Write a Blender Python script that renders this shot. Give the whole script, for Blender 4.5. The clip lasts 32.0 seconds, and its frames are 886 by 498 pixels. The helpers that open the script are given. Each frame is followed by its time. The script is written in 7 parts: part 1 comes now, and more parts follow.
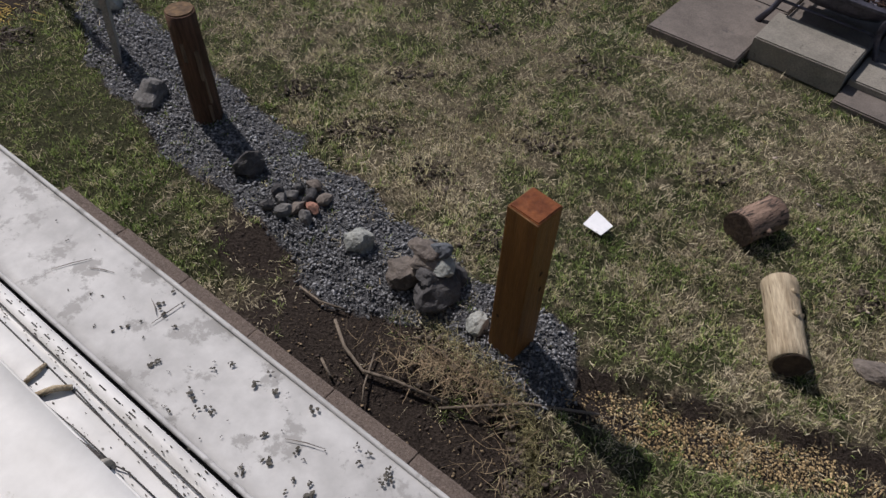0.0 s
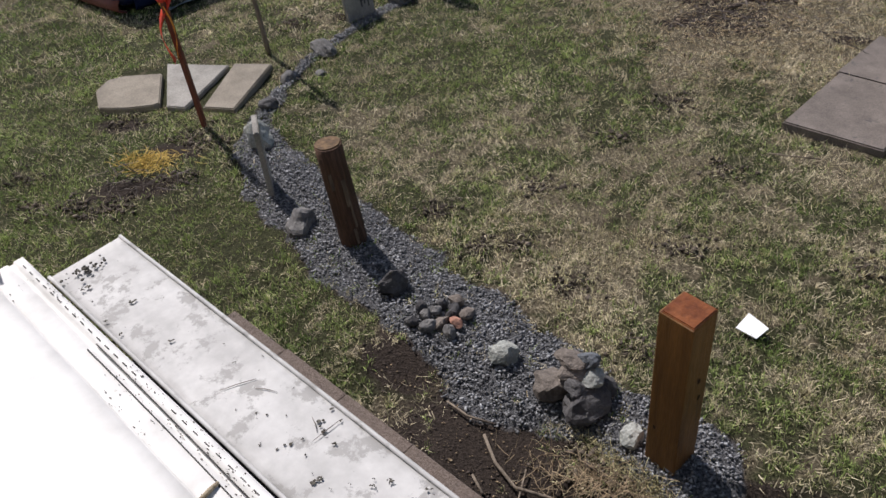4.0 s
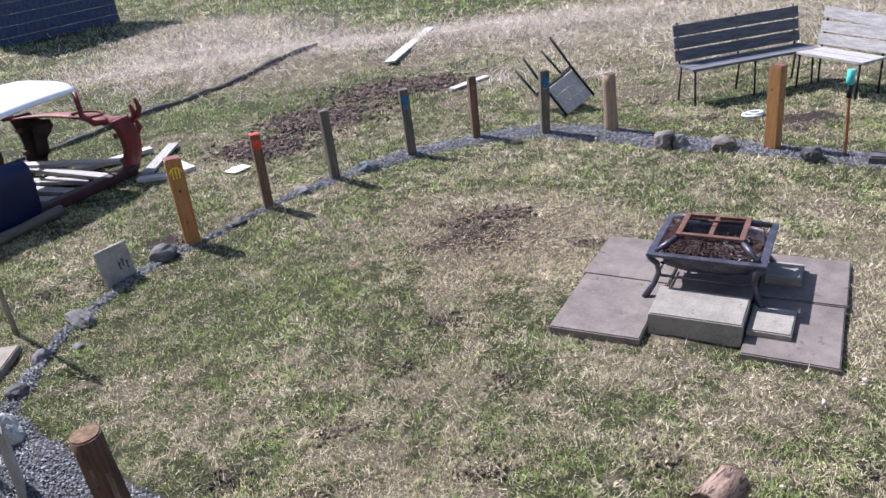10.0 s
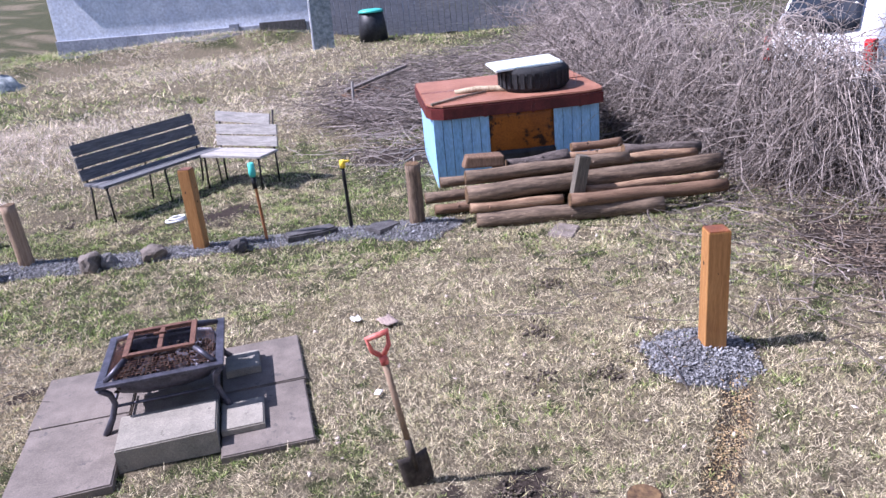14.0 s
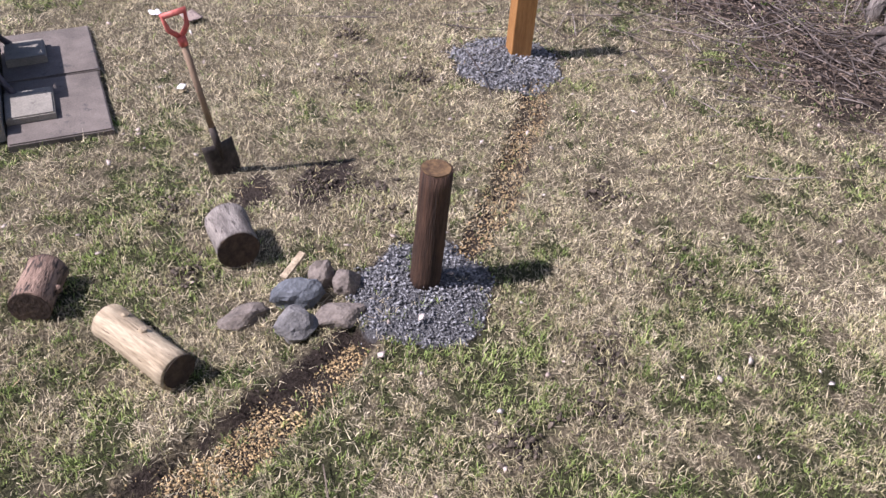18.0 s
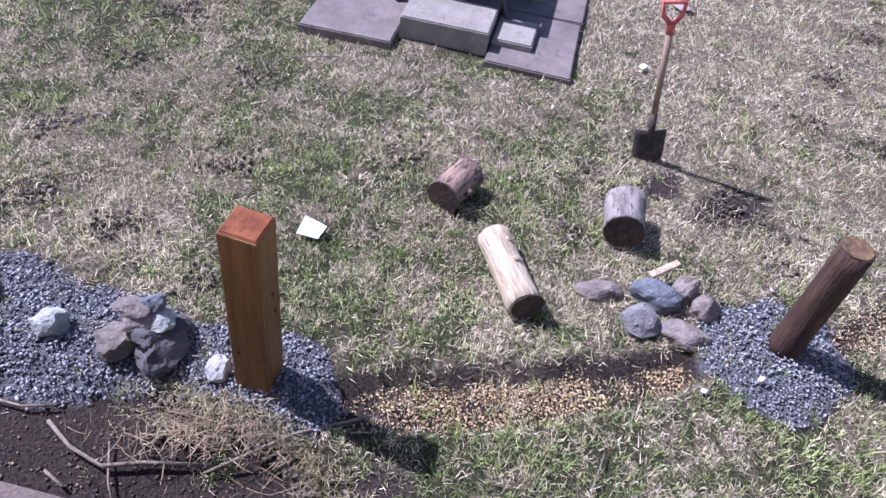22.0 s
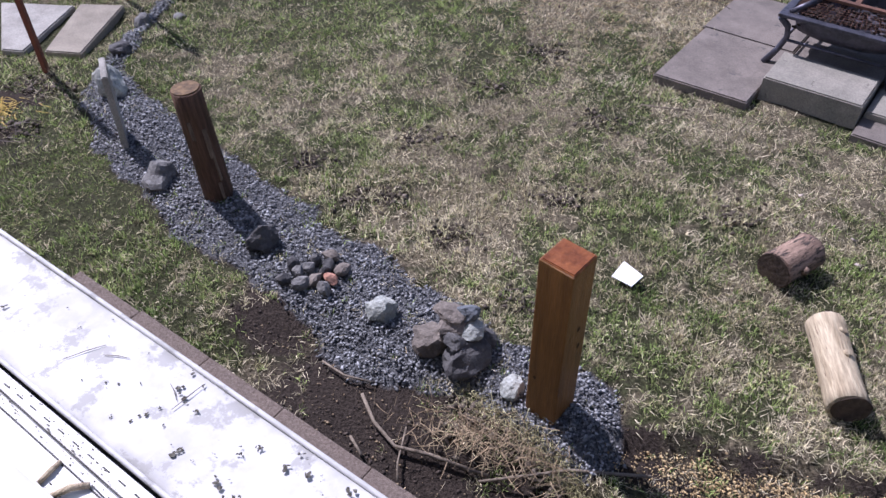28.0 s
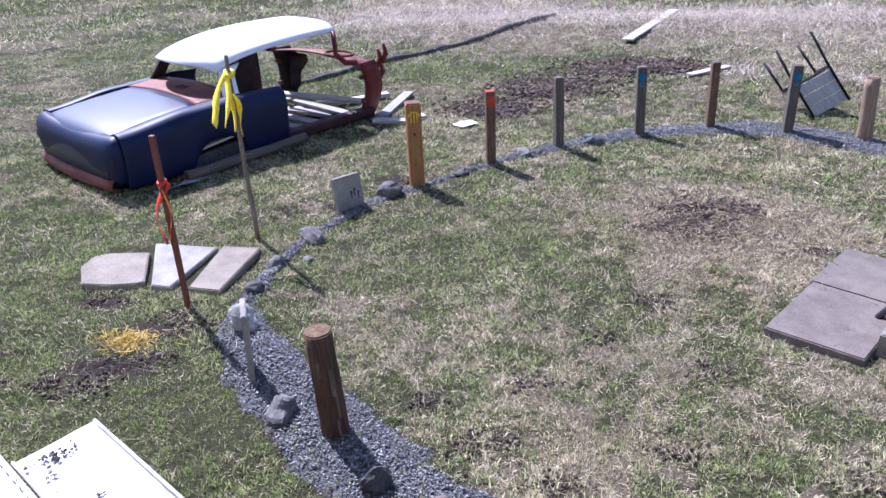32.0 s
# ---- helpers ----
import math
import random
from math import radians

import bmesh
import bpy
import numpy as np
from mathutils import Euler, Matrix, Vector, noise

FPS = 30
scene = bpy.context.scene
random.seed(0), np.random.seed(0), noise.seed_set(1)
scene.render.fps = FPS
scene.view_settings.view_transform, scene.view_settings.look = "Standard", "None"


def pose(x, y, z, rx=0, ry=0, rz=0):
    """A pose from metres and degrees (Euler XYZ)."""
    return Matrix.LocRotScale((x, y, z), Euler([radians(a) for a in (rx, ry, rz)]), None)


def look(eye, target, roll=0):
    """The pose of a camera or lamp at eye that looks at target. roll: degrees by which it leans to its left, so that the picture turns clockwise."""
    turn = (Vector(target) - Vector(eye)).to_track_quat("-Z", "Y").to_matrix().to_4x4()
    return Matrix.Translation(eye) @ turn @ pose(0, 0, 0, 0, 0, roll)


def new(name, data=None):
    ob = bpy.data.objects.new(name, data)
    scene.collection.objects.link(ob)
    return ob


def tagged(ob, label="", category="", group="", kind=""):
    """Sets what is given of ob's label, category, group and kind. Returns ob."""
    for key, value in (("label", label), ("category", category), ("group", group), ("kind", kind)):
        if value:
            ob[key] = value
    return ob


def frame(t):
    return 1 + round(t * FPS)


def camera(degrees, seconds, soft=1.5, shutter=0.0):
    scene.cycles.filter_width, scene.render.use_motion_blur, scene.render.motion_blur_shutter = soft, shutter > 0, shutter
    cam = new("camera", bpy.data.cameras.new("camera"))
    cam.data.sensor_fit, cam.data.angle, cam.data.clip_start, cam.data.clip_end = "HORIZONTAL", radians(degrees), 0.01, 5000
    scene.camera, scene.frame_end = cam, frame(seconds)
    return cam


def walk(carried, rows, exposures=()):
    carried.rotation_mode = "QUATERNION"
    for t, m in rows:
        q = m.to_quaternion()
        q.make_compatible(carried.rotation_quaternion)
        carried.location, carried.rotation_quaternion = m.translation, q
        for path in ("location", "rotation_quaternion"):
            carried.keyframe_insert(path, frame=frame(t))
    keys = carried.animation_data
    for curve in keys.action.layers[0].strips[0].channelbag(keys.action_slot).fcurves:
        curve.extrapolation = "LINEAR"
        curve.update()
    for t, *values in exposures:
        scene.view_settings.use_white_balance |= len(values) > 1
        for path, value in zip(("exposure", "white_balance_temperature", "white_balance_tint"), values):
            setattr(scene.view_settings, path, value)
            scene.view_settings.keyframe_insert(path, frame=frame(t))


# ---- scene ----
cam = camera(59.5, 32.0)
PATH = [
    (0, (0.268, 0.267, 2.646), (0.116, 1.605, 1.167), 3.8),
    (0.5, (0.271, 0.254, 2.647), (-0.029, 1.673, 1.271), -0.4),
    (1, (0.255, 0.251, 2.655), (0.011, 1.617, 1.215), 1.4),
    (1.5, (0.268, 0.259, 2.642), (0.021, 1.642, 1.219), 1.5),
    (2, (0.268, 0.264, 2.652), (-0.031, 1.636, 1.227), 1.1),
    (2.5, (0.269, 0.271, 2.64), (-0.089, 1.713, 1.301), -2.4),
    (4.5, (0.189, 0.228, 2.676), (-0.368, 1.723, 1.47), -8.8),
    (5, (0.195, 0.241, 2.692), (-0.422, 1.775, 1.567), -9.2),
    (5.5, (0.2, 0.235, 2.706), (-0.495, 1.731, 1.575), -3.9),
    (6, (0.182, 0.268, 2.695), (-0.425, 1.895, 1.703), -2.0),
    (6.5, (0.194, 0.291, 2.693), (-0.364, 1.958, 1.738), -3.0),
    (7, (0.211, 0.309, 2.718), (-0.277, 2.007, 1.781), -3.4),
    (7.5, (0.192, 0.324, 2.717), (-0.216, 2.049, 1.792), -4.3),
    (8, (0.201, 0.343, 2.725), (-0.158, 2.119, 1.879), -3.8),
    (8.5, (0.237, 0.351, 2.706), (-0.075, 2.145, 1.878), -4.3),
    (9, (0.25, 0.368, 2.698), (0.047, 2.18, 1.877), -4.9),
    (9.5, (0.248, 0.383, 2.718), (0.172, 2.204, 1.895), -5.1),
    (10, (0.273, 0.402, 2.731), (0.294, 2.213, 1.882), -6.5),
    (10.5, (0.275, 0.422, 2.729), (0.364, 2.231, 1.881), -7.1),
    (11, (0.354, 0.469, 2.758), (0.649, 2.266, 1.931), -8.0),
    (11.5, (0.325, 0.487, 2.714), (0.908, 2.212, 1.887), -8.1),
    (12, (0.338, 0.502, 2.704), (0.986, 2.191, 1.852), -7.9),
    (12.5, (0.322, 0.502, 2.718), (0.97, 2.205, 1.891), -7.1),
    (13, (0.383, 0.51, 2.686), (1.179, 2.166, 1.896), -6.1),
    (13.5, (0.46, 0.53, 2.664), (1.562, 2.023, 1.918), -5.3),
    (14, (0.461, 0.54, 2.623), (1.732, 1.907, 1.902), -5.4),
    (14.5, (0.473, 0.518, 2.693), (1.912, 1.678, 1.927), -5.3),
    (15, (0.528, 0.516, 2.661), (2.052, 1.503, 1.822), -7.5),
    (15.5, (0.571, 0.492, 2.578), (2.189, 1.293, 1.718), -8.1),
    (17.5, (0.393, 0.385, 2.457), (1.778, 1.156, 1.237), 2.2),
    (18, (0.387, 0.378, 2.444), (1.67, 1.193, 1.144), 3.9),
    (18.5, (0.368, 0.387, 2.451), (1.557, 1.241, 1.088), 5.5),
    (19, (0.327, 0.378, 2.465), (1.408, 1.335, 1.081), 5.2),
    (19.5, (0.319, 0.348, 2.455), (1.322, 1.365, 1.056), 5.4),
    (20, (0.291, 0.344, 2.482), (1.233, 1.425, 1.088), 5.2),
    (20.5, (0.291, 0.341, 2.497), (1.223, 1.479, 1.141), 6.8),
    (21, (0.288, 0.337, 2.491), (1.223, 1.484, 1.145), 7.6),
    (21.5, (0.263, 0.357, 2.505), (1.182, 1.53, 1.171), 11.9),
    (22, (0.228, 0.368, 2.511), (0.807, 1.678, 1.115), 9.0),
    (22.5, (0.209, 0.355, 2.489), (0.659, 1.751, 1.129), 14.5),
    (23, (0.191, 0.344, 2.49), (0.287, 1.757, 1.078), 12.5),
    (23.5, (0.201, 0.337, 2.487), (0.203, 1.681, 1.006), 11.5),
    (24, (0.199, 0.331, 2.482), (0.201, 1.67, 0.996), 11.9),
    (24.5, (0.2, 0.333, 2.486), (0.189, 1.675, 1.004), 10.6),
    (25, (0.194, 0.335, 2.497), (0.131, 1.707, 1.043), 7.4),
    (25.5, (0.198, 0.335, 2.501), (0.109, 1.735, 1.075), 5.5),
    (26, (0.2, 0.328, 2.508), (0.061, 1.742, 1.101), 3.2),
    (26.5, (0.195, 0.328, 2.512), (0.044, 1.748, 1.112), 1.1),
    (28.5, (0.191, 0.327, 2.531), (0.0, 1.799, 1.191), -1.2),
    (29, (0.198, 0.328, 2.533), (0.011, 1.805, 1.197), -1.6),
    (29.5, (0.184, 0.333, 2.559), (-0.048, 1.86, 1.288), -2.8),
    (30, (0.191, 0.303, 2.631), (-0.181, 1.993, 1.627), -2.8),
    (30.5, (0.192, 0.31, 2.694), (-0.257, 2.05, 1.817), -3.3),
    (31, (0.196, 0.295, 2.671), (-0.232, 2.073, 1.862), -2.3),
    (31.5, (0.182, 0.276, 2.648), (-0.237, 2.034, 1.791), -1.8),
    (32, (0.081, 0.248, 2.688), (-0.377, 1.991, 1.821), -2.8),
]
walk(cam, [(t, look(eye, target, roll)) for t, eye, target, roll in PATH],
     exposures=[(0, -0.38, 6300, 16), (1, 0.0, 6300, 16), (2, 0.05, 6300, 16), (5, 0.08, 6300, 15), (6, -0.19, 6300, 14), (7, 0.68, 6300, 11), (8, 1.0, 6000, 13), (9, 1.08, 5800, 17), (12, 1.07, 5600, 24), (13, 1.15, 5550, 26), (14, 1.16, 5600, 28), (15, 1.06, 5900, 31), (18, 0.74, 6000, 26), (19, 0.88, 5700, 29), (21, 1.0, 5300, 35), (22, 1.03, 5200, 34), (23, 1.15, 5200, 34), (24, 0.52, 5400, 34), (25, 0.45, 5400, 32), (26, 0.52, 5600, 29), (29, 0.68, 5500, 26), (30.5, 1.12, 5300, 28), (32, 1.15, 5300, 28)])

# ---- light ----
world = bpy.data.worlds.new("sky")
scene.world = world
world.use_nodes = True
wn = world.node_tree.nodes
sky = wn.new("ShaderNodeTexSky")
sky.sky_type = "NISHITA"
sky.sun_disc = False
sky.sun_elevation = radians(50)
SUN_FROM = Vector((-0.74, 0.67, 0)).normalized()
sky.sun_rotation = math.atan2(SUN_FROM.x, SUN_FROM.y)
world.node_tree.links.new(sky.outputs[0], wn["Background"].inputs[0])
wn["Background"].inputs[1].default_value = 0.075
sun = new("sun", bpy.data.lights.new("sun", "SUN"))
sun.data.energy = 4.7
sun.data.angle = radians(0.6)
sun.data.color = (1.0, 0.96, 0.9)
sun_dir = SUN_FROM * math.cos(radians(50)) + Vector((0, 0, math.sin(radians(50))))
sun.matrix_world = look(sun_dir * 50, (0, 0, 0))


# ---- materials ----
def mat(name, c1, c2, scale=8.0, rough=0.8, bump=0.3, metal=0.0, stretch=(1, 1, 1), fine=60.0, c3=None, third=0.62, island=0.0, spec=0.3, grain=0.25):
    """Two colours in broad noise, fine grain, an optional third colour in spots, and relief."""
    m = bpy.data.materials.new(name)
    m.use_nodes = True
    nt = m.node_tree
    n, ln = nt.nodes, nt.links
    bs = n["Principled BSDF"]
    tc = n.new("ShaderNodeTexCoord")
    mp = n.new("ShaderNodeMapping")
    mp.inputs["Scale"].default_value = stretch
    ln.new(tc.outputs["Object"], mp.inputs[0])
    inf = n.new("ShaderNodeObjectInfo")
    off = n.new("ShaderNodeVectorMath")
    off.operation = "ADD"
    mul = n.new("ShaderNodeMath")
    mul.operation = "MULTIPLY"
    mul.inputs[1].default_value = 37.0
    ln.new(inf.outputs["Random"], mul.inputs[0])
    ln.new(mp.outputs[0], off.inputs[0])
    ln.new(mul.outputs[0], off.inputs[1])
    n1 = n.new("ShaderNodeTexNoise")
    n1.inputs["Scale"].default_value = scale
    n1.inputs["Detail"].default_value = 6
    n1.inputs["Roughness"].default_value = 0.65
    n2 = n.new("ShaderNodeTexNoise")
    n2.inputs["Scale"].default_value = fine
    n2.inputs["Detail"].default_value = 4
    for k in (n1, n2):
        ln.new(off.outputs[0], k.inputs["Vector"])
    rp = n.new("ShaderNodeValToRGB")
    rp.color_ramp.elements[0].position, rp.color_ramp.elements[1].position = 0.36, 0.64
    rp.color_ramp.elements[0].color, rp.color_ramp.elements[1].color = (*c1, 1), (*c2, 1)
    ln.new(n1.outputs[0], rp.inputs[0])
    col = rp.outputs[0]
    if c3:
        n3 = n.new("ShaderNodeTexNoise")
        n3.inputs["Scale"].default_value = scale * 2.3
        n3.inputs["Detail"].default_value = 8
        n3.inputs["Roughness"].default_value = 0.7
        ln.new(off.outputs[0], n3.inputs["Vector"])
        r3 = n.new("ShaderNodeMapRange")
        r3.inputs[1].default_value, r3.inputs[2].default_value = third, third + 0.05
        ln.new(n3.outputs[0], r3.inputs[0])
        mx = n.new("ShaderNodeMix")
        mx.data_type = "RGBA"
        ln.new(r3.outputs[0], mx.inputs[0])
        ln.new(col, mx.inputs[6])
        mx.inputs[7].default_value = (*c3, 1)
        col = mx.outputs[2]
    hsv = n.new("ShaderNodeHueSaturation")
    v = n.new("ShaderNodeMapRange")
    v.inputs[1].default_value, v.inputs[2].default_value = 0.25, 0.75
    v.inputs[3].default_value, v.inputs[4].default_value = 1 - grain, 1 + grain
    ln.new(n2.outputs[0], v.inputs[0])
    val = v.outputs[0]
    if island:
        ge = n.new("ShaderNodeNewGeometry")
        mr = n.new("ShaderNodeMapRange")
        mr.inputs[3].default_value, mr.inputs[4].default_value = 1 - island, 1 + island
        ln.new(ge.outputs["Random Per Island"], mr.inputs[0])
        mm = n.new("ShaderNodeMath")
        mm.operation = "MULTIPLY"
        ln.new(val, mm.inputs[0])
        ln.new(mr.outputs[0], mm.inputs[1])
        val = mm.outputs[0]
    ln.new(val, hsv.inputs["Value"])
    ln.new(col, hsv.inputs["Color"])
    ln.new(hsv.outputs[0], bs.inputs["Base Color"])
    bs.inputs["Roughness"].default_value = rough
    bs.inputs["Metallic"].default_value = metal
    bs.inputs["Specular IOR Level"].default_value = spec
    if bump:
        b = n.new("ShaderNodeBump")
        b.inputs["Strength"].default_value = bump
        b.inputs["Distance"].default_value = 0.01
        ln.new(n2.outputs[0], b.inputs["Height"])
        ln.new(b.outputs[0], bs.inputs["Normal"])
    return m


GRAIN = (9, 9, 0.7)
M = {
    "cedar_dark": mat("cedar_dark_stain", (0.14, 0.062, 0.017), (0.225, 0.105, 0.030), 3, 0.5, 0.35, stretch=GRAIN, fine=30, c3=(0.085, 0.04, 0.018), third=0.60),
    "cut_end": mat("stained_end_grain", (0.10, 0.03, 0.012), (0.23, 0.08, 0.028), 9, 0.3, 0.3, c3=(0.55, 0.33, 0.18), third=0.665),
    "yellow_post": mat("fresh_yellow_timber", (0.27, 0.128, 0.042), (0.38, 0.19, 0.065), 5, 0.6, 0.3, stretch=GRAIN, fine=30),
    "old_post": mat("weathered_brown_timber", (0.11, 0.065, 0.04), (0.20, 0.125, 0.08), 5, 0.85, 0.5, stretch=GRAIN, fine=30, c3=(0.06, 0.035, 0.025), third=0.62),
    "grey_post": mat("weathered_grey_timber", (0.085, 0.075, 0.06), (0.16, 0.14, 0.11), 5, 0.9, 0.5, stretch=GRAIN, fine=30, c3=(0.05, 0.045, 0.035), third=0.63),
    "bark_post": mat("round_post_wood", (0.060, 0.033, 0.021), (0.125, 0.068, 0.042), 5, 0.8, 0.8, stretch=GRAIN, fine=24, c3=(0.16, 0.10, 0.068), third=0.66),
    "dark_round": mat("dark_round_post", (0.028, 0.017, 0.012), (0.085, 0.046, 0.029), 5, 0.8, 0.8, stretch=GRAIN, fine=24),
    "rust_top": mat("resin_post_top", (0.055, 0.032, 0.018), (0.17, 0.105, 0.05), 25, 0.8, 0.5),
    "grey_board": mat("silvered_board", (0.25, 0.24, 0.225), (0.41, 0.39, 0.36), 5, 0.85, 0.4, stretch=(1, 9, 9), fine=30, c3=(0.12, 0.11, 0.10), third=0.66),
    "pale_board": mat("pale_weathered_board", (0.40, 0.37, 0.33), (0.55, 0.52, 0.46), 5, 0.85, 0.4, stretch=(1, 9, 9), fine=30, c3=(0.25, 0.22, 0.19), third=0.68),
    "dark_board": mat("dark_weathered_board", (0.085, 0.087, 0.094), (0.165, 0.166, 0.172), 5, 0.85, 0.4, stretch=(1, 9, 9), fine=30),
    "iron": mat("black_iron", (0.012, 0.012, 0.014), (0.03, 0.03, 0.032), 20, 0.5, 0.2, 0.6),
    "pit_iron": mat("worn_black_steel", (0.05, 0.05, 0.062), (0.105, 0.10, 0.125), 14, 0.45, 0.2, 0.5, c3=(0.12, 0.05, 0.03), third=0.68),
    "rust": mat("rusty_iron", (0.10, 0.052, 0.038), (0.17, 0.085, 0.058), 18, 0.85, 0.5, 0.2, c3=(0.07, 0.035, 0.03), third=0.6),
    "ash": mat("charred_debris", (0.012, 0.011, 0.011), (0.045, 0.034, 0.029), 22, 0.95, 1.0, c3=(0.14, 0.085, 0.055), third=0.67),
    "concrete": mat("grey_concrete", (0.122, 0.104, 0.09), (0.195, 0.166, 0.144), 4, 0.9, 0.35, fine=120, c3=(0.095, 0.085, 0.078), third=0.60),
    "concrete_pale": mat("pale_concrete", (0.23, 0.215, 0.19), (0.34, 0.32, 0.285), 5, 0.9, 0.35, fine=120, c3=(0.24, 0.22, 0.19), third=0.66),
    "concrete_mid": mat("worn_grey_block", (0.18, 0.166, 0.14), (0.275, 0.252, 0.212), 5, 0.9, 0.4, fine=120, c3=(0.12, 0.11, 0.095), third=0.62),
    "flagstone": mat("tan_flagstone", (0.19, 0.165, 0.13), (0.28, 0.245, 0.195), 5, 0.9, 0.35, fine=110, c3=(0.22, 0.17, 0.13), third=0.64),
    "rock": mat("grey_field_rock", (0.10, 0.096, 0.094), (0.19, 0.182, 0.172), 9, 0.85, 0.7, fine=70, c3=(0.33, 0.32, 0.30), third=0.68),
    "rock_brown": mat("brown_field_rock", (0.115, 0.097, 0.083), (0.215, 0.182, 0.155), 9, 0.85, 0.7, fine=70, c3=(0.30, 0.27, 0.24), third=0.68),
    "rock_dark": mat("dark_field_rock", (0.045, 0.042, 0.043), (0.10, 0.095, 0.093), 9, 0.8, 0.7, fine=70),
    "rock_pale": mat("pale_green_rock", (0.26, 0.27, 0.25), (0.40, 0.40, 0.36), 9, 0.85, 0.7, fine=70, c3=(0.14, 0.15, 0.14), third=0.62),
    "rock_blue": mat("blue_grey_rock", (0.075, 0.082, 0.092), (0.15, 0.16, 0.172), 9, 0.8, 0.7, fine=70),
    "rock_red": mat("reddish_rock", (0.28, 0.13, 0.09), (0.40, 0.22, 0.16), 12, 0.85, 0.6),
    "soil": mat("bare_soil", (0.038, 0.029, 0.024), (0.095, 0.073, 0.06), 10, 0.95, 1.0, fine=90),
    "turf": mat("torn_turf", (0.055, 0.043, 0.034), (0.17, 0.138, 0.107), 10, 0.95, 1.0, fine=90, island=0.4),
    "gravel": mat("blue_grey_gravel", (0.15, 0.15, 0.153), (0.30, 0.302, 0.308), 14, 0.9, 0.3, island=0.5, spec=0.15),
    "gravel_bed": mat("gravel_bed", (0.07, 0.07, 0.072), (0.17, 0.17, 0.175), 60, 0.95, 1.0, fine=160),
    "chips": mat("yellow_wood_chips", (0.34, 0.235, 0.115), (0.62, 0.46, 0.245), 5, 0.85, 0.3, island=0.55),
    "white_sheet": mat("dirty_white_sheet", (0.41, 0.40, 0.385), (0.54, 0.53, 0.512), 3.5, 0.65, 0.0, fine=14, c3=(0.32, 0.31, 0.295), third=0.55, grain=0.06),
    "vinyl": mat("white_vinyl", (0.60, 0.585, 0.555), (0.74, 0.725, 0.695), 3, 0.6, 0.0, fine=12, c3=(0.45, 0.43, 0.37), third=0.66, grain=0.03),
    "shingle": mat("brown_shingle_grit", (0.15, 0.115, 0.095), (0.26, 0.205, 0.17), 120, 0.95, 0.9, fine=400),
    "moss": mat("dried_droppings", (0.045, 0.04, 0.033), (0.13, 0.12, 0.10), 60, 0.95, 1.0),
    "grey_gap": mat("dark_gap_board", (0.05, 0.047, 0.045), (0.10, 0.095, 0.09), 12, 0.9, 0.3),
    "straw": mat("dry_straw", (0.36, 0.27, 0.14), (0.55, 0.43, 0.25), 6, 0.85, 0.0, island=0.4),
    "root": mat("brown_roots_and_straw", (0.17, 0.12, 0.075), (0.38, 0.29, 0.18), 6, 0.85, 0.0, island=0.5),
    "leaf": mat("pale_dead_leaves", (0.42, 0.33, 0.27), (0.66, 0.58, 0.52), 6, 0.8, 0.0, island=0.4),
    "twig": mat("grey_brown_twigs", (0.07, 0.057, 0.05), (0.19, 0.16, 0.142), 8, 0.9, 0.2, island=0.5),
    "twig_pale": mat("bleached_canes", (0.205, 0.172, 0.152), (0.385, 0.335, 0.30), 8, 0.9, 0.2, island=0.45),
    "bark": mat("grey_bark", (0.13, 0.112, 0.098), (0.27, 0.24, 0.215), 8, 0.9, 0.9, stretch=(4, 4, 1), fine=40),
    "log_bark": mat("brown_log_bark", (0.075, 0.053, 0.038), (0.21, 0.152, 0.105), 7, 0.85, 0.7, stretch=(4, 4, 0.6), fine=30, c3=(0.30, 0.225, 0.155), third=0.60),
    "log_tan": mat("reddish_peeled_pole", (0.16, 0.095, 0.058), (0.34, 0.225, 0.14), 7, 0.8, 0.6, stretch=(4, 4, 0.6), fine=30, c3=(0.40, 0.29, 0.19), third=0.64),
    "log_pale": mat("peeled_pale_log", (0.27, 0.21, 0.135), (0.47, 0.39, 0.27), 8, 0.8, 0.6, stretch=(5, 5, 0.6), fine=30, c3=(0.15, 0.10, 0.065), third=0.61),
    "log_end": mat("dark_sawn_end", (0.035, 0.025, 0.02), (0.08, 0.055, 0.04), 20, 0.95, 0.6),
    "log_burnt": mat("charred_bark", (0.055, 0.045, 0.04), (0.16, 0.13, 0.115), 12, 0.9, 0.9, stretch=(3, 3, 0.7)),
    "log_grey": mat("pale_grey_log_bark", (0.12, 0.105, 0.095), (0.31, 0.275, 0.24), 9, 0.9, 0.9, stretch=(3, 3, 0.7), c3=(0.06, 0.05, 0.045), third=0.58),
    "log_pink": mat("peeled_pinkish_bark", (0.16, 0.105, 0.078), (0.33, 0.225, 0.165), 8, 0.85, 0.7, stretch=(3, 3, 0.6), c3=(0.05, 0.038, 0.032), third=0.52),
    "tub_blue": mat("pale_blue_panel", (0.22, 0.42, 0.62), (0.31, 0.52, 0.71), 3, 0.55, 0.15, stretch=(2, 2, 0.5), fine=30),
    "tub_lid": mat("faded_brown_vinyl_lid", (0.22, 0.095, 0.058), (0.31, 0.145, 0.095), 3, 0.6, 0.3, fine=50, c3=(0.36, 0.19, 0.13), third=0.62),
    "tub_rim": mat("dark_red_vinyl_edge", (0.065, 0.012, 0.012), (0.115, 0.022, 0.02), 6, 0.45, 0.2),
    "amber": mat("amber_panel", (0.17, 0.05, 0.008), (0.32, 0.105, 0.014), 1.6, 0.35, 0.1, c3=(0.03, 0.014, 0.009), third=0.56),
    "black_plastic": mat("black_plastic", (0.012, 0.013, 0.016), (0.03, 0.032, 0.036), 10, 0.5, 0.2),
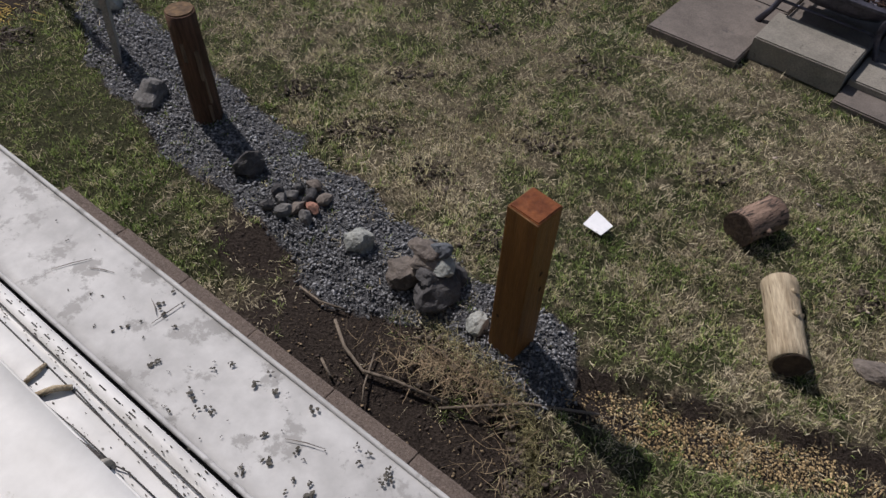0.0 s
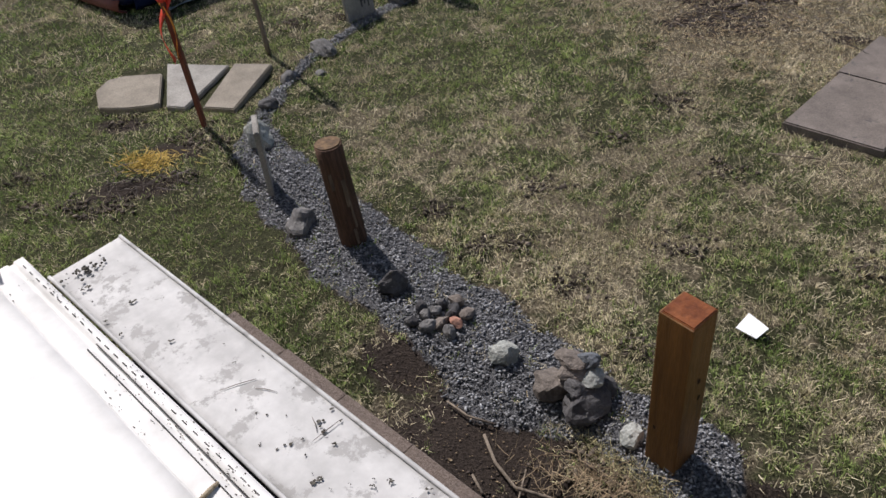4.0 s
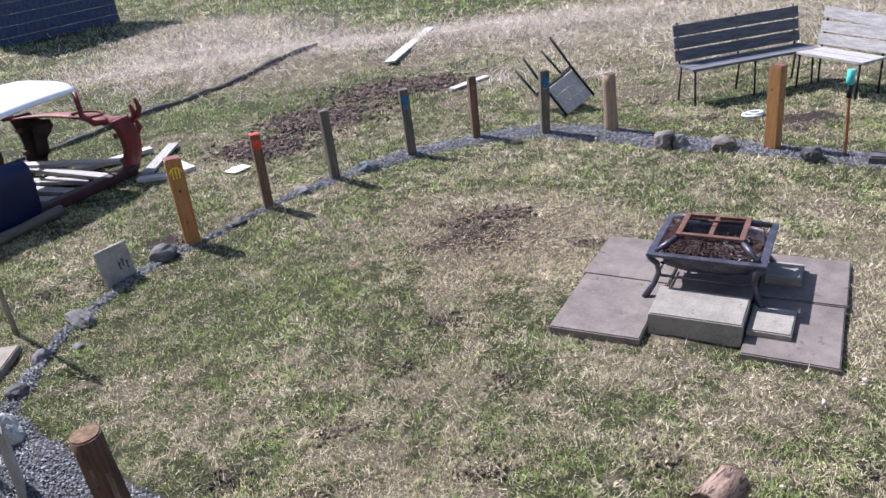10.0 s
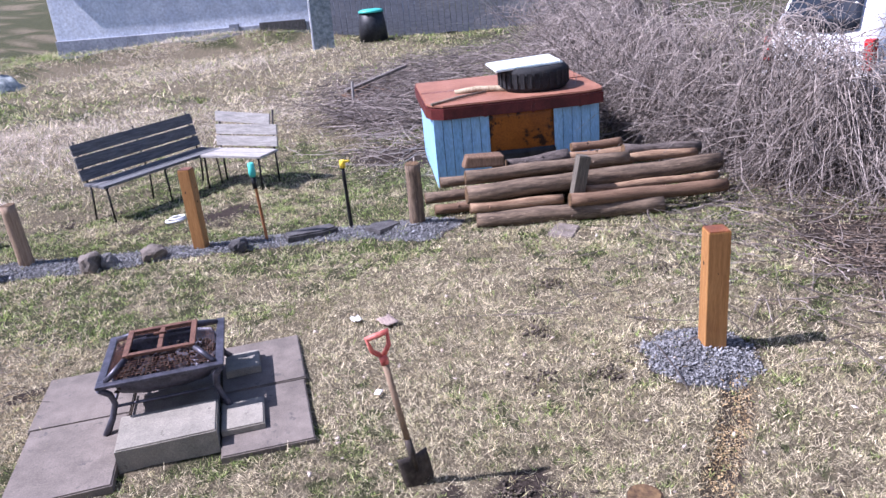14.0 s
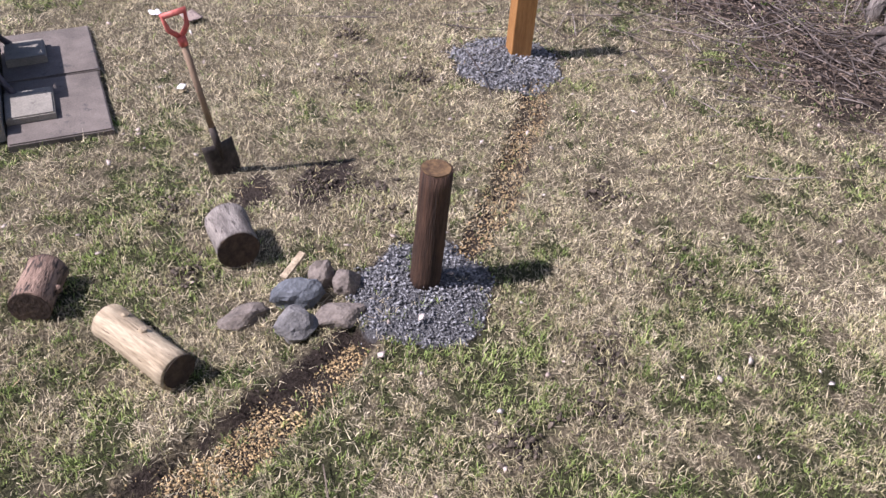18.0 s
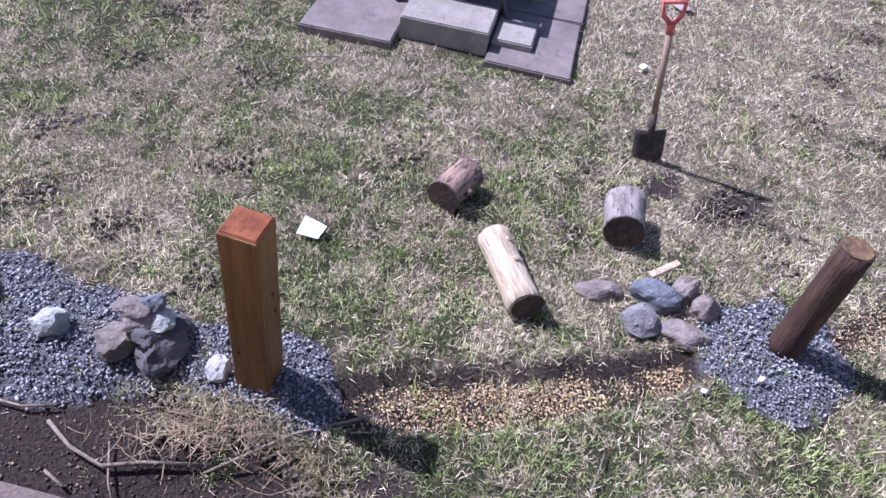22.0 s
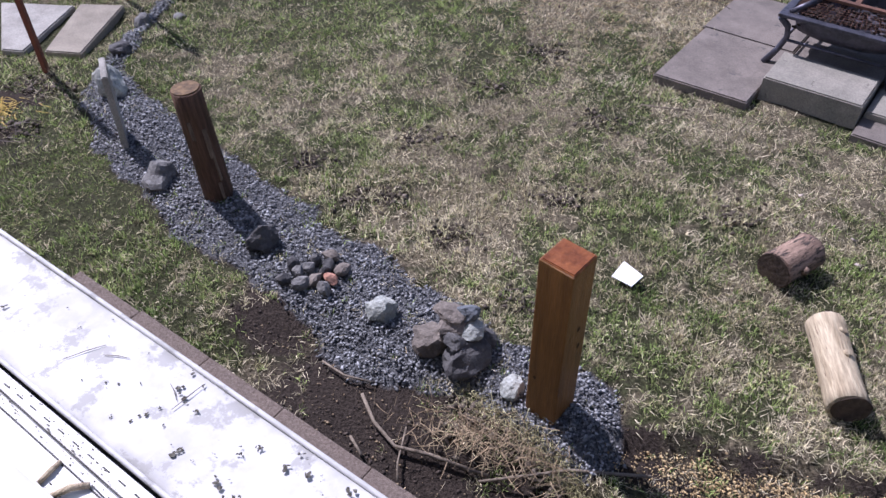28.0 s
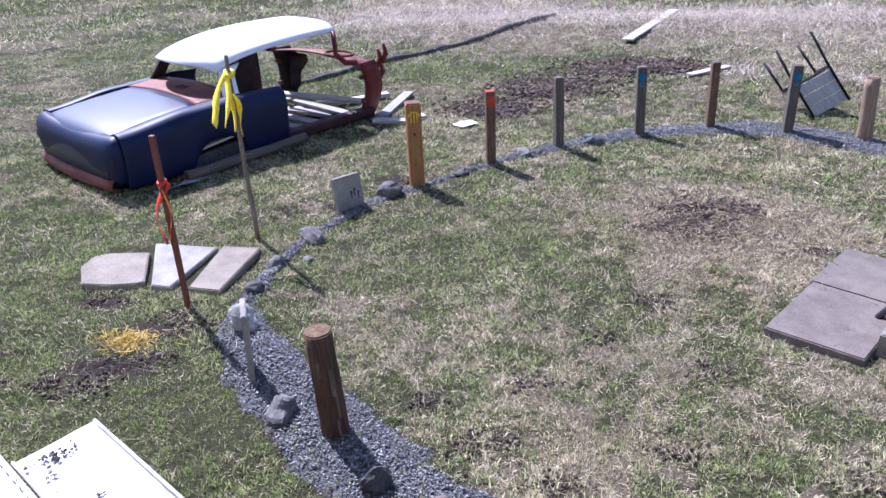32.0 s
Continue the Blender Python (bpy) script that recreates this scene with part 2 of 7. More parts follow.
    "rubber": mat("tyre_rubber", (0.012, 0.012, 0.013), (0.025, 0.025, 0.027), 20, 0.8, 0.3),
    "frost": mat("pale_green_plastic", (0.60, 0.68, 0.66), (0.74, 0.80, 0.78), 4, 0.35, 0.1),
    "car_blue": mat("dull_dark_blue_paint", (0.005, 0.009, 0.040), (0.010, 0.017, 0.062), 2.5, 0.5, 0.05, 0.0, c3=(0.04, 0.035, 0.045), third=0.70, spec=0.3, grain=0.08),
    "car_trunk": mat("faded_steel_blue_paint", (0.014, 0.021, 0.052), (0.026, 0.036, 0.07), 2.5, 0.36, 0.04, 0.0, c3=(0.07, 0.06, 0.065), third=0.72, spec=0.65, grain=0.06),
    "car_red": mat("red_oxide_primer", (0.14, 0.042, 0.03), (0.23, 0.08, 0.055), 4, 0.6, 0.2, 0.1, c3=(0.10, 0.035, 0.03), third=0.6),
    "car_oxide": mat("deep_red_oxide", (0.10, 0.013, 0.014), (0.17, 0.028, 0.026), 5, 0.5, 0.2, 0.1, c3=(0.08, 0.02, 0.02), third=0.62),
    "car_sill": mat("dark_maroon_paint", (0.03, 0.012, 0.014), (0.07, 0.024, 0.022), 5, 0.6, 0.2),
    "yellow_straw": mat("bright_yellow_straw", (0.46, 0.32, 0.07), (0.74, 0.56, 0.18), 8, 0.85, 0.0, island=0.4),
    "car_white": mat("white_car_paint", (0.82, 0.83, 0.84), (0.87, 0.87, 0.87), 2, 0.3, 0.0, spec=0.5, grain=0.01),
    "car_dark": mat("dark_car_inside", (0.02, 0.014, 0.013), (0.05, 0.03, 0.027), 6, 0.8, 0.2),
    "red_paint": mat("dark_red_paint", (0.13, 0.04, 0.028), (0.20, 0.07, 0.042), 8, 0.6, 0.3, stretch=GRAIN, fine=30),
    "branch": mat("grey_brown_branch", (0.15, 0.12, 0.09), (0.27, 0.22, 0.17), 8, 0.9, 0.5, stretch=(4, 4, 1)),
    "yellow_tape": mat("yellow_tape", (0.86, 0.66, 0.02), (0.92, 0.76, 0.06), 6, 0.5, 0.1),
    "red_tape": mat("red_tape", (0.55, 0.03, 0.02), (0.70, 0.08, 0.03), 6, 0.5, 0.1),
    "orange_tape": mat("orange_tape", (0.75, 0.25, 0.02), (0.85, 0.40, 0.05), 6, 0.5, 0.1),
    "blue_mark": mat("blue_chalk_paint", (0.02, 0.22, 0.50), (0.05, 0.32, 0.62), 30, 0.8, 0.1),
    "red_mark": mat("red_chalk_paint", (0.45, 0.03, 0.02), (0.58, 0.07, 0.04), 30, 0.8, 0.1),
    "yellow_mark": mat("yellow_chalk_paint", (0.75, 0.50, 0.03), (0.85, 0.62, 0.06), 30, 0.8, 0.1),
    "handle_red": mat("faded_red_plastic", (0.50, 0.10, 0.08), (0.62, 0.19, 0.15), 10, 0.5, 0.1),
    "steel": mat("rusty_steel_blade", (0.035, 0.03, 0.028), (0.085, 0.07, 0.06), 12, 0.6, 0.3, 0.4),
    "shaft": mat("worn_wooden_shaft", (0.22, 0.15, 0.10), (0.34, 0.25, 0.17), 6, 0.75, 0.3, stretch=GRAIN),
    "mulch": mat("brown_bark_mulch", (0.05, 0.036, 0.028), (0.16, 0.11, 0.08), 9, 0.9, 0.4, island=0.6),
    "litter": mat("brown_leaf_litter", (0.075, 0.054, 0.04), (0.23, 0.175, 0.132), 9, 0.9, 0.3, island=0.7),
    "pink_paper": mat("stained_pinkish_paper", (0.22, 0.165, 0.14), (0.34, 0.27, 0.23), 30, 0.8, 0.3),
    "copper": mat("rusty_copper_pipe", (0.28, 0.11, 0.05), (0.40, 0.18, 0.08), 14, 0.6, 0.2, 0.3),
    "teal": mat("teal_plastic", (0.05, 0.42, 0.36), (0.09, 0.52, 0.45), 10, 0.4, 0.1),
    "paper": mat("white_paper", (0.78, 0.78, 0.79), (0.86, 0.86, 0.86), 6, 0.7, 0.1, grain=0.05),
    "stucco": mat("pale_blue_stucco", (0.52, 0.56, 0.64), (0.66, 0.69, 0.75), 1.2, 0.9, 0.3, fine=12, c3=(0.28, 0.29, 0.33), third=0.67),
    "footing": mat("grey_footing", (0.22, 0.235, 0.27), (0.33, 0.345, 0.38), 1.5, 0.9, 0.3, fine=12),
    "fence_wood": mat("grey_fence_wood", (0.13, 0.135, 0.155), (0.22, 0.225, 0.245), 4, 0.9, 0.3, stretch=(1, 6, 6), fine=20),
    "shed_wood": mat("blue_grey_shed_wood", (0.045, 0.055, 0.10), (0.09, 0.105, 0.16), 3, 0.85, 0.3, stretch=(1, 5, 5), fine=20),
    "tarp_blue": mat("dark_blue_tarp", (0.015, 0.035, 0.11), (0.035, 0.065, 0.17), 3, 0.5, 0.3),
    "tarp_grey": mat("grey_green_tarp", (0.14, 0.17, 0.17), (0.36, 0.39, 0.38), 9, 0.6, 0.5),
    "van_white": mat("white_van_paint", (0.72, 0.73, 0.76), (0.80, 0.81, 0.83), 2, 0.35, 0.03, spec=0.5, grain=0.03),
    "glass_dark": mat("dark_window_glass", (0.012, 0.015, 0.02), (0.025, 0.03, 0.038), 2, 0.12, 0.0, spec=0.6, grain=0.02),
    "lamp_red": mat("red_lamp_lens", (0.45, 0.015, 0.02), (0.55, 0.03, 0.03), 8, 0.25, 0.0, spec=0.5),
    "ply": mat("old_plywood", (0.17, 0.12, 0.075), (0.27, 0.19, 0.115), 3, 0.85, 0.3, fine=30),
    "siding": mat("pale_house_siding", (0.66, 0.66, 0.64), (0.74, 0.74, 0.72), 2, 0.7, 0.2, grain=0.05),
}


# ---- mesh tools ----
def link(name, bm, material, smooth=False):
    me = bpy.data.meshes.new(name)
    bm.normal_update()
    bm.to_mesh(me)
    bm.free()
    for mt in material if isinstance(material, (list, tuple)) else [material]:
        me.materials.append(mt)
    if smooth:
        me.polygons.foreach_set("use_smooth", [True] * len(me.polygons))
    return new(name, me)


def part(name, bm, material, parent, label="", smooth=False):
    ob = link(name, bm, material, smooth)
    ob.parent = parent
    return tagged(ob, label)


def thing(name, m, label, category, group="", kind=""):
    ob = new(name)
    ob.empty_display_size = 0.1
    ob.matrix_world = m
    return tagged(ob, label, category, group, kind)


def single(name, bm, material, m, label, category, group="", kind="", smooth=False):
    ob = link(name, bm, material, smooth)
    ob.matrix_world = m
    return tagged(ob, label, category, group, kind)


def frame_of(o, x, z=(0, 0, 1)):
    """A pose at o whose x axis runs along x, with z roughly up."""
    x = Vector(x).normalized()
    y = Vector(z).cross(x).normalized()
    zz = x.cross(y)
    return Matrix.Translation(o) @ Matrix((x, y, zz)).transposed().to_4x4()


def box(bm, c, s, bevel=0.0, turn=None, jitter=0.0):
    r = bmesh.ops.create_cube(bm, size=1.0)
    vs = r["verts"]
    m = Matrix.Translation(c) @ (turn.to_4x4() if turn else Matrix()) @ Matrix.Diagonal((*s, 1))
    for v in vs:
        v.co = m @ v.co + Vector([random.uniform(-jitter, jitter) for _ in range(3)])
    if bevel:
        es = list({e for v in vs for e in v.link_edges})
        bmesh.ops.bevel(bm, geom=es, offset=bevel, segments=2, affect="EDGES", profile=0.6)
    return bm


def slab(bm, pts, z0, z1, bevel=0.008):
    """A plate with the outline pts (counter-clockwise) from z0 up to z1."""
    lo = [bm.verts.new((x, y, z0)) for x, y in pts]
    hi = [bm.verts.new((x, y, z1)) for x, y in pts]
    n = len(pts)
    top = bm.faces.new(hi)
    bm.faces.new(lo[::-1])
    for i in range(n):
        j = (i + 1) % n
        bm.faces.new((lo[i], lo[j], hi[j], hi[i]))
    if bevel:
        bmesh.ops.bevel(bm, geom=list(top.edges), offset=bevel, segments=2, affect="EDGES")
    return bm


def tube(bm, pts, radii, n=8, caps=True, wob=0.0):
    """A round bar through pts."""
    pts = [Vector(p) for p in pts]
    if not isinstance(radii, (list, tuple)):
        radii = [radii] * len(pts)
    rings, side = [], None
    for i, p in enumerate(pts):
        d = (pts[min(i + 1, len(pts) - 1)] - pts[max(i - 1, 0)]).normalized()
        if side is None:
            side = d.orthogonal().normalized()
        side = (side - d * side.dot(d)).normalized()
        up = d.cross(side)
        ring = []
        for k in range(n):
            a = 2 * math.pi * k / n
            r = radii[i] * (1 + random.uniform(-wob, wob))
            ring.append(bm.verts.new(p + (side * math.cos(a) + up * math.sin(a)) * r))
        rings.append(ring)
    for a, b in zip(rings, rings[1:]):
        for k in range(n):
            f = bm.faces.new((a[k], a[(k + 1) % n], b[(k + 1) % n], b[k]))
            f.smooth = True
    if caps:
        bm.faces.new(rings[0][::-1])
        bm.faces.new(rings[-1])
    return bm


def sheet(bm, rows, thick=0.0):
    """A skin over a grid of points; None leaves a gap."""
    vs = [[bm.verts.new(p) if p is not None else None for p in r] for r in rows]
    for i in range(len(vs) - 1):
        for j in range(len(vs[0]) - 1):
            q = (vs[i][j], vs[i][j + 1], vs[i + 1][j + 1], vs[i + 1][j])
            if all(q):
                bm.faces.new(q).smooth = True
    loose = [v for r in vs for v in r if v is not None and not v.link_faces]
    if loose:
        bmesh.ops.delete(bm, geom=loose, context="VERTS")
    if thick:
        bmesh.ops.recalc_face_normals(bm, faces=bm.faces[:])
        bmesh.ops.solidify(bm, geom=bm.faces[:], thickness=thick)
    return bm


def stone(bm, c, s, seed=0, sub=2, rough=0.22, turn=0.0):
    """An angular, worn lump of half sizes s at c."""
    r = bmesh.ops.create_icosphere(bm, subdivisions=sub, radius=1.0)
    off = Vector((seed * 3.7, seed * 1.9, seed * 5.3))
    cuts = []
    rnd = random.Random(seed)
    for _ in range(7):
        d = Vector((rnd.uniform(-1, 1), rnd.uniform(-1, 1), rnd.uniform(-0.6, 1))).normalized()
        cuts.append((d, rnd.uniform(0.62, 0.9)))
    ct, st = math.cos(turn), math.sin(turn)
    for v in r["verts"]:
        p = v.co.copy()
        for d, k in cuts:
            over = p.dot(d) - k
            if over > 0:
                p -= d * over * 0.85
        p *= 1 + rough * noise.noise(p * 1.6 + off) + rough * 0.4 * noise.noise(p * 4 + off)
        x, y, z = p.x * s[0], p.y * s[1], p.z * s[2]
        v.co = Vector((c[0] + x * ct - y * st, c[1] + x * st + y * ct, c[2] + z))
    return bm


def B():
    return bmesh.new()


def hash2(i, j, k):
    h = (i * 374761393 + j * 668265263 + k * 2147483647) & 0xFFFFFFFF
    h = ((h ^ (h >> 13)) * 1274126177) & 0xFFFFFFFF
    return ((h ^ (h >> 16)) & 0xFFFF) / 65535.0


def vnoise(x, y, k=0):
    """Smooth noise from 0 to 1 over arrays."""
    x, y = np.asarray(x, float), np.asarray(y, float)
    i, j = np.floor(x).astype(np.int64), np.floor(y).astype(np.int64)
    u, v = x - i, y - j
    u, v = u * u * (3 - 2 * u), v * v * (3 - 2 * v)
    return (hash2(i, j, k) * (1 - u) * (1 - v) + hash2(i + 1, j, k) * u * (1 - v)
            + hash2(i, j + 1, k) * (1 - u) * v + hash2(i + 1, j + 1, k) * u * v)


def fbm(x, y, k=0, n=3):
    x, y = np.asarray(x, float), np.asarray(y, float)
    return sum(vnoise(x * 2 ** i, y * 2 ** i, k + i) * 0.5 ** i for i in range(n)) / sum(0.5 ** i for i in range(n))


# ---- the plan ----
# The gravel path: centre and half width.
GRAVEL = [(0.44, 2.14, 0.2), (0.12, 2.35, 0.16), (-0.24, 2.50, 0.27), (-0.58, 2.75, 0.27), (-0.92, 2.99, 0.24), (-1.27, 3.22, 0.28), (-1.61, 3.49, 0.25),
          (-2.01, 3.81, 0.22), (-2.31, 4.18, 0.2), (-2.52, 4.50, 0.15), (-2.56, 5.02, 0.12), (-2.55, 5.54, 0.12), (-2.41, 6.01, 0.12), (-2.17, 6.58, 0.14),
          (-1.78, 7.14, 0.13), (-1.24, 7.80, 0.12), (-0.64, 8.35, 0.12), (0.06, 8.84, 0.15), (0.91, 9.12, 0.2), (1.66, 9.13, 0.25), (2.25, 8.78, 0.25),
          (2.69, 8.40, 0.22), (3.22, 7.96, 0.18), (3.75, 7.58, 0.2), (4.27, 7.16, 0.17), (4.84, 6.70, 0.2), (5.39, 6.14, 0.28), (5.58, 6.00, 0.2)]
HEAPS = [(2.50, 1.81, 0.33), (4.66, 2.66, 0.36), (0.43, 2.13, 0.24), (5.33, 6.10, 0.34)]
TRENCH = [(0.62, 2.00, 0.10), (0.85, 1.96, 0.13), (1.14, 1.89, 0.14), (1.44, 1.86, 0.13), (1.73, 1.83, 0.11), (2.06, 1.84, 0.09)]
TRENCH_2 = [(2.85, 1.80, 0.09), (3.26, 1.88, 0.12), (3.53, 1.97, 0.12), (3.84, 2.09, 0.12), (4.21, 2.21, 0.12), (4.48, 2.35, 0.1)]
DIGS = [(-0.41, 3.99), (-0.98, 3.66), (-0.50, 3.41), (-0.67, 3.37), (0.39, 3.51), (-0.15, 3.14), (0.21, 2.72), (-3.6, 3.4), (-3.9, 3.7), (-2.99, 4.32), (-2.8, 4.25), (-2.78, 3.79), (-3.0, 3.45), (-3.35, 3.45), (-3.15, 3.4), (-3.63, 4.46), (2.83, 2.72), (3.0, 2.5), (1.92, 2.73), (2.68, 0.97), (2.4, 0.85), (2.05, 1.03), (3.34, 0.89), (4.1, 3.0), (4.3, 3.75), (3.7, 1.5), (-2.55, 6.35), (-2.95, 6.2), (5.0, 4.2), (5.8, 3.6), (1.4, 5.3), (0.3, 5.05), (3.23, 9.79), (3.5, 8.8), (3.58, 8.85), (4.27, 8.15), (4.2, 8.2), (3.72, 9.77), (0.4, 6.75), (0.65, 6.95), (0.85, 6.85)]
LEAN = Vector((0.4914, 0.871, 0)).normalized()
ALONG = Vector((0.871, -0.4914, 0)).normalized()


def band(x, y, line):
    """How deep inside a band of centres and half widths: 1 in the middle, 0 at its edge, below 0 outside."""
    best = np.full(np.shape(x), -9.0)
    for (ax, ay, aw), (bx, by, bw) in zip(line, line[1:]):
        dx, dy = bx - ax, by - ay
        t = np.clip(((x - ax) * dx + (y - ay) * dy) / (dx * dx + dy * dy), 0, 1)
        d = np.hypot(x - ax - t * dx, y - ay - t * dy)
        best = np.maximum(best, 1 - d / (aw + t * (bw - aw)))
    return best


def gravel_in(x, y):
    g = band(x, y, GRAVEL)
    for cx, cy, r in HEAPS:
        g = np.maximum(g, 1 - np.hypot(x - cx, y - cy) / r)
    g = g - 0.55 * np.clip((y - 4.2) * 3, 0, 1) * np.clip((8.3 - y) * 2, 0, 1) * (x < 1.0)
    return g + (fbm(x * 6, y * 6, 5) - 0.5) * 0.6


def spot(x, y, cx, cy, rx, ry, turn=0.0):
    c, s = math.cos(turn), math.sin(turn)
    u, v = ((x - cx) * c + (y - cy) * s) / rx, (-(x - cx) * s + (y - cy) * c) / ry
    return np.clip(1.25 - np.hypot(u, v), 0, 1)


def bare(x, y):
    """0: grass cover, 1: open soil."""
    b = np.clip((fbm(x * 1.6, y * 1.6, 11, 4) - 0.60) * 4, 0, 0.36)
    f4, f9 = 0.35 * fbm(x * 4, y * 4, 3), 0.3 * fbm(x * 9, y * 9, 3)
    for s in ((-0.28, 2.0, 0.95, 0.56, -0.5), (0.25, 1.61, 0.8, 0.55, -0.4), (2.86, 2.72, 0.34, 0.2, 0.2), (2.55, 2.95, 0.25, 0.15, 0.5), (-3.04, 3.65, 0.45, 0.2, 0.2), (-2.95, 4.11, 0.3, 0.15, 0),
              (-1.56, 9.66, 0.6, 0.4, 0.5), (-1.06, 10.83, 0.95, 0.5, 0.8), (-0.05, 11.98, 0.9, 0.45, 0.5), (0.67, 12.28, 0.45, 0.3, 0), (0.55, 6.75, 0.3, 0.12, 0.3), (0.30, 6.30, 0.22, 0.1, 0.4), (1.5, 6.0, 0.2, 0.1, 0), (7.0, 2.2, 1.9, 0.9, 1.0), (6.15, 0.85, 1.2, 0.65, 0.3), (8.8, 4.6, 1.7, 0.5, 1.2), (7.33, 8.54, 0.9, 1.3, 0.5), (-3.6, 4.42, 0.32, 0.13, 0.1), (-2.98, 3.66, 0.40, 0.15, 0.5),
              (-2.23, 7.11, 0.35, 0.2, 0.5), (4.50, 8.50, 0.5, 0.3, 0), (-0.87, 2.51, 0.3, 0.18, -0.6), (11.02, 2.55, 3.5, 3.0, 0)):
        b = np.maximum(b, spot(x, y, *s) * 1.25 - f4)
    b = np.maximum(b, 0.9 * spot(x, y, 0.66, 6.38, 0.85, 0.7) - 1.3 * f9)
    for k, (cx, cy) in enumerate(DIGS):
        b = np.maximum(b, spot(x, y, cx, cy, 0.14 + 0.03 * (k % 3), 0.09 + 0.02 * (k % 2), k) * 0.85 - f9)
    b = np.maximum(b, np.clip(band(x, y - 0.04, TRENCH) * 2 + 0.6, 0, 1) * np.clip(1.2 - 0.9 * fbm(x * 7, y * 7, 15), 0.35, 0.85))
    b = np.maximum(b, np.clip(band(x, y, TRENCH_2) * 1.2 + 0.2, 0, 0.62))
    b = np.maximum(b, np.clip(gravel_in(x, y) * 3 + 0.7, 0, 1) * 0.9)
    return np.clip(b, 0, 1)


def dryness(x, y):
    """0: green, 1: straw."""
    d = 0.34 + 0.8 * (fbm(x * 0.6, y * 0.6, 21, 4) - 0.5) + 1.3 * (fbm(x * 2.6, y * 2.6, 23, 3) - 0.5) + 1.3 * (fbm(x * 9, y * 9, 27, 3) - 0.5) + 1.3 * (fbm(x * 22, y * 22, 29, 2) - 0.5)
    for cx, cy, rx, ry, tn, k in ((0.75, 6.22, 1.15, 1.1, 0.2, 1.2), (-3.6, 17.2, 3.4, 3.0, 0.3, 0.9), (3.4, 16.4, 4.5, 1.7, -0.15, 0.9), (11.5, 21.5, 4.5, 4.0, 0, 0.9), (12, 17, 4, 3, 0, 0.6), (9, 13.5, 4, 3, 0, 0.6), (3.45, 4.55, 1.8, 1.8, 0, 0.5), (5.30, 3.21, 2.2, 2.2, 0, 0.5), (2.48, 2.87, 1.5, 1.0, 0, 0.25), (3.95, 1.46, 2.4, 1.8, 0, 0.35), (1.82, 15.29, 5, 2.0, 0.1, 0.8), (5.02, 13.37, 5, 3, 0, 0.5),
                                 (9.27, 23.18, 9, 5, -0.4, 0.6), (-4.05, 16.14, 3.2, 2.6, 0.2, 0.9), (-4.70, 20.62, 3, 2.5, 0, 0.8), (1.43, 3.97, 1.2, 1.0, 0, 0.2)):
        d = d + k * spot(x, y, cx, cy, rx, ry, tn)
    for cx, cy, rx, ry, tn, k in ((-2.54, 3.27, 1.6, 1.2, 0, 0.8), (-4.45, 4.40, 2.2, 2, 0, 0.6), (-0.72, 5.66, 1.4, 1.0, 0, 0.5), (2.12, 23.17, 6, 3.2, -0.2, 1.3), (-6.59, 13.18, 4, 4, 0, 0.25), (-1.93, 11.97, 2.5, 0.8, 0.3, 0.5)):
        d = d - k * spot(x, y, cx, cy, rx, ry, tn)
    return np.clip(d, 0, 1)


def height(x, y):
    x, y = np.asarray(x, float), np.asarray(y, float)
    z = (fbm(x * 1.1, y * 1.1, 31, 3) - 0.5) * 0.05 + (fbm(x * 5, y * 5, 35, 2) - 0.5) * 0.025
    z = z - 0.065 * np.clip(band(x, y, TRENCH) * 8 + 0.3, 0, 1) - 0.04 * np.clip(band(x, y, TRENCH_2) * 1.6, 0, 1)
    z = z - 0.055 * np.clip(spot(x, y, -0.28, 1.95, 0.85, 0.4, -0.5) * 2.5, 0, 1) - 0.05 * np.clip(spot(x, y, 0.20, 1.67, 0.4, 0.28, -0.4) * 2.5, 0, 1)
    g = np.clip(gravel_in(x, y) * 2, 0, 1)
    z = z * (1 - 0.6 * g) + 0.012 * g
    for cx, cy, r in HEAPS:
        z = z + 0.03 * np.clip(1 - np.hypot(x - cx, y - cy) / r, 0, 1)
    far = np.clip((np.hypot(x, y) - 12) / 20, 0, 1)
    z = z + far * (fbm(x * 0.3, y * 0.3, 41, 2) - 0.5) * 0.5
    z = z + 0.5 * spot(x, y, 12.93, 26.95, 7, 1.6, -0.45) + 0.12 * spot(x, y, -1.12, 15.50, 6, 1.2, 0.15)
    return z


def hz(x, y):
    return float(height(np.array([x]), np.array([y]))[0])


# ---- ground ----
def axis(lo, hi, step, far, grow=1.13):
    a = list(np.arange(lo, hi + 1e-6, step))
    s, x = step, lo
    left = []
    while x > -far:
        s *= grow
        x -= s
        left.append(x)
    s, x = step, hi
    right = []
    while x < far:
        s *= grow
        x += s
        right.append(x)
    return np.array(left[::-1] + a + right)


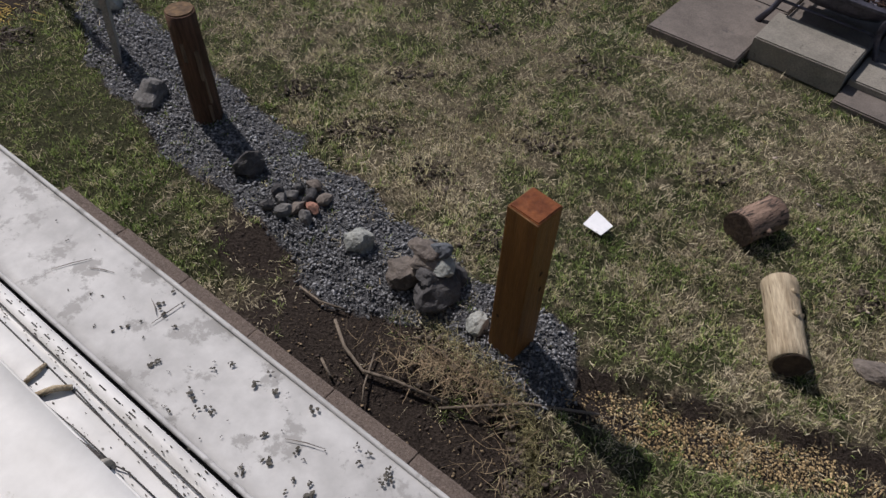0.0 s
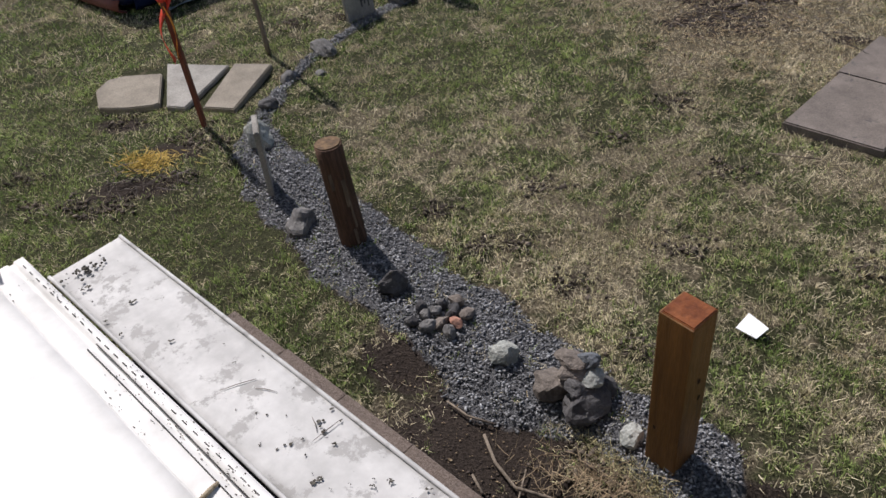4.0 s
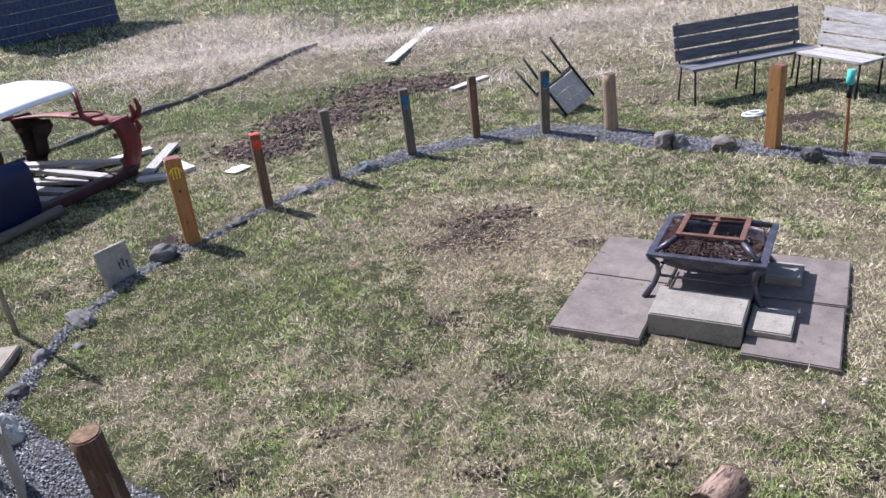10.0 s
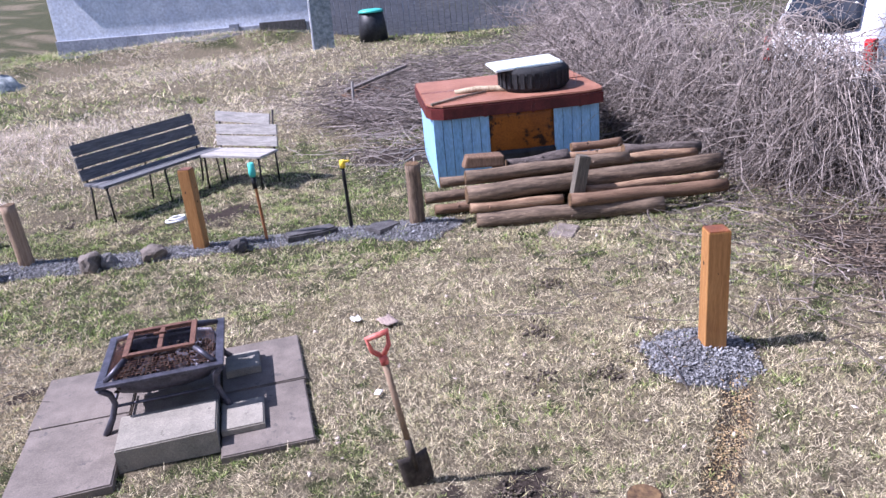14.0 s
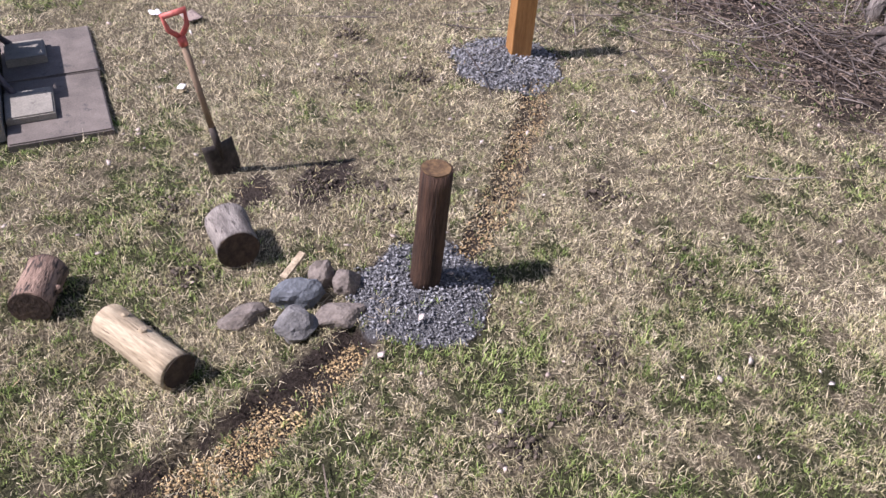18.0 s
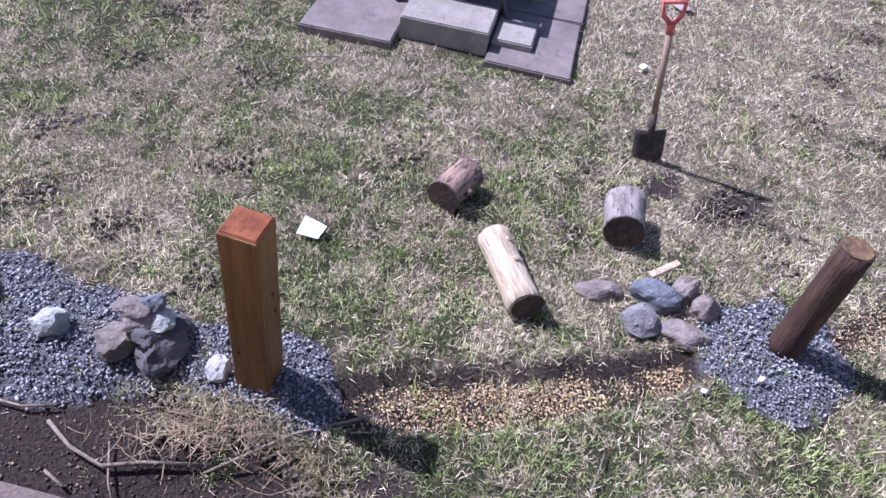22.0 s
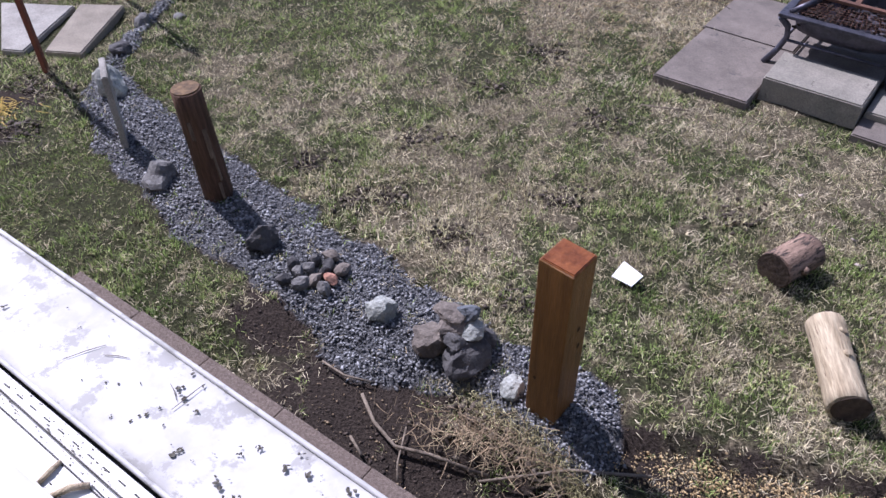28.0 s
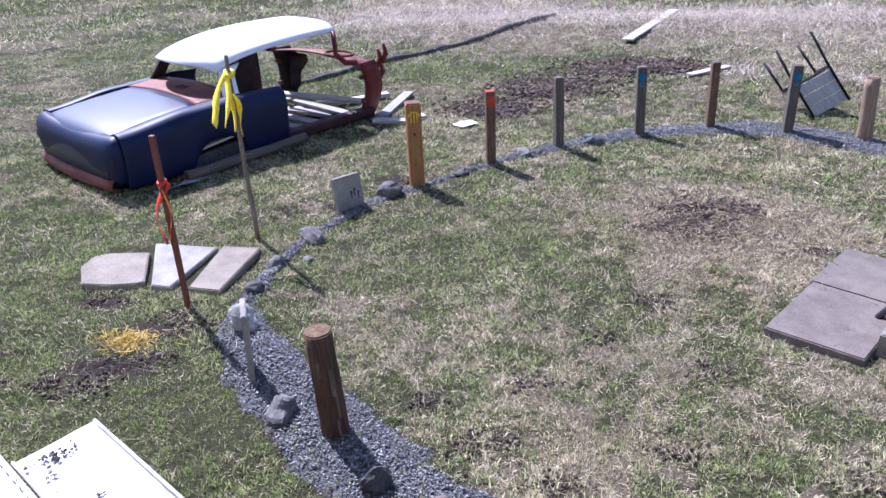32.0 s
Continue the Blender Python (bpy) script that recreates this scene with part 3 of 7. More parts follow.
def ground_sheet():
    gx, gy = axis(-5.5, 9.0, 0.05, 600), axis(0.4, 11.0, 0.05, 600)
    X, Y = np.meshgrid(gx, gy)
    Z = height(X, Y)
    nx, ny = len(gx), len(gy)
    co = np.stack([X, Y, Z], -1).reshape(-1, 3)
    idx = np.arange(nx * ny).reshape(ny, nx)
    quads = np.stack([idx[:-1, :-1], idx[:-1, 1:], idx[1:, 1:], idx[1:, :-1]], -1).reshape(-1, 4)
    me = bpy.data.meshes.new("ground")
    me.from_pydata(co.tolist(), [], quads.tolist())
    me.polygons.foreach_set("use_smooth", [True] * len(me.polygons))
    for nm, fn in (("soil", bare), ("dry", dryness), ("stones", lambda x, y: np.clip(gravel_in(x, y) * 4 + 0.5, 0, 1))):
        at = me.attributes.new(nm, "FLOAT", "POINT")
        at.data.foreach_set("value", fn(co[:, 0], co[:, 1]).astype(np.float32))
    m = bpy.data.materials.new("lawn_and_soil")
    m.use_nodes = True
    nt = m.node_tree
    n, ln = nt.nodes, nt.links
    bs = n["Principled BSDF"]
    bs.inputs["Roughness"].default_value = 0.95
    bs.inputs["Specular IOR Level"].default_value = 0.1
    tc = n.new("ShaderNodeTexCoord")

    def tex(scale, detail=6, rough=0.65):
        k = n.new("ShaderNodeTexNoise")
        k.inputs["Scale"].default_value, k.inputs["Detail"].default_value, k.inputs["Roughness"].default_value = scale, detail, rough
        ln.new(tc.outputs["Object"], k.inputs["Vector"])
        return k.outputs[0]

    def ramp(src, a, b, c1, c2):
        r = n.new("ShaderNodeValToRGB")
        r.color_ramp.elements[0].position, r.color_ramp.elements[1].position = a, b
        r.color_ramp.elements[0].color, r.color_ramp.elements[1].color = (*c1, 1), (*c2, 1)
        ln.new(src, r.inputs[0])
        return r.outputs[0]

    def mix(f, a, b):
        x = n.new("ShaderNodeMix")
        x.data_type = "RGBA"
        ln.new(f, x.inputs[0])
        ln.new(a, x.inputs[6])
        ln.new(b, x.inputs[7])
        return x.outputs[2]

    def attr(nm):
        a = n.new("ShaderNodeAttribute")
        a.attribute_name = nm
        return a.outputs["Fac"]

    def edge(a, tx, k=0.5):
        s = n.new("ShaderNodeMath")
        s.operation = "MULTIPLY_ADD"
        ln.new(tx, s.inputs[0])
        s.inputs[1].default_value, s.inputs[2].default_value = k, -k / 2
        t = n.new("ShaderNodeMath")
        ln.new(s.outputs[0], t.inputs[0])
        ln.new(a, t.inputs[1])
        t.use_clamp = True
        r = n.new("ShaderNodeMapRange")
        r.inputs[1].default_value, r.inputs[2].default_value = 0.35, 0.65
        ln.new(t.outputs[0], r.inputs[0])
        return r.outputs[0]

    fine, mid = tex(75), tex(9)
    # green and straw ground darkened in colour to deepen the shade between blades
    green = ramp(fine, 0.35, 0.68, (0.014, 0.016, 0.008), (0.11, 0.112, 0.055))
    straw = ramp(fine, 0.33, 0.68, (0.032, 0.027, 0.018), (0.27, 0.225, 0.15))
    soil = ramp(fine, 0.3, 0.7, (0.021, 0.0165, 0.014), (0.085, 0.066, 0.054))
    bed = ramp(tex(90, 3), 0.35, 0.65, (0.06, 0.06, 0.063), (0.20, 0.20, 0.205))
    col = mix(edge(attr("dry"), mid, 0.7), green, straw)
    col = mix(edge(attr("soil"), mid, 0.6), col, soil)
    col = mix(edge(attr("stones"), fine, 0.4), col, bed)
    ln.new(col, bs.inputs["Base Color"])
    bp = n.new("ShaderNodeBump")
    bp.inputs["Strength"].default_value, bp.inputs["Distance"].default_value = 1.0, 0.03
    ln.new(fine, bp.inputs["Height"])
    ln.new(bp.outputs[0], bs.inputs["Normal"])
    me.materials.append(m)
    ob = new("ground", me)
    return tagged(ob, "patchy lawn of green and straw grass with bare soil", "ground", kind="structure")


ground_sheet()


# ---- posts ----
def square_post(x, y, w, h, turn, material, label, lean=(0, 0), mark=None, top="cut_end", taper=0.0):
    ob = thing("wooden_post", pose(x, y, hz(x, y) - 0.03, lean[0], lean[1], turn), label, "post", "posts along the gravel path")
    bm = B()
    box(bm, (0, 0, (h + 0.03) / 2), (w, w, h + 0.03), 0.006, jitter=0.003)
    part("shaft", bm, M[material], ob)
    bm = B()
    slab(bm, [(-w * 0.47, -w * 0.47), (w * 0.47, -w * 0.47), (w * 0.47, w * 0.47), (-w * 0.47, w * 0.47)], h + 0.031, h + 0.037, 0.004)
    cap = part("sawn_top", bm, M[top], ob, "reddish sawn end grain")
    if material in ("cedar_dark", "yellow_post"):
        rnd_ = random.Random(int(x * 100))
        for k in range(5):
            bm = B()
            u, z, f = rnd_.uniform(-0.3, 0.3) * w, rnd_.uniform(0.1, 0.85) * h, k % 4
            s = rnd_.uniform(0.004, 0.011)
            ring = [(u + s * math.cos(a), z + 1.5 * s * math.sin(a)) for a in np.linspace(0, 2 * math.pi, 10, endpoint=False)]
            d = w / 2 + 0.0035
            bm.faces.new([bm.verts.new(((p, -d, q_), (d, p, q_), (p, d, q_), (-d, p, q_))[f]) for p, q_ in ring])
            bmesh.ops.solidify(bm, geom=bm.faces[:], thickness=0.003)
            part("knot", bm, M["log_end"], ob, "dark knot in the timber")
    if mark:
        bm = B()
        zc, side = h - 0.09, -w / 2 - 0.004
        if mark == "yellow_mark":
            for k in (-1, 0, 1):
                pts = [(k * 0.028, side, zc - 0.05), (k * 0.028, side, zc + 0.05)]
                tube(bm, pts, 0.006, 5)
            tube(bm, [(0.05 * math.cos(a), side, zc + 0.05 * math.sin(a)) for a in np.linspace(0, math.pi, 9)], 0.006, 5)
        elif mark == "blue_mark":
            slab_pts = [(0.035 * math.cos(a) * (1 + 0.25 * math.sin(3 * a)), 0.045 * math.sin(a)) for a in np.linspace(0, 2 * math.pi, 12, endpoint=False)]
            vs = [bm.verts.new((px, side, zc + 0.015 + py)) for px, py in slab_pts]
            bm.faces.new(vs)
            bmesh.ops.solidify(bm, geom=bm.faces[:], thickness=0.003)
            tube(bm, [(0.02 * math.cos(a), side, zc - 0.06 + 0.02 * math.sin(a)) for a in np.linspace(0, 2 * math.pi, 9)], 0.005, 5)
        elif mark == "red_mark":
            box(bm, (0, side, zc + 0.03), (w * 0.8, 0.004, 0.10), 0.001)
        else:
            tube(bm, [(0.018 * math.cos(a), side, zc + 0.02 * math.sin(a)) for a in np.linspace(0, 2 * math.pi, 9)], 0.004, 5)
        part("painted_mark", bm, M[mark if mark != "pale_mark" else "concrete_pale"], ob, "hand-painted mark")
    return ob


def round_post(x, y, r, h, material, label, lean=(0, 0), scar=False):
    ob = thing("round_post", pose(x, y, hz(x, y) - 0.03, lean[0], lean[1], 0 if scar else random.uniform(0, 360)), label, "post", "posts along the gravel path")
    bm = B()
    zs = np.linspace(0, h + 0.03, 9)
    tube(bm, [(0.004 * math.sin(3 * z + x), 0.004 * math.cos(4 * z), z) for z in zs], [r * (1.04 - 0.06 * k / 8) for k in range(9)], 18, True, 0.025)
    part("shaft", bm, M[material], ob)
    bm = B()
    tube(bm, [(0, 0, h + 0.031), (0, 0, h + 0.036)], [r * 0.93, r * 0.9], 18, True, 0.02)
    part("sawn_top", bm, M["rust_top"], ob, "weathered sawn top")
    if scar:
        for a, z0, z1, w in ((-0.72, 0.30, 0.47, 0.020), (-0.62, 0.16, 0.31, 0.014), (-0.78, 0.05, 0.15, 0.012), (-1.5, 0.42, 0.52, 0.008)):
            bm = B()
            box(bm, (math.cos(a) * r, math.sin(a) * r, (z0 + z1) / 2), (0.010, w, z1 - z0), 0.003, Matrix.Rotation(a, 3, "Z"), 0.004)
            part("peeled_bark", bm, M["log_bark"], ob, "pale torn strip of bark")
    return ob


square_post(0.357, 2.175, 0.137, 0.785, 55, "cedar_dark", "square brown-stained timber post standing in gravel")
round_post(-1.37, 3.33, 0.073, 0.63, "bark_post", "round brown post with peeling bark in gravel", (0, -3), True)
round_post(2.54, 1.83, 0.068, 0.61, "dark_round", "dark brown round post standing in a gravel heap", (0, -2))
square_post(4.78, 2.67, 0.137, 0.81, 47, "yellow_post", "tall square yellow-brown timber post in a gravel heap")
square_post(-1.925, 7.024, 0.137, 0.82, 22, "yellow_post", "square orange-brown post with a yellow painted mark", mark="yellow_mark")
square_post(-1.321, 7.695, 0.09, 0.74, 20, "old_post", "brown square post with a red painted band", mark="red_mark", top="red_mark")
square_post(-0.693, 8.299, 0.09, 0.74, 25, "grey_post", "plain dark weathered square post beside the path", top="grey_post", lean=(0, -1))
square_post(0.144, 8.829, 0.10, 0.74, 8, "grey_post", "grey weathered square post with blue painted marks", mark="blue_mark", top="grey_post", lean=(0, -1))
square_post(0.913, 9.177, 0.09, 0.72, 12, "old_post", "dark brown square post with a faint pale mark", mark="pale_mark", top="grey_post")
square_post(1.702, 9.023, 0.10, 0.72, 5, "grey_post", "grey weathered square post with a blue painted ring", mark="blue_mark", top="grey_post", lean=(0, 1))
round_post(2.425, 8.837, 0.072, 0.63, "shaft", "round tan post with a weathered pale top", (0, -3))
square_post(3.746, 7.654, 0.12, 0.82, 35, "yellow_post", "square yellow-orange timber post in the gravel path", top="cut_end")
round_post(5.435, 6.223, 0.078, 0.63, "log_bark", "round brown post beside the log pile", (0, -1))


# ---- marker stakes ----
def pole(bm, x0, z0, x1, z1, r0, r1, n=8, wob=0.0):
    pts = [Vector(x0).lerp(Vector(x1), k / 8) for k in range(9)]
    for k, p in enumerate(pts[1:-1]):
        p.x += wob * math.sin(k * 1.7)
        p.y += wob * math.cos(k * 2.3)
    tube(bm, pts, [r0 + (r1 - r0) * k / 8 for k in range(9)], n)


def ribbon(bm, p, d, length, width, curl=0.3, n=8, seed=0):
    rnd = random.Random(seed)
    d = Vector(d).normalized()
    side = d.cross(Vector((0.3, 0.8, 0.2))).normalized()
    rows = []
    for k in range(n + 1):
        t = k / n
        q = Vector(p) + d * length * t + Vector((curl * math.sin(5 * t + seed) * 0.12, curl * math.cos(4 * t) * 0.1, -0.10 * t * t))
        w = width * (0.8 + 0.3 * math.sin(6 * t + seed))
        tw = Matrix.Rotation(curl * 2.5 * t + rnd.uniform(-0.1, 0.1), 3, d) @ side
        rows.append([q - tw * w / 2, q + tw * w / 2])
    sheet(bm, rows, 0.0015)


red = thing("marker_stake", pose(-2.92, 4.46, -0.05), "leaning dark red wooden stake with orange and red tape", "stake", "marker stakes")
bm = B()
box(bm, (0, 0, 0.66), (0.034, 0.034, 1.32), 0.004)
part("stick", bm, M["red_paint"], red)
bm = B()
ribbon(bm, (0.0, -0.02, 1.0), (-0.12, -0.05, -1), 0.32, 0.085, 0.3, 8, 2)
tube(bm, [(0.024 * math.cos(a), 0.024 * math.sin(a), 1.0 + 0.01 * math.sin(a)) for a in np.linspace(0, 6.28, 13)], 0.014, 6)
part("red_tape", bm, M["red_tape"], red, "knotted red plastic tape")
bm = B()
ribbon(bm, (0.0, -0.03, 0.99), (0.16, -0.08, -1), 0.28, 0.07, 0.3, 8, 5)
part("orange_tape", bm, M["orange_tape"], red, "orange plastic tape tail")

yel = thing("marker_stake", pose(-2.95, 5.64, -0.05), "thin grey branch stake with yellow tape tied on top", "stake", "marker stakes")
bm = B()
pole(bm, (0, 0, 0), 0, (-0.02, 0, 1.58), 0, 0.022, 0.015, 8, 0.006)
part("stick", bm, M["branch"], yel)
for k, (d, ln_, z) in enumerate((((-0.55, -0.2, -1), 0.36, 1.46), ((0.05, -0.2, -1), 0.30, 1.40), ((-0.12, -0.2, -1), 0.34, 1.47), ((0.35, -0.1, -0.8), 0.24, 1.28))):
    bm = B()
    ribbon(bm, (-0.015, -0.025, z), d, ln_, 0.095, 0.2, 9, k + 3)
    part("tape_tail", bm, M["yellow_tape"], yel, "loose yellow plastic tape tail")
bm = B()
tube(bm, [(-0.01 + 0.024 * math.cos(a), 0.024 * math.sin(a), 1.44 + 0.015 * math.sin(a)) for a in np.linspace(0, 6.28, 13)], 0.02, 6)
part("tape_knot", bm, M["yellow_tape"], yel, "knotted yellow plastic tape")

st = thing("pipe_stake", pose(4.26, 7.24, -0.03), "rusty copper pipe stake with a teal plastic cap", "stake", "marker stakes")
bm = B()
pole(bm, (0, 0, 0), 0, (-0.03, 0, 0.72), 0, 0.016, 0.015)
part("pipe", bm, M["copper"], st)
bm = B()
tube(bm, [(-0.03, 0, 0.60), (-0.032, 0, 0.72)], [0.024, 0.022], 10)
part("collar", bm, M["iron"], st, "black collar")
bm = B()
tube(bm, [(-0.032, 0, 0.722), (-0.034, 0, 0.76), (-0.035, 0, 0.86)], [0.03, 0.036, 0.03], 10)
part("cap", bm, M["teal"], st, "teal plastic cap")

st = thing("pipe_stake", pose(4.99, 6.77, -0.03), "black metal pipe stake with a yellow top", "stake", "marker stakes")
bm = B()
pole(bm, (0, 0, 0), 0, (-0.01, 0, 0.68), 0, 0.02, 0.018)
part("pipe", bm, M["iron"], st)
bm = B()
tube(bm, [(-0.01, 0, 0.682), (-0.01, 0, 0.76)], [0.03, 0.026], 10)
box(bm, (0.03, 0, 0.735), (0.09, 0.02, 0.02), 0.004)
part("tap_head", bm, M["yellow_mark"], st, "yellow plastic head")

# ---- fire pit on its pad ----
PU, PV, PO = Vector((0.861, -0.508, 0)), Vector((0.508, 0.861, 0)), Vector((0.96, 4.76, 0))
PAD = Matrix.Translation(PO) @ Matrix((PU, PV, (0, 0, 1))).transposed().to_4x4()


def paver(pts, z0, z1, material, label, name="paving_slab"):
    bm = B()
    slab(bm, [(u + random.uniform(-0.006, 0.006), v + random.uniform(-0.006, 0.006)) for u, v in pts], z0, z1, 0.008)
    return single(name, bm, M[material], PAD, label, "slab", "slabs under the fire pit")


def quad(u0, u1, v0, v1):
    return [(u0, v0), (u1, v0), (u1, v1), (u0, v1)]


paver([(0, 0), (0.585, 0.015), (0.59, 0.775), (0, 0.78)], -0.03, 0.045, "concrete", "grey concrete slab lying in the grass")
paver(quad(-0.02, 0.60, 0.79, 1.46), -0.03, 0.04, "concrete", "grey concrete slab beside the fire pit")
paver(quad(1.18, 1.715, 0.06, 0.78), -0.03, 0.035, "concrete", "grey concrete slab with worn edges")
paver(quad(1.17, 1.72, 0.795, 1.46), -0.03, 0.035, "concrete", "grey concrete slab behind the fire pit")
paver(quad(0.61, 1.16, 0.92, 1.45), -0.03, 0.03, "concrete", "sooty concrete slab under the fire pit")
paver(quad(0.595, 1.165, 0.185, 0.555), -0.02, 0.145, "concrete_mid", "thick pale concrete block before the fire pit", "concrete_block")
paver(quad(0.63, 1.15, 0.565, 0.90), -0.02, 0.09, "concrete", "grey concrete block under the fire pit", "concrete_block")
paver(quad(1.185, 1.44, 0.27, 0.59), 0.036, 0.078, "concrete_mid", "small pale concrete block lying flat", "concrete_block")
paver(quad(1.20, 1.43, 0.98, 1.24), 0.036, 0.085, "concrete_mid", "small pale concrete block behind the pit leg", "concrete_block")

pit = thing("fire_pit", PAD @ pose(0.868, 0.905, 0.035), "square black steel fire pit with a rusty lid and bowl", "fire pit")
RX, RY, RZ = 0.372, 0.345, 0.325
bm = B()
for sx in (-1, 1):
    box(bm, (sx * (RX - 0.02), 0, RZ), (0.05, 2 * RY - 0.08, 0.022), 0.006)
for sy in (-1, 1):
    box(bm, (0, sy * (RY - 0.02), RZ), (2 * RX + 0.01, 0.05, 0.022), 0.006)
part("rim", bm, M["pit_iron"], pit)
bm = B()
rows = []
for k in range(7):
    a = k / 6
    s_ = 1 - a ** 3 * 0.6
    ring = []
    for q in range(17):
        t = 2 * math.pi * q / 16
        cx, cy = math.cos(t), math.sin(t)
        m_ = (abs(cx) ** 4 + abs(cy) ** 4) ** -0.25
        ring.append(((RX - 0.035) * s_ * cx * m_, (RY - 0.035) * s_ * cy * m_, RZ - 0.005 - 0.15 * math.sin(a * 1.57)))
    rows.append(ring)
bm.faces.new([bm.verts.new(p) for p in rows[-1][:16]])
sheet(bm, rows, 0.004)
part("bowl", bm, M["pit_iron"], pit, "black steel bowl", True)
bm = B()
rnd = random.Random(4)
for k in range(260):
    stone(bm, (rnd.uniform(-0.29, 0.29), rnd.uniform(-0.26, 0.26), RZ - 0.085 + rnd.uniform(-0.02, 0.02)), (rnd.uniform(0.008, 0.03), rnd.uniform(0.008, 0.02), 0.014), k, 1)
tagged(part("ash_bed", bm, M["ash"], pit, "burnt wood and rusty debris"), kind="stuff")
TX, TY, TZ = 0.20, 0.17, RZ + 0.095
bm = B()
for sx in (-1, 1):
    box(bm, (sx * TX, 0, TZ), (0.035, 2 * TY + 0.035, 0.022), 0.004)
for sy in (-1, 1):
    box(bm, (0, sy * TY, TZ + 0.001), (2 * TX - 0.037, 0.035, 0.02), 0.004)
box(bm, (0, 0, TZ - 0.001), (0.03, 2 * TY - 0.037, 0.02), 0.003)
box(bm, (0, 0, TZ + 0.04), (0.08, 0.015, 0.015), 0.003)
part("lid_frame", bm, M["rust"], pit, "rusty top frame of the spark lid")
for sx in (-1, 1):
    for sy in (-1, 1):
        bm = B()
        tube(bm, [(sx * (RX - 0.05), sy * (RY - 0.05), RZ + 0.012), (sx * TX, sy * TY, TZ - 0.012)], 0.018, 6)
        part("lid_rib", bm, M["pit_iron"], pit)
for sx in (-1, 1):
    for sy in (-1, 1):
        bm = B()
        pts = [(sx * (RX - 0.01), sy * (RY - 0.01), RZ - 0.012), (sx * (RX - 0.06), sy * (RY - 0.05), RZ - 0.08), (sx * (RX - 0.07), sy * (RY - 0.06), RZ - 0.15),
               (sx * (RX - 0.04), sy * (RY - 0.04), 0.09), (sx * (RX + 0.01), sy * (RY + 0.01), 0.004)]
        tube(bm, pts, [0.02, 0.02, 0.02, 0.02, 0.024], 6)
        part("leg", bm, M["pit_iron"], pit)
for sy in (-1, 1):
    bm = B()
    tube(bm, [(-(RX - 0.06), sy * (RY - 0.05), 0.16), (RX - 0.06, sy * (RY - 0.05), 0.16)], 0.01, 6)
    part("stretcher", bm, M["pit_iron"], pit)
for sx in (-1, 1):
    bm = B()
    tube(bm, [(sx * (RX - 0.06), -(RY - 0.05), 0.16), (sx * (RX - 0.06), RY - 0.05, 0.16)], 0.01, 6)
    part("stretcher", bm, M["pit_iron"], pit)

for q in range(4):
    bm = B()
    c, s_ = ((1, 0), (0, 1), (-1, 0), (0, -1))[q]
    w0, w1, d0, d1 = ((RY - 0.05, TY, RX - 0.05, TX), (RX - 0.05, TX, RY - 0.05, TY))[q % 2]
    for k in range(1, 22):
        u = -1 + 2 * k / 22
        tube(bm, [(d0 * c - w0 * u * s_, d0 * s_ + w0 * u * c, RZ + 0.012), (d1 * c - w1 * u * s_, d1 * s_ + w1 * u * c, TZ - 0.012)], 0.0011, 3, False)
    for k in range(1, 9):
        t = k / 9
        w, d = w0 + (w1 - w0) * t, d0 + (d1 - d0) * t
        z = RZ + 0.012 + (TZ - RZ - 0.024) * t
        tube(bm, [(d * c + w * s_, d * s_ - w * c, z), (d * c - w * s_, d * s_ + w * c, z)], 0.0011, 3, False)
    part("lid_mesh", bm, M["rust"], pit, "rusty spark mesh")

# ---- spade ----
sp = thing("spade", Matrix.Translation((2.60, 3.17, -0.02)) @ Vector((-0.09, 0.11, 0.92)).to_track_quat("Z", "Y").to_matrix().to_4x4() @ pose(0, 0, 0, 0, 0, -60), "spade with a faded red handle stuck upright in soil", "spade")
bm = B()
rows = []
for k in range(8):
    t = k / 7
    z = -0.06 + 0.26 * t
    w = 0.085 * (0.55 + 0.45 * min(1, t * 3.0)) if t < 0.33 else 0.085
    rows.append([(w * u, 0.02 * (1 - u * u) - 0.02 - 0.01 * t, z) for u in np.linspace(-1, 1, 7)])
sheet(bm, rows, 0.003)
tube(bm, [(0, -0.015, 0.1), (0, -0.018, 0.20), (0, -0.02, 0.30)], [0.012, 0.02, 0.019], 8)
part("blade", bm, M["steel"], sp)
bm = B()
tube(bm, [(0, -0.02, 0.29), (0.0, -0.015, 0.5), (0, 0.0, 0.78)], [0.017, 0.017, 0.018], 10)
part("shaft", bm, M["shaft"], sp)
bm = B()
tube(bm, [(0, 0, 0.76), (0, 0, 0.81)], [0.022, 0.021], 8)
tube(bm, [(0, 0, 0.80), (-0.045, 0, 0.85), (-0.055, 0, 0.92), (0.055, 0, 0.92), (0.045, 0, 0.85), (0, 0, 0.80)], [0.014, 0.013, 0.016, 0.016, 0.013, 0.014], 8)
part("grip", bm, M["handle_red"], sp, "faded red plastic D grip")


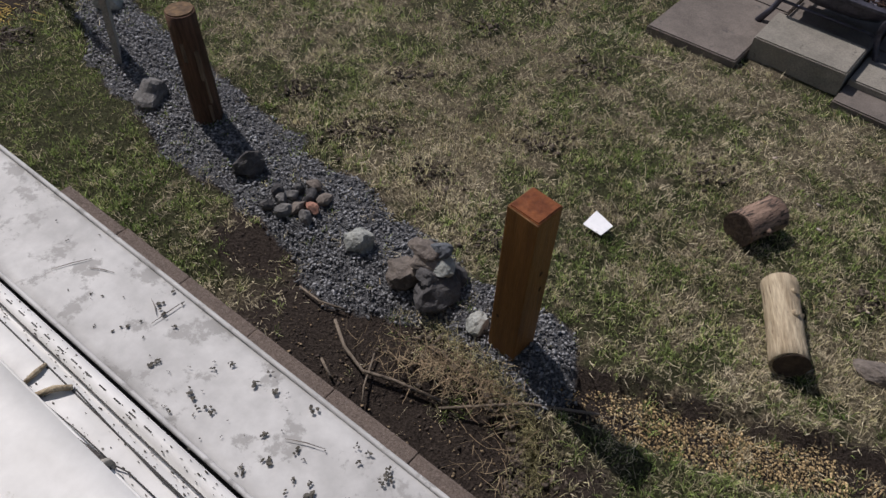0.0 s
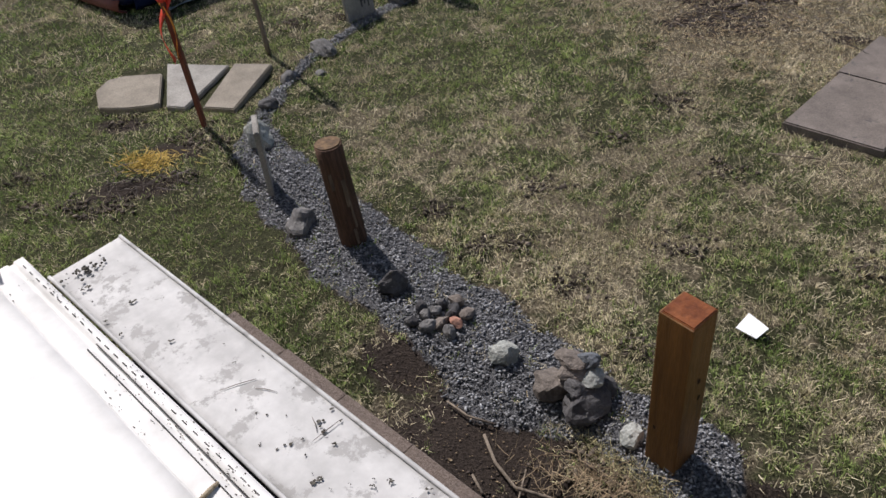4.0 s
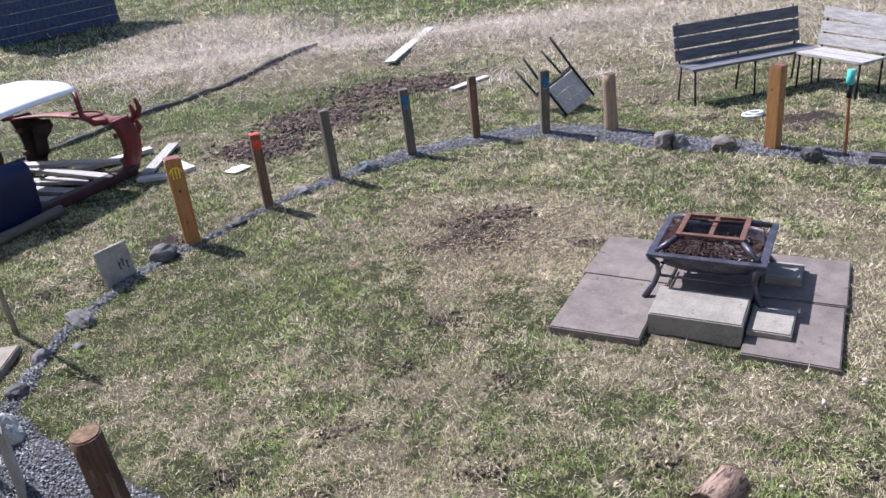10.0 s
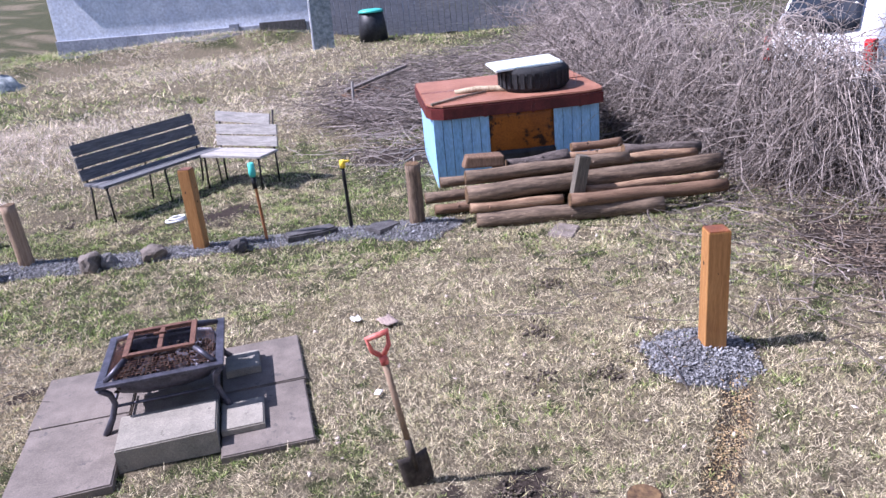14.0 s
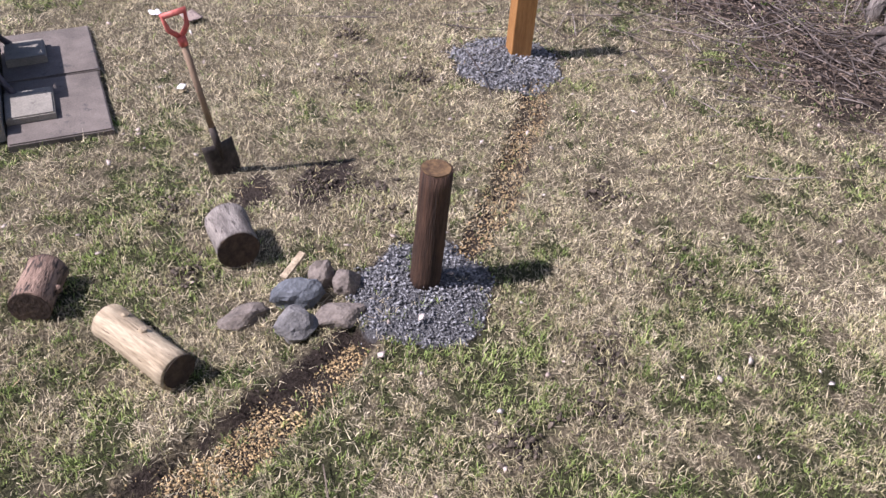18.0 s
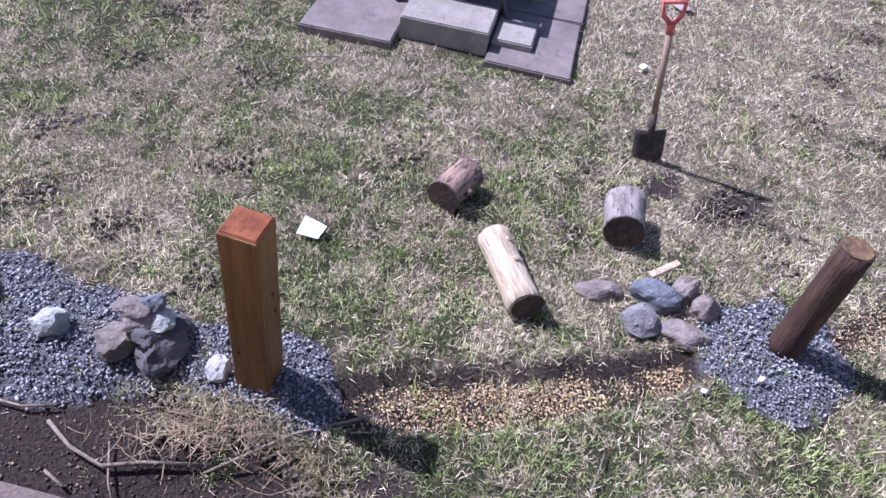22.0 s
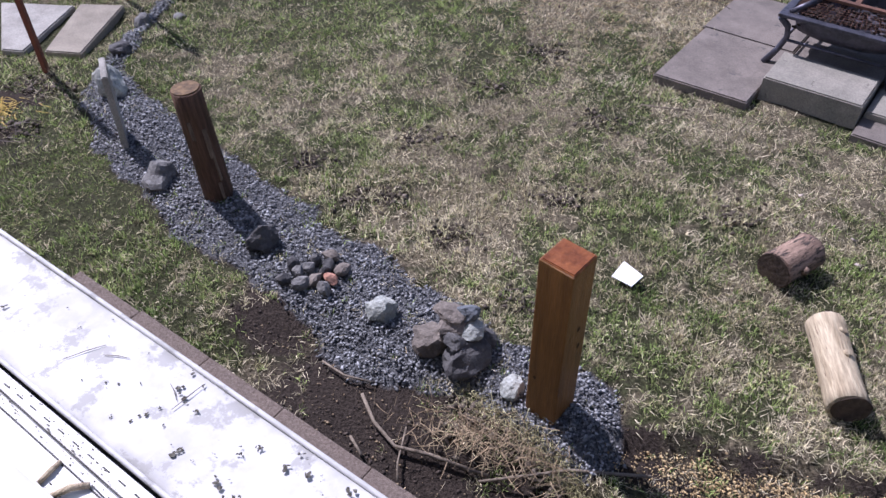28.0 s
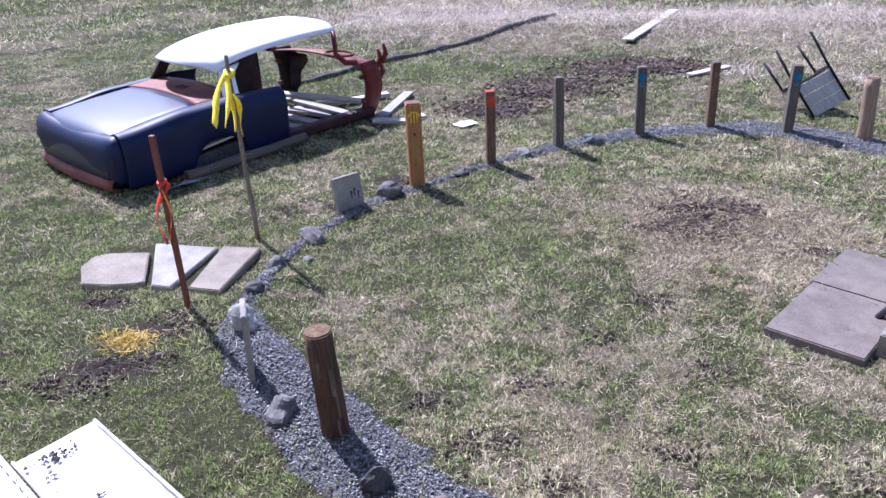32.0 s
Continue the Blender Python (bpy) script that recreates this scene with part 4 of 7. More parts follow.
# ---- loose logs and stones by the trench ----
def log(name, a, b, r, bark, end, label, group="", wob=0.05, knots=0):
    a, b = Vector(a), Vector(b)
    m = frame_of(a, b - a)
    length = (b - a).length
    ob = thing(name, m @ pose(0, 0, 0, 0, 90, 0), label, "log", group)
    bm = B()
    zs = np.linspace(0, length, 10)
    tube(bm, [(0.006 * math.sin(z * 7), 0.006 * math.cos(z * 5), z) for z in zs], [r * (1 + wob * math.sin(z * 9 + r * 40)) for z in zs], 16, True, wob * 0.6)
    for k in range(knots):
        z, a_ = random.uniform(0.1, 0.9) * length, random.uniform(0, 6.28)
        tube(bm, [(r * 0.8 * math.cos(a_), r * 0.8 * math.sin(a_), z), (r * 1.08 * math.cos(a_), r * 1.08 * math.sin(a_), z + 0.004)], [r * 0.28, r * 0.16], 7)
    part("trunk", bm, M[bark], ob)
    for z0, z1 in ((-0.004, -0.001), (length + 0.001, length + 0.004)):
        bm = B()
        tube(bm, [(0.006 * math.sin(z0 * 7), 0.006, z0), (0.006 * math.sin(z0 * 7), 0.006, z1)], r * 0.95, 16, True, 0.02)
        part("sawn_end", bm, M[end], ob)
    return ob


log("log", (1.49, 2.69, 0.075), (1.485, 2.25, 0.075), 0.078, "log_pale", "log_end", "peeled pale log lying in the grass", "cut logs", 0.03, 4)
log("log", (1.345, 2.985, 0.082), (1.535, 3.15, 0.082), 0.088, "log_pink", "log_end", "short pinkish log half stripped of bark", "cut logs", 0.06, 1)
log("log", (2.12, 2.57, 0.10), (2.235, 2.78, 0.10), 0.103, "log_grey", "log_end", "short thick grey-barked log with a dark end", "cut logs", 0.05)


def rock(x, y, s, kind, label, seed, turn=0.0, z=None, name="rock", group="rocks along the gravel path", sub=3):
    bm = B()
    stone(bm, (0, 0, 0), s, seed, sub, 0.25)
    return single(name, bm, M[kind], pose(x, y, (hz(x, y) + s[2] * 0.45) if z is None else z, 0, 0, turn), label, "rock", group, smooth=False)


G2 = "stones beside the round post"
rock(1.88, 2.32, (0.11, 0.06, 0.045), "rock_brown", "brown flat stone half sunk in grass", 1, -20, group=G2)
rock(2.13, 2.22, (0.13, 0.085, 0.075), "rock_blue", "large blue-grey stone in the grass", 2, -25, group=G2)
rock(1.98, 2.10, (0.10, 0.085, 0.07), "rock", "pale grey angular stone by gravel", 3, 10, group=G2)
rock(2.14, 2.00, (0.12, 0.08, 0.045), "rock_brown", "flat grey-brown stone beside the trench", 4, -30, group=G2)
rock(2.31, 2.10, (0.075, 0.065, 0.07), "rock_brown", "rounded grey stone at the gravel edge", 5, 0, group=G2)
rock(2.27, 2.22, (0.07, 0.06, 0.085), "rock_brown", "upright brownish stone in a group", 6, 30, group=G2)
bm = B()
box(bm, (0, 0, 0), (0.16, 0.035, 0.018), 0.004)
single("wood_offcut", bm, M["log_pale"], pose(2.21, 2.33, 0.075, 0, -12, 8), "pale splinter of timber among stones", "offcut")

# stone cairn and the stones of the path
for k, (x, y, z, s, kind) in enumerate(((-0.17, 2.43, 0.07, (0.10, 0.09, 0.08), "rock_brown"), (0.02, 2.34, 0.07, (0.135, 0.10, 0.085), "rock_dark"), (0.08, 2.46, 0.06, (0.09, 0.08, 0.075), "rock_dark"),
                                       (-0.06, 2.52, 0.09, (0.08, 0.07, 0.08), "rock_dark"), (-0.05, 2.44, 0.165, (0.085, 0.07, 0.05), "rock_brown"), (0.045, 2.43, 0.16, (0.065, 0.055, 0.04), "rock_pale"),
                                       (-0.04, 2.36, 0.15, (0.06, 0.05, 0.04), "rock_dark"), (-0.07, 2.49, 0.215, (0.09, 0.06, 0.035), "rock_brown"), (0.01, 2.49, 0.215, (0.06, 0.05, 0.04), "rock_blue"))):
    x, y, z, s = -0.03 + (x + 0.03) * 0.84, 2.43 + (y - 2.43) * 0.84, z * 0.88, tuple(0.86 * v for v in s)
    rock(x, y, s, kind, ("large grey stone at the foot of a cairn", "grey stone stacked on a cairn")[z > 0.105], 20 + k, k * 47, z, "cairn_stone", "stones of the cairn")
for k in range(13):
    a = k * 2.4
    x, y = -0.72 + 0.125 * math.cos(a) * (k / 13 + 0.35), 2.79 + 0.10 * math.sin(a) * (k / 13 + 0.35)
    red_ = k == 5
    rock(x, y, (random.uniform(0.03, 0.052), random.uniform(0.025, 0.038), random.uniform(0.026, 0.04)), "rock_red" if red_ else ("rock_dark", "rock", "rock_brown")[k % 3],
         "small reddish stone in a cluster" if red_ else "small grey stone in a cluster", 40 + k, k * 31, hz(x, y) + 0.03, "small_stone", "cluster of small stones", 2)
PATH_ROCKS = [(-0.38, 2.58, 0.072, 0.062, 0.07, "rock_pale", "pale grey stone on the gravel"), (-1.03, 2.97, 0.085, 0.065, 0.085, "rock_dark", "dark angular stone on the gravel path"),
              (-1.73, 3.42, 0.13, 0.085, 0.085, "rock", "grey angular boulder on the gravel"), (-2.39, 4.27, 0.12, 0.10, 0.13, "rock_pale", "large pale rock behind a stone slat"),
              (-2.54, 4.75, 0.08, 0.06, 0.05, "rock_dark", "dark flat stone on the path"), (-2.59, 5.21, 0.08, 0.06, 0.055, "rock", "grey stone on the path"),
              (-2.48, 5.70, 0.17, 0.09, 0.07, "rock", "long grey rock on the path"), (-2.11, 6.71, 0.12, 0.09, 0.085, "rock", "grey squarish rock beside a post"),
              (-1.55, 7.33, 0.085, 0.06, 0.05, "rock_dark", "dark stone lying between two posts"), (-1.03, 8.04, 0.11, 0.07, 0.03, "rock", "flat grey stone on the path"),
              (-0.33, 8.46, 0.11, 0.08, 0.075, "rock_blue", "rounded blue-grey rock on the path"), (2.81, 8.12, 0.14, 0.12, 0.12, "rock_brown", "rounded brownish boulder on gravel"),
              (2.95, 8.05, 0.10, 0.09, 0.09, "rock", "grey rock touching a boulder"), (3.31, 7.81, 0.13, 0.10, 0.10, "rock_brown", "rounded brown-grey boulder on the gravel"),
              (3.93, 7.23, 0.12, 0.09, 0.09, "rock_dark", "dark rounded rock beside a stake"), (0.21, 2.24, 0.06, 0.05, 0.045, "rock_pale", "pale lump of stone by the post"),
              (0.51, 8.98, 0.06, 0.05, 0.03, "rock", "small grey stone on the path"), (-2.35, 5.31, 0.05, 0.04, 0.03, "rock", "small stone on the gravel path"), (-7.39, 7.07, 0.17, 0.13, 0.13, "rock_pale", "pale grey rock alone in the grass")]
for k, (x, y, a, b, c, kind, lab) in enumerate(PATH_ROCKS):
    rock(x, y, (a, b, c), kind, lab, 70 + k, k * 53)
bm = B()
slab(bm, [(-0.25, -0.09), (0.1, -0.11), (0.27, -0.06), (0.22, 0.09), (-0.1, 0.1), (-0.27, 0.06)], 0, 0.075, 0.015)
single("flat_stone", bm, M["rock_dark"], pose(4.59, 6.93, 0.005, 0, 0, -25), "long flat grey stone on the gravel edge", "stone")
bm = B()
slab(bm, [(-0.18, -0.12), (0.15, -0.13), (0.2, 0.05), (0.0, 0.14), (-0.16, 0.1)], 0, 0.04, 0.012)
single("flat_stone", bm, M["rock_dark"], pose(5.14, 6.45, 0.01, 0, 3, 10), "broken flat grey slate on the gravel", "stone")
bm = B()
slab(bm, [(-0.2, -0.12), (0.15, -0.15), (0.22, 0.08), (-0.1, 0.14)], 0, 0.03, 0.01)
single("flat_stone", bm, M["rock_brown"], pose(6.01, 4.82, 0.0, 0, 0, 30), "pale flat stone before the log pile", "stone")

# flagstones
for pts, mt, lab in (([(-3.88, 4.58), (-3.64, 4.60), (-3.45, 4.66), (-3.42, 4.70), (-3.67, 5.16), (-3.98, 5.10), (-4.09, 5.02), (-4.08, 4.84)], "flagstone", "tan flagstone with one rounded corner"),
                     ([(-3.33, 4.65), (-3.17, 4.64), (-3.15, 5.33), (-3.72, 5.33)], "concrete_pale", "pale flagstone tapering to one side"),
                     ([(-3.03, 4.66), (-2.77, 4.65), (-2.79, 5.37), (-3.12, 5.36)], "flagstone", "long tan flagstone beside the path")):
    bm = B()
    slab(bm, pts, -0.02, 0.045, 0.008)
    single("flagstone", bm, M[mt], Matrix(), lab, "flagstone", "flagstones beside the path")
bm = B()
slab(bm, [(-0.14, -0.02), (0.14, -0.02), (0.14, 0.02), (-0.14, 0.02)], -0.05, 0.32, 0.006)
sg = thing("stone_tablet", pose(-2.36, 6.33, 0.0, -8, 0, 53), "upright pale stone tablet with dark carved marks", "tablet")
part("tablet", bm, M["concrete_pale"], sg)
bm = B()
for dx, dz in ((0.02, 0.14), (0.055, 0.16), (0.09, 0.13)):
    box(bm, (dx, -0.022, dz), (0.012, 0.004, 0.07), 0.001)
    box(bm, (dx + 0.008, -0.022, dz + 0.02), (0.02, 0.004, 0.01), 0.001)
part("carved_marks", bm, M["rock_dark"], sg, "dark worn marks")
bm = B()
slab(bm, [(-0.10, -0.016), (0.10, -0.016), (0.10, 0.016), (-0.10, 0.016)], -0.05, 0.50, 0.005)
single("stone_marker", bm, M["concrete_pale"], pose(-2.08, 3.76, 0.0, 2, -5, 118), "upright narrow pale stone slat in gravel", "slat")
bm = B()
slab(bm, [(-0.075, -0.015), (0.01, -0.075), (0.065, -0.01), (0.03, 0.03), (-0.015, 0.08)], 0, 0.005, 0)
single("paper_sheet", bm, M["paper"], pose(0.70, 2.93, hz(0.70, 2.93) + 0.036, 3, -4, 0), "white sheet of paper lying on the grass", "paper")
for x, y, w, mt, lab in ((3.61, 4.98, 0.05, "paper", "crumpled white paper scrap"), (3.75, 4.77, 0.085, "pink_paper", "stained pinkish paper scrap"), (3.02, 4.02, 0.03, "paper", "small white scrap of paper"), (-1.86, 8.98, 0.13, "paper", "white plastic scrap by the posts")):
    bm = B()
    sheet(bm, [[(u * w, v * w * 0.7, 0.015 + 0.02 * noise.noise(Vector((u * 2, v * 2, x)))) for u in np.linspace(-1, 1, 6)] for v in np.linspace(-1, 1, 5)], 0.001)
    single("paper_scrap", bm, M[mt], pose(x, y, hz(x, y) + 0.02, 0, 0, x * 70), lab, "litter")


# ---- benches ----
def bench(m, length, boards, seat_boards, label, legs=2, broken=False):
    """Front left corner at the origin; x along the seat, y to the back."""
    ob = thing("bench", m, label, "bench", "garden benches")
    d = 0.40
    xs = [0.06 + (length - 0.12) * k / (legs - 1) for k in range(legs)]
    for x in xs:
        for y in (0.05, d - 0.02):
            bm = B()
            tube(bm, [(x + (0.02 if y > 0.1 else 0), y, 0.41), (x, y + (0.02 if y > 0.1 else -0.02), 0)], 0.012, 6)
            part("leg", bm, M["iron"], ob)
        bm = B()
        tube(bm, [(x, d - 0.01, 0.41), (x, d + 0.09, 0.93)], 0.012, 6)
        part("back_upright", bm, M["iron"], ob)
        bm = B()
        tube(bm, [(x, 0.03, 0.413), (x, d, 0.413)], 0.011, 6)
        part("seat_bearer", bm, M["iron"], ob)
    n = seat_boards
    for k in range(n):
        bm = B()
        w = d / n
        box(bm, (length / 2, w * (k + 0.5), 0.44), (length, w - 0.015, 0.03), 0.004, None, 0.003)
        part("seat_board", bm, M[boards], ob)
    for k in range(3):
        bm = B()
        z = 0.545 + 0.145 * k
        y = d + 0.004 + 0.1 * (z - 0.41) / 0.52 - 0.022
        turn = Matrix.Rotation(radians(-11), 3, "X")
        if broken and k == 2:
            turn = turn @ Matrix.Rotation(radians(3), 3, "Y")
        box(bm, (length / 2 - (0.05 if broken and k == 2 else 0), y, z), (length - (0.1 if broken and k == 2 else 0), 0.022, 0.128), 0.004, turn, 0.003)
        part("back_board", bm, M[boards], ob)
    return ob


bench(frame_of((3.54, 9.36, 0), (0.976, 0.218, 0)), 1.75, "dark_board", 3, "long black iron bench with dark weathered boards", 3)
bench(frame_of((4.89, 9.70, 0), (0.369, -0.930, 0)), 0.96, "grey_board", 2, "short iron bench with pale grey boards, one slipped", 2, True)
TC, TL = Vector((0.29, -0.25, -0.17)).normalized(), Vector((-0.29, -0.06, -0.30))
TL = (TL - TC * TL.dot(TC)).normalized()
fb = thing("tipped_chair", Matrix.Translation((2.23, 9.95, 0.50)) @ Matrix((TC, TL, Vector((-0.55, 0.60, -0.58)).normalized())).transposed().to_4x4(), "small iron garden chair tipped over, with weathered boards", "chair")
# x runs down the back, y across the chair, z to the front of the seat
for k in range(3):
    bm = B()
    box(bm, (0.075 + 0.135 * k, 0.22, 0.013), (0.126, 0.46, 0.02), 0.004, None, 0.003)
    part("back_board", bm, M["pale_board"], fb)
for y in (0.0, 0.44):
    bm = B()
    tube(bm, [(0.43, y, -0.012), (-0.05, y, -0.012), (-0.47, y, -0.06)], 0.016, 6)
    part("back_leg", bm, M["iron"], fb)
    bm = B()
    tube(bm, [(-0.03, y, 0.0), (-0.05, y, 0.36)], 0.016, 6)
    part("seat_bearer", bm, M["iron"], fb)
    bm = B()
    tube(bm, [(-0.05, y, 0.35), (-0.45, y, 0.40)], 0.016, 6)
    part("front_leg", bm, M["iron"], fb)
for k in range(3):
    bm = B()
    box(bm, (-0.022, 0.22, 0.07 + 0.122 * k), (0.02, 0.47, 0.112), 0.004, None, 0.003)
    part("seat_board", bm, M["dark_board"], fb)
bm = B()
tube(bm, [(0.11 * math.cos(a), 0.08 * math.sin(a), 0.02) for a in np.linspace(0, 6.28, 17)], 0.014, 6)
tube(bm, [(0.08 * math.cos(a) + 0.03, 0.06 * math.sin(a), 0.04) for a in np.linspace(0, 6.28, 17)], 0.014, 6)
single("hose_coil", bm, M["paper"], pose(4.02, 8.77, 0.0), "small white coil of hose on the grass", "hose")
bm = B()
box(bm, (0, 0, 0.02), (3.0, 0.19, 0.03), 0.005, None, 0.005)
single("plank", bm, M["pale_board"], pose(0.30, 15.2, (hz(-0.12, 13.75) + hz(0.72, 16.65)) / 2 + 0.05, 0, -math.degrees(math.atan2(hz(0.72, 16.65) - hz(-0.12, 13.75), 3.0)), 73.8), "pale weathered plank lying in dry grass", "plank")
bm = B()
box(bm, (0, 0, 0.02), (0.8, 0.12, 0.03), 0.005, None, 0.005)
single("plank", bm, M["pale_board"], pose(1.08, 11.88, hz(1.08, 11.88) + 0.01, 0, 0, 44), "pale board lying in straw", "plank")

# ---- hot tub ----
TUB = frame_of((6.46, 6.96, 0.0), (0.785, -0.62, 0))
TW, TD, TH = 1.95, 1.72, 0.84
tub = thing("hot_tub", TUB, "old pale blue hot tub with a faded brown lid", "hot tub")
n_ = 0
for side in range(4):
    ln_ = TW if side % 2 == 0 else TD
    org = ((0, 0), (TW, 0), (TW, TD), (0, TD))[side]
    dr = ((1, 0), (0, 1), (-1, 0), (0, -1))[side]
    nb = int(ln_ / 0.105)
    for k in range(nb):
        c = (k + 0.5) * ln_ / nb
        if side == 0 and 0.62 < c < 1.42:
            continue
        bm = B()
        w = ln_ / nb - 0.006
        px, py = org[0] + dr[0] * c - dr[1] * 0.012, org[1] + dr[1] * c + dr[0] * 0.012
        box(bm, (px, py, TH / 2), (w if dr[0] else 0.02, w if dr[1] else 0.02, TH), 0.003)
        part("panel_board", bm, M["tub_blue"], tub)
bm = B()
box(bm, (TW / 2, TD / 2, TH / 2), (TW - 0.07, TD - 0.07, TH - 0.02), 0.01)
part("shell", bm, M["grey_gap"], tub, "dark inner shell")
bm = B()
sheet(bm, [[(u, 0.02 + 0.012 * math.sin(u * 7 + z * 5), z) for u in np.linspace(0.62, 1.43, 12)] for z in np.linspace(0.22, TH - 0.01, 8)], 0.006)
part("amber_insulation", bm, M["amber"], tub, "exposed amber foam insulation")
bm = B()
sheet(bm, [[(u, 0.01 + 0.03 * noise.noise(Vector((u * 5, z * 5, 0))), z) for u in np.linspace(0.64, 1.42, 12)] for z in np.linspace(0.0, 0.36, 7)], 0.006)
part("torn_liner", bm, M["black_plastic"], tub, "torn black plastic liner")
lid = B()
slab(lid, [(-0.05, 0.16), (0.0, 0.02), (0.12, -0.07), (TW - 0.16, -0.09), (TW + 0.03, -0.03), (TW + 0.08, 0.14), (TW + 0.07, TD + 0.03), (-0.05, TD + 0.03)], TH + 0.112, TH + 0.13, 0.012)
part("lid_top", lid, M["tub_lid"], tub, "faded reddish-brown vinyl lid", False)
lid = B()
slab(lid, [(-0.06, 0.16), (-0.01, 0.01), (0.12, -0.08), (TW - 0.16, -0.10), (TW + 0.04, -0.04), (TW + 0.09, 0.14), (TW + 0.08, TD + 0.04), (-0.06, TD + 0.04)], TH - 0.03, TH + 0.112, 0.02)
part("lid_skirt", lid, M["tub_rim"], tub, "dark red vinyl skirt")
bm = B()
tube(bm, [(-0.04, TD / 2, TH + 0.128), (TW + 0.06, TD / 2, TH + 0.128)], 0.012, 6)
part("lid_seam", bm, M["tub_rim"], tub)
for u in (0.6, 1.15, 1.7):
    bm = B()
    box(bm, (u, -0.095, TH + 0.03), (0.04, 0.008, 0.14), 0.003)
    part("strap", bm, M["tub_rim"], tub, "dark vinyl strap")
tyre = thing("tyre", TUB @ pose(1.30, 0.52, TH + 0.128), "old black tyre lying flat on the lid", "tyre")
bm = B()
prof = [(0.24, 0.02), (0.30, 0.0), (0.37, 0.0), (0.41, 0.04), (0.42, 0.14), (0.41, 0.24), (0.37, 0.28), (0.30, 0.28), (0.24, 0.26)]
sheet(bm, [[(r * math.cos(a), r * math.sin(a), z) for r, z in prof] for a in np.linspace(0, 2 * math.pi, 33)], 0.012)
part("carcass", bm, M["rubber"], tyre, "", True)
for k in range(30):
    a = 2 * math.pi * k / 30
    bm = B()
    box(bm, (0.422 * math.cos(a), 0.422 * math.sin(a), 0.14), (0.006, 0.055, 0.17), 0.002, Matrix.Rotation(a, 3, "Z"))
    part("tread_block", bm, M["rubber"], tyre)
box_ = thing("storage_box_lid", TUB @ pose(1.19, 0.54, TH + 0.412, 2, -2, 3), "pale green plastic lid lying on a tyre", "lid")
bm = B()
slab(bm, [(-0.40, -0.27), (0.40, -0.27), (0.40, 0.27), (-0.40, 0.27)], 0.0, 0.028, 0.010)
part("panel", bm, M["frost"], box_)
for y in (-0.10, 0.0, 0.10):
    bm = B()
    box(bm, (0.0, y, 0.032), (0.58, 0.05, 0.008), 0.003)
    part("rib", bm, M["paper"], box_, "raised white rib")
bm = B()
tube(bm, [(0.30, 0.62, 0.02), (0.55, 0.58, 0.045), (0.80, 0.50, 0.04), (1.0, 0.33, 0.025)], [0.03, 0.036, 0.034, 0.03], 10, True, 0.05)
single("driftwood", bm, M["log_pale"], TUB @ pose(0.05, 0.0, TH + 0.125), "bleached stick lying on the lid", "stick")
bm = B()
tube(bm, [(0.0, 0.0, 0.02), (0.35, 0.22, 0.03), (0.7, 0.42, 0.025)], [0.015, 0.018, 0.014], 8, True, 0.05)
single("stick", bm, M["branch"], TUB @ pose(0.0, 0.02, TH + 0.125), "thin grey stick lying on the lid", "stick")

# ---- log pile ----
PILE = [((5.69, 5.63, 0.08), (7.01, 4.34, 0.08), 0.082, 0), ((5.66, 5.68, 0.20), (6.38, 5.088, 0.192), 0.05, 2), ((6.32, 4.95, 0.22), (7.60, 3.98, 0.17), 0.066, 1), ((6.6, 4.98, 0.245), (7.68, 4.12, 0.24), 0.04, 2),
        ((5.71, 5.76, 0.32), (7.91, 4.21, 0.31), 0.088, 0), ((5.83, 5.88, 0.455), (7.20, 4.86, 0.45), 0.064, 0), ((7.0, 5.13, 0.43), (7.85, 4.45, 0.40), 0.05, 2),
        ((5.74, 6.28, 0.06), (6.6, 5.6, 0.06), 0.052, 1), ((5.75, 6.43, 0.16), (6.7, 5.68, 0.17), 0.062, 0), ((5.98, 6.42, 0.275), (6.9, 5.7, 0.28), 0.055, 0), ((5.95, 6.15, 0.055), (7.3, 5.05, 0.055), 0.055, 0), ((6.0, 6.0, 0.17), (7.5, 4.85, 0.17), 0.06, 1),
        ((6.05, 6.1, 0.34), (7.45, 4.98, 0.33), 0.06, 0), ((6.94, 5.43, 0.44), (7.53, 5.0, 0.42), 0.056, 2), ((7.11, 5.51, 0.50), (7.56, 5.18, 0.50), 0.048, 1), ((6.3, 5.73, 0.47), (6.85, 5.36, 0.49), 0.068, 3), ((7.3, 4.98, 0.49), (7.98, 4.48, 0.42), 0.06, 3), ((5.9, 5.96, 0.20), (7.2, 4.95, 0.20), 0.07, 0)]
for a, b, r, look_ in PILE:
    bark = ("log_bark", "old_post", "log_tan", "log_burnt")[look_]
    lab = ("brown peeled pole in the log pile", "dull brown weathered pole in the log pile", "reddish tan peeled pole in the log pile", "dark rough-barked log on the pile")[look_]
    log("log", a, b, r, bark, "rust_top", lab, "logs of the pile", 0.10 if look_ == 3 else 0.05, 9 if look_ == 3 else 4)
square_post(6.47, 5.035, 0.12, 0.60, -36, "grey_post", "short squared timber propped against the logs", (-2, 12), top="grey_post")
bm = B()
box(bm, (0, 0, 0), (0.40, 0.16, 0.13), 0.02, None, 0.02)
single("timber_chunk", bm, M["old_post"], pose(6.06, 5.84, 0.585, 0, 4, -38), "rough weathered chunk of timber on the logs", "timber")

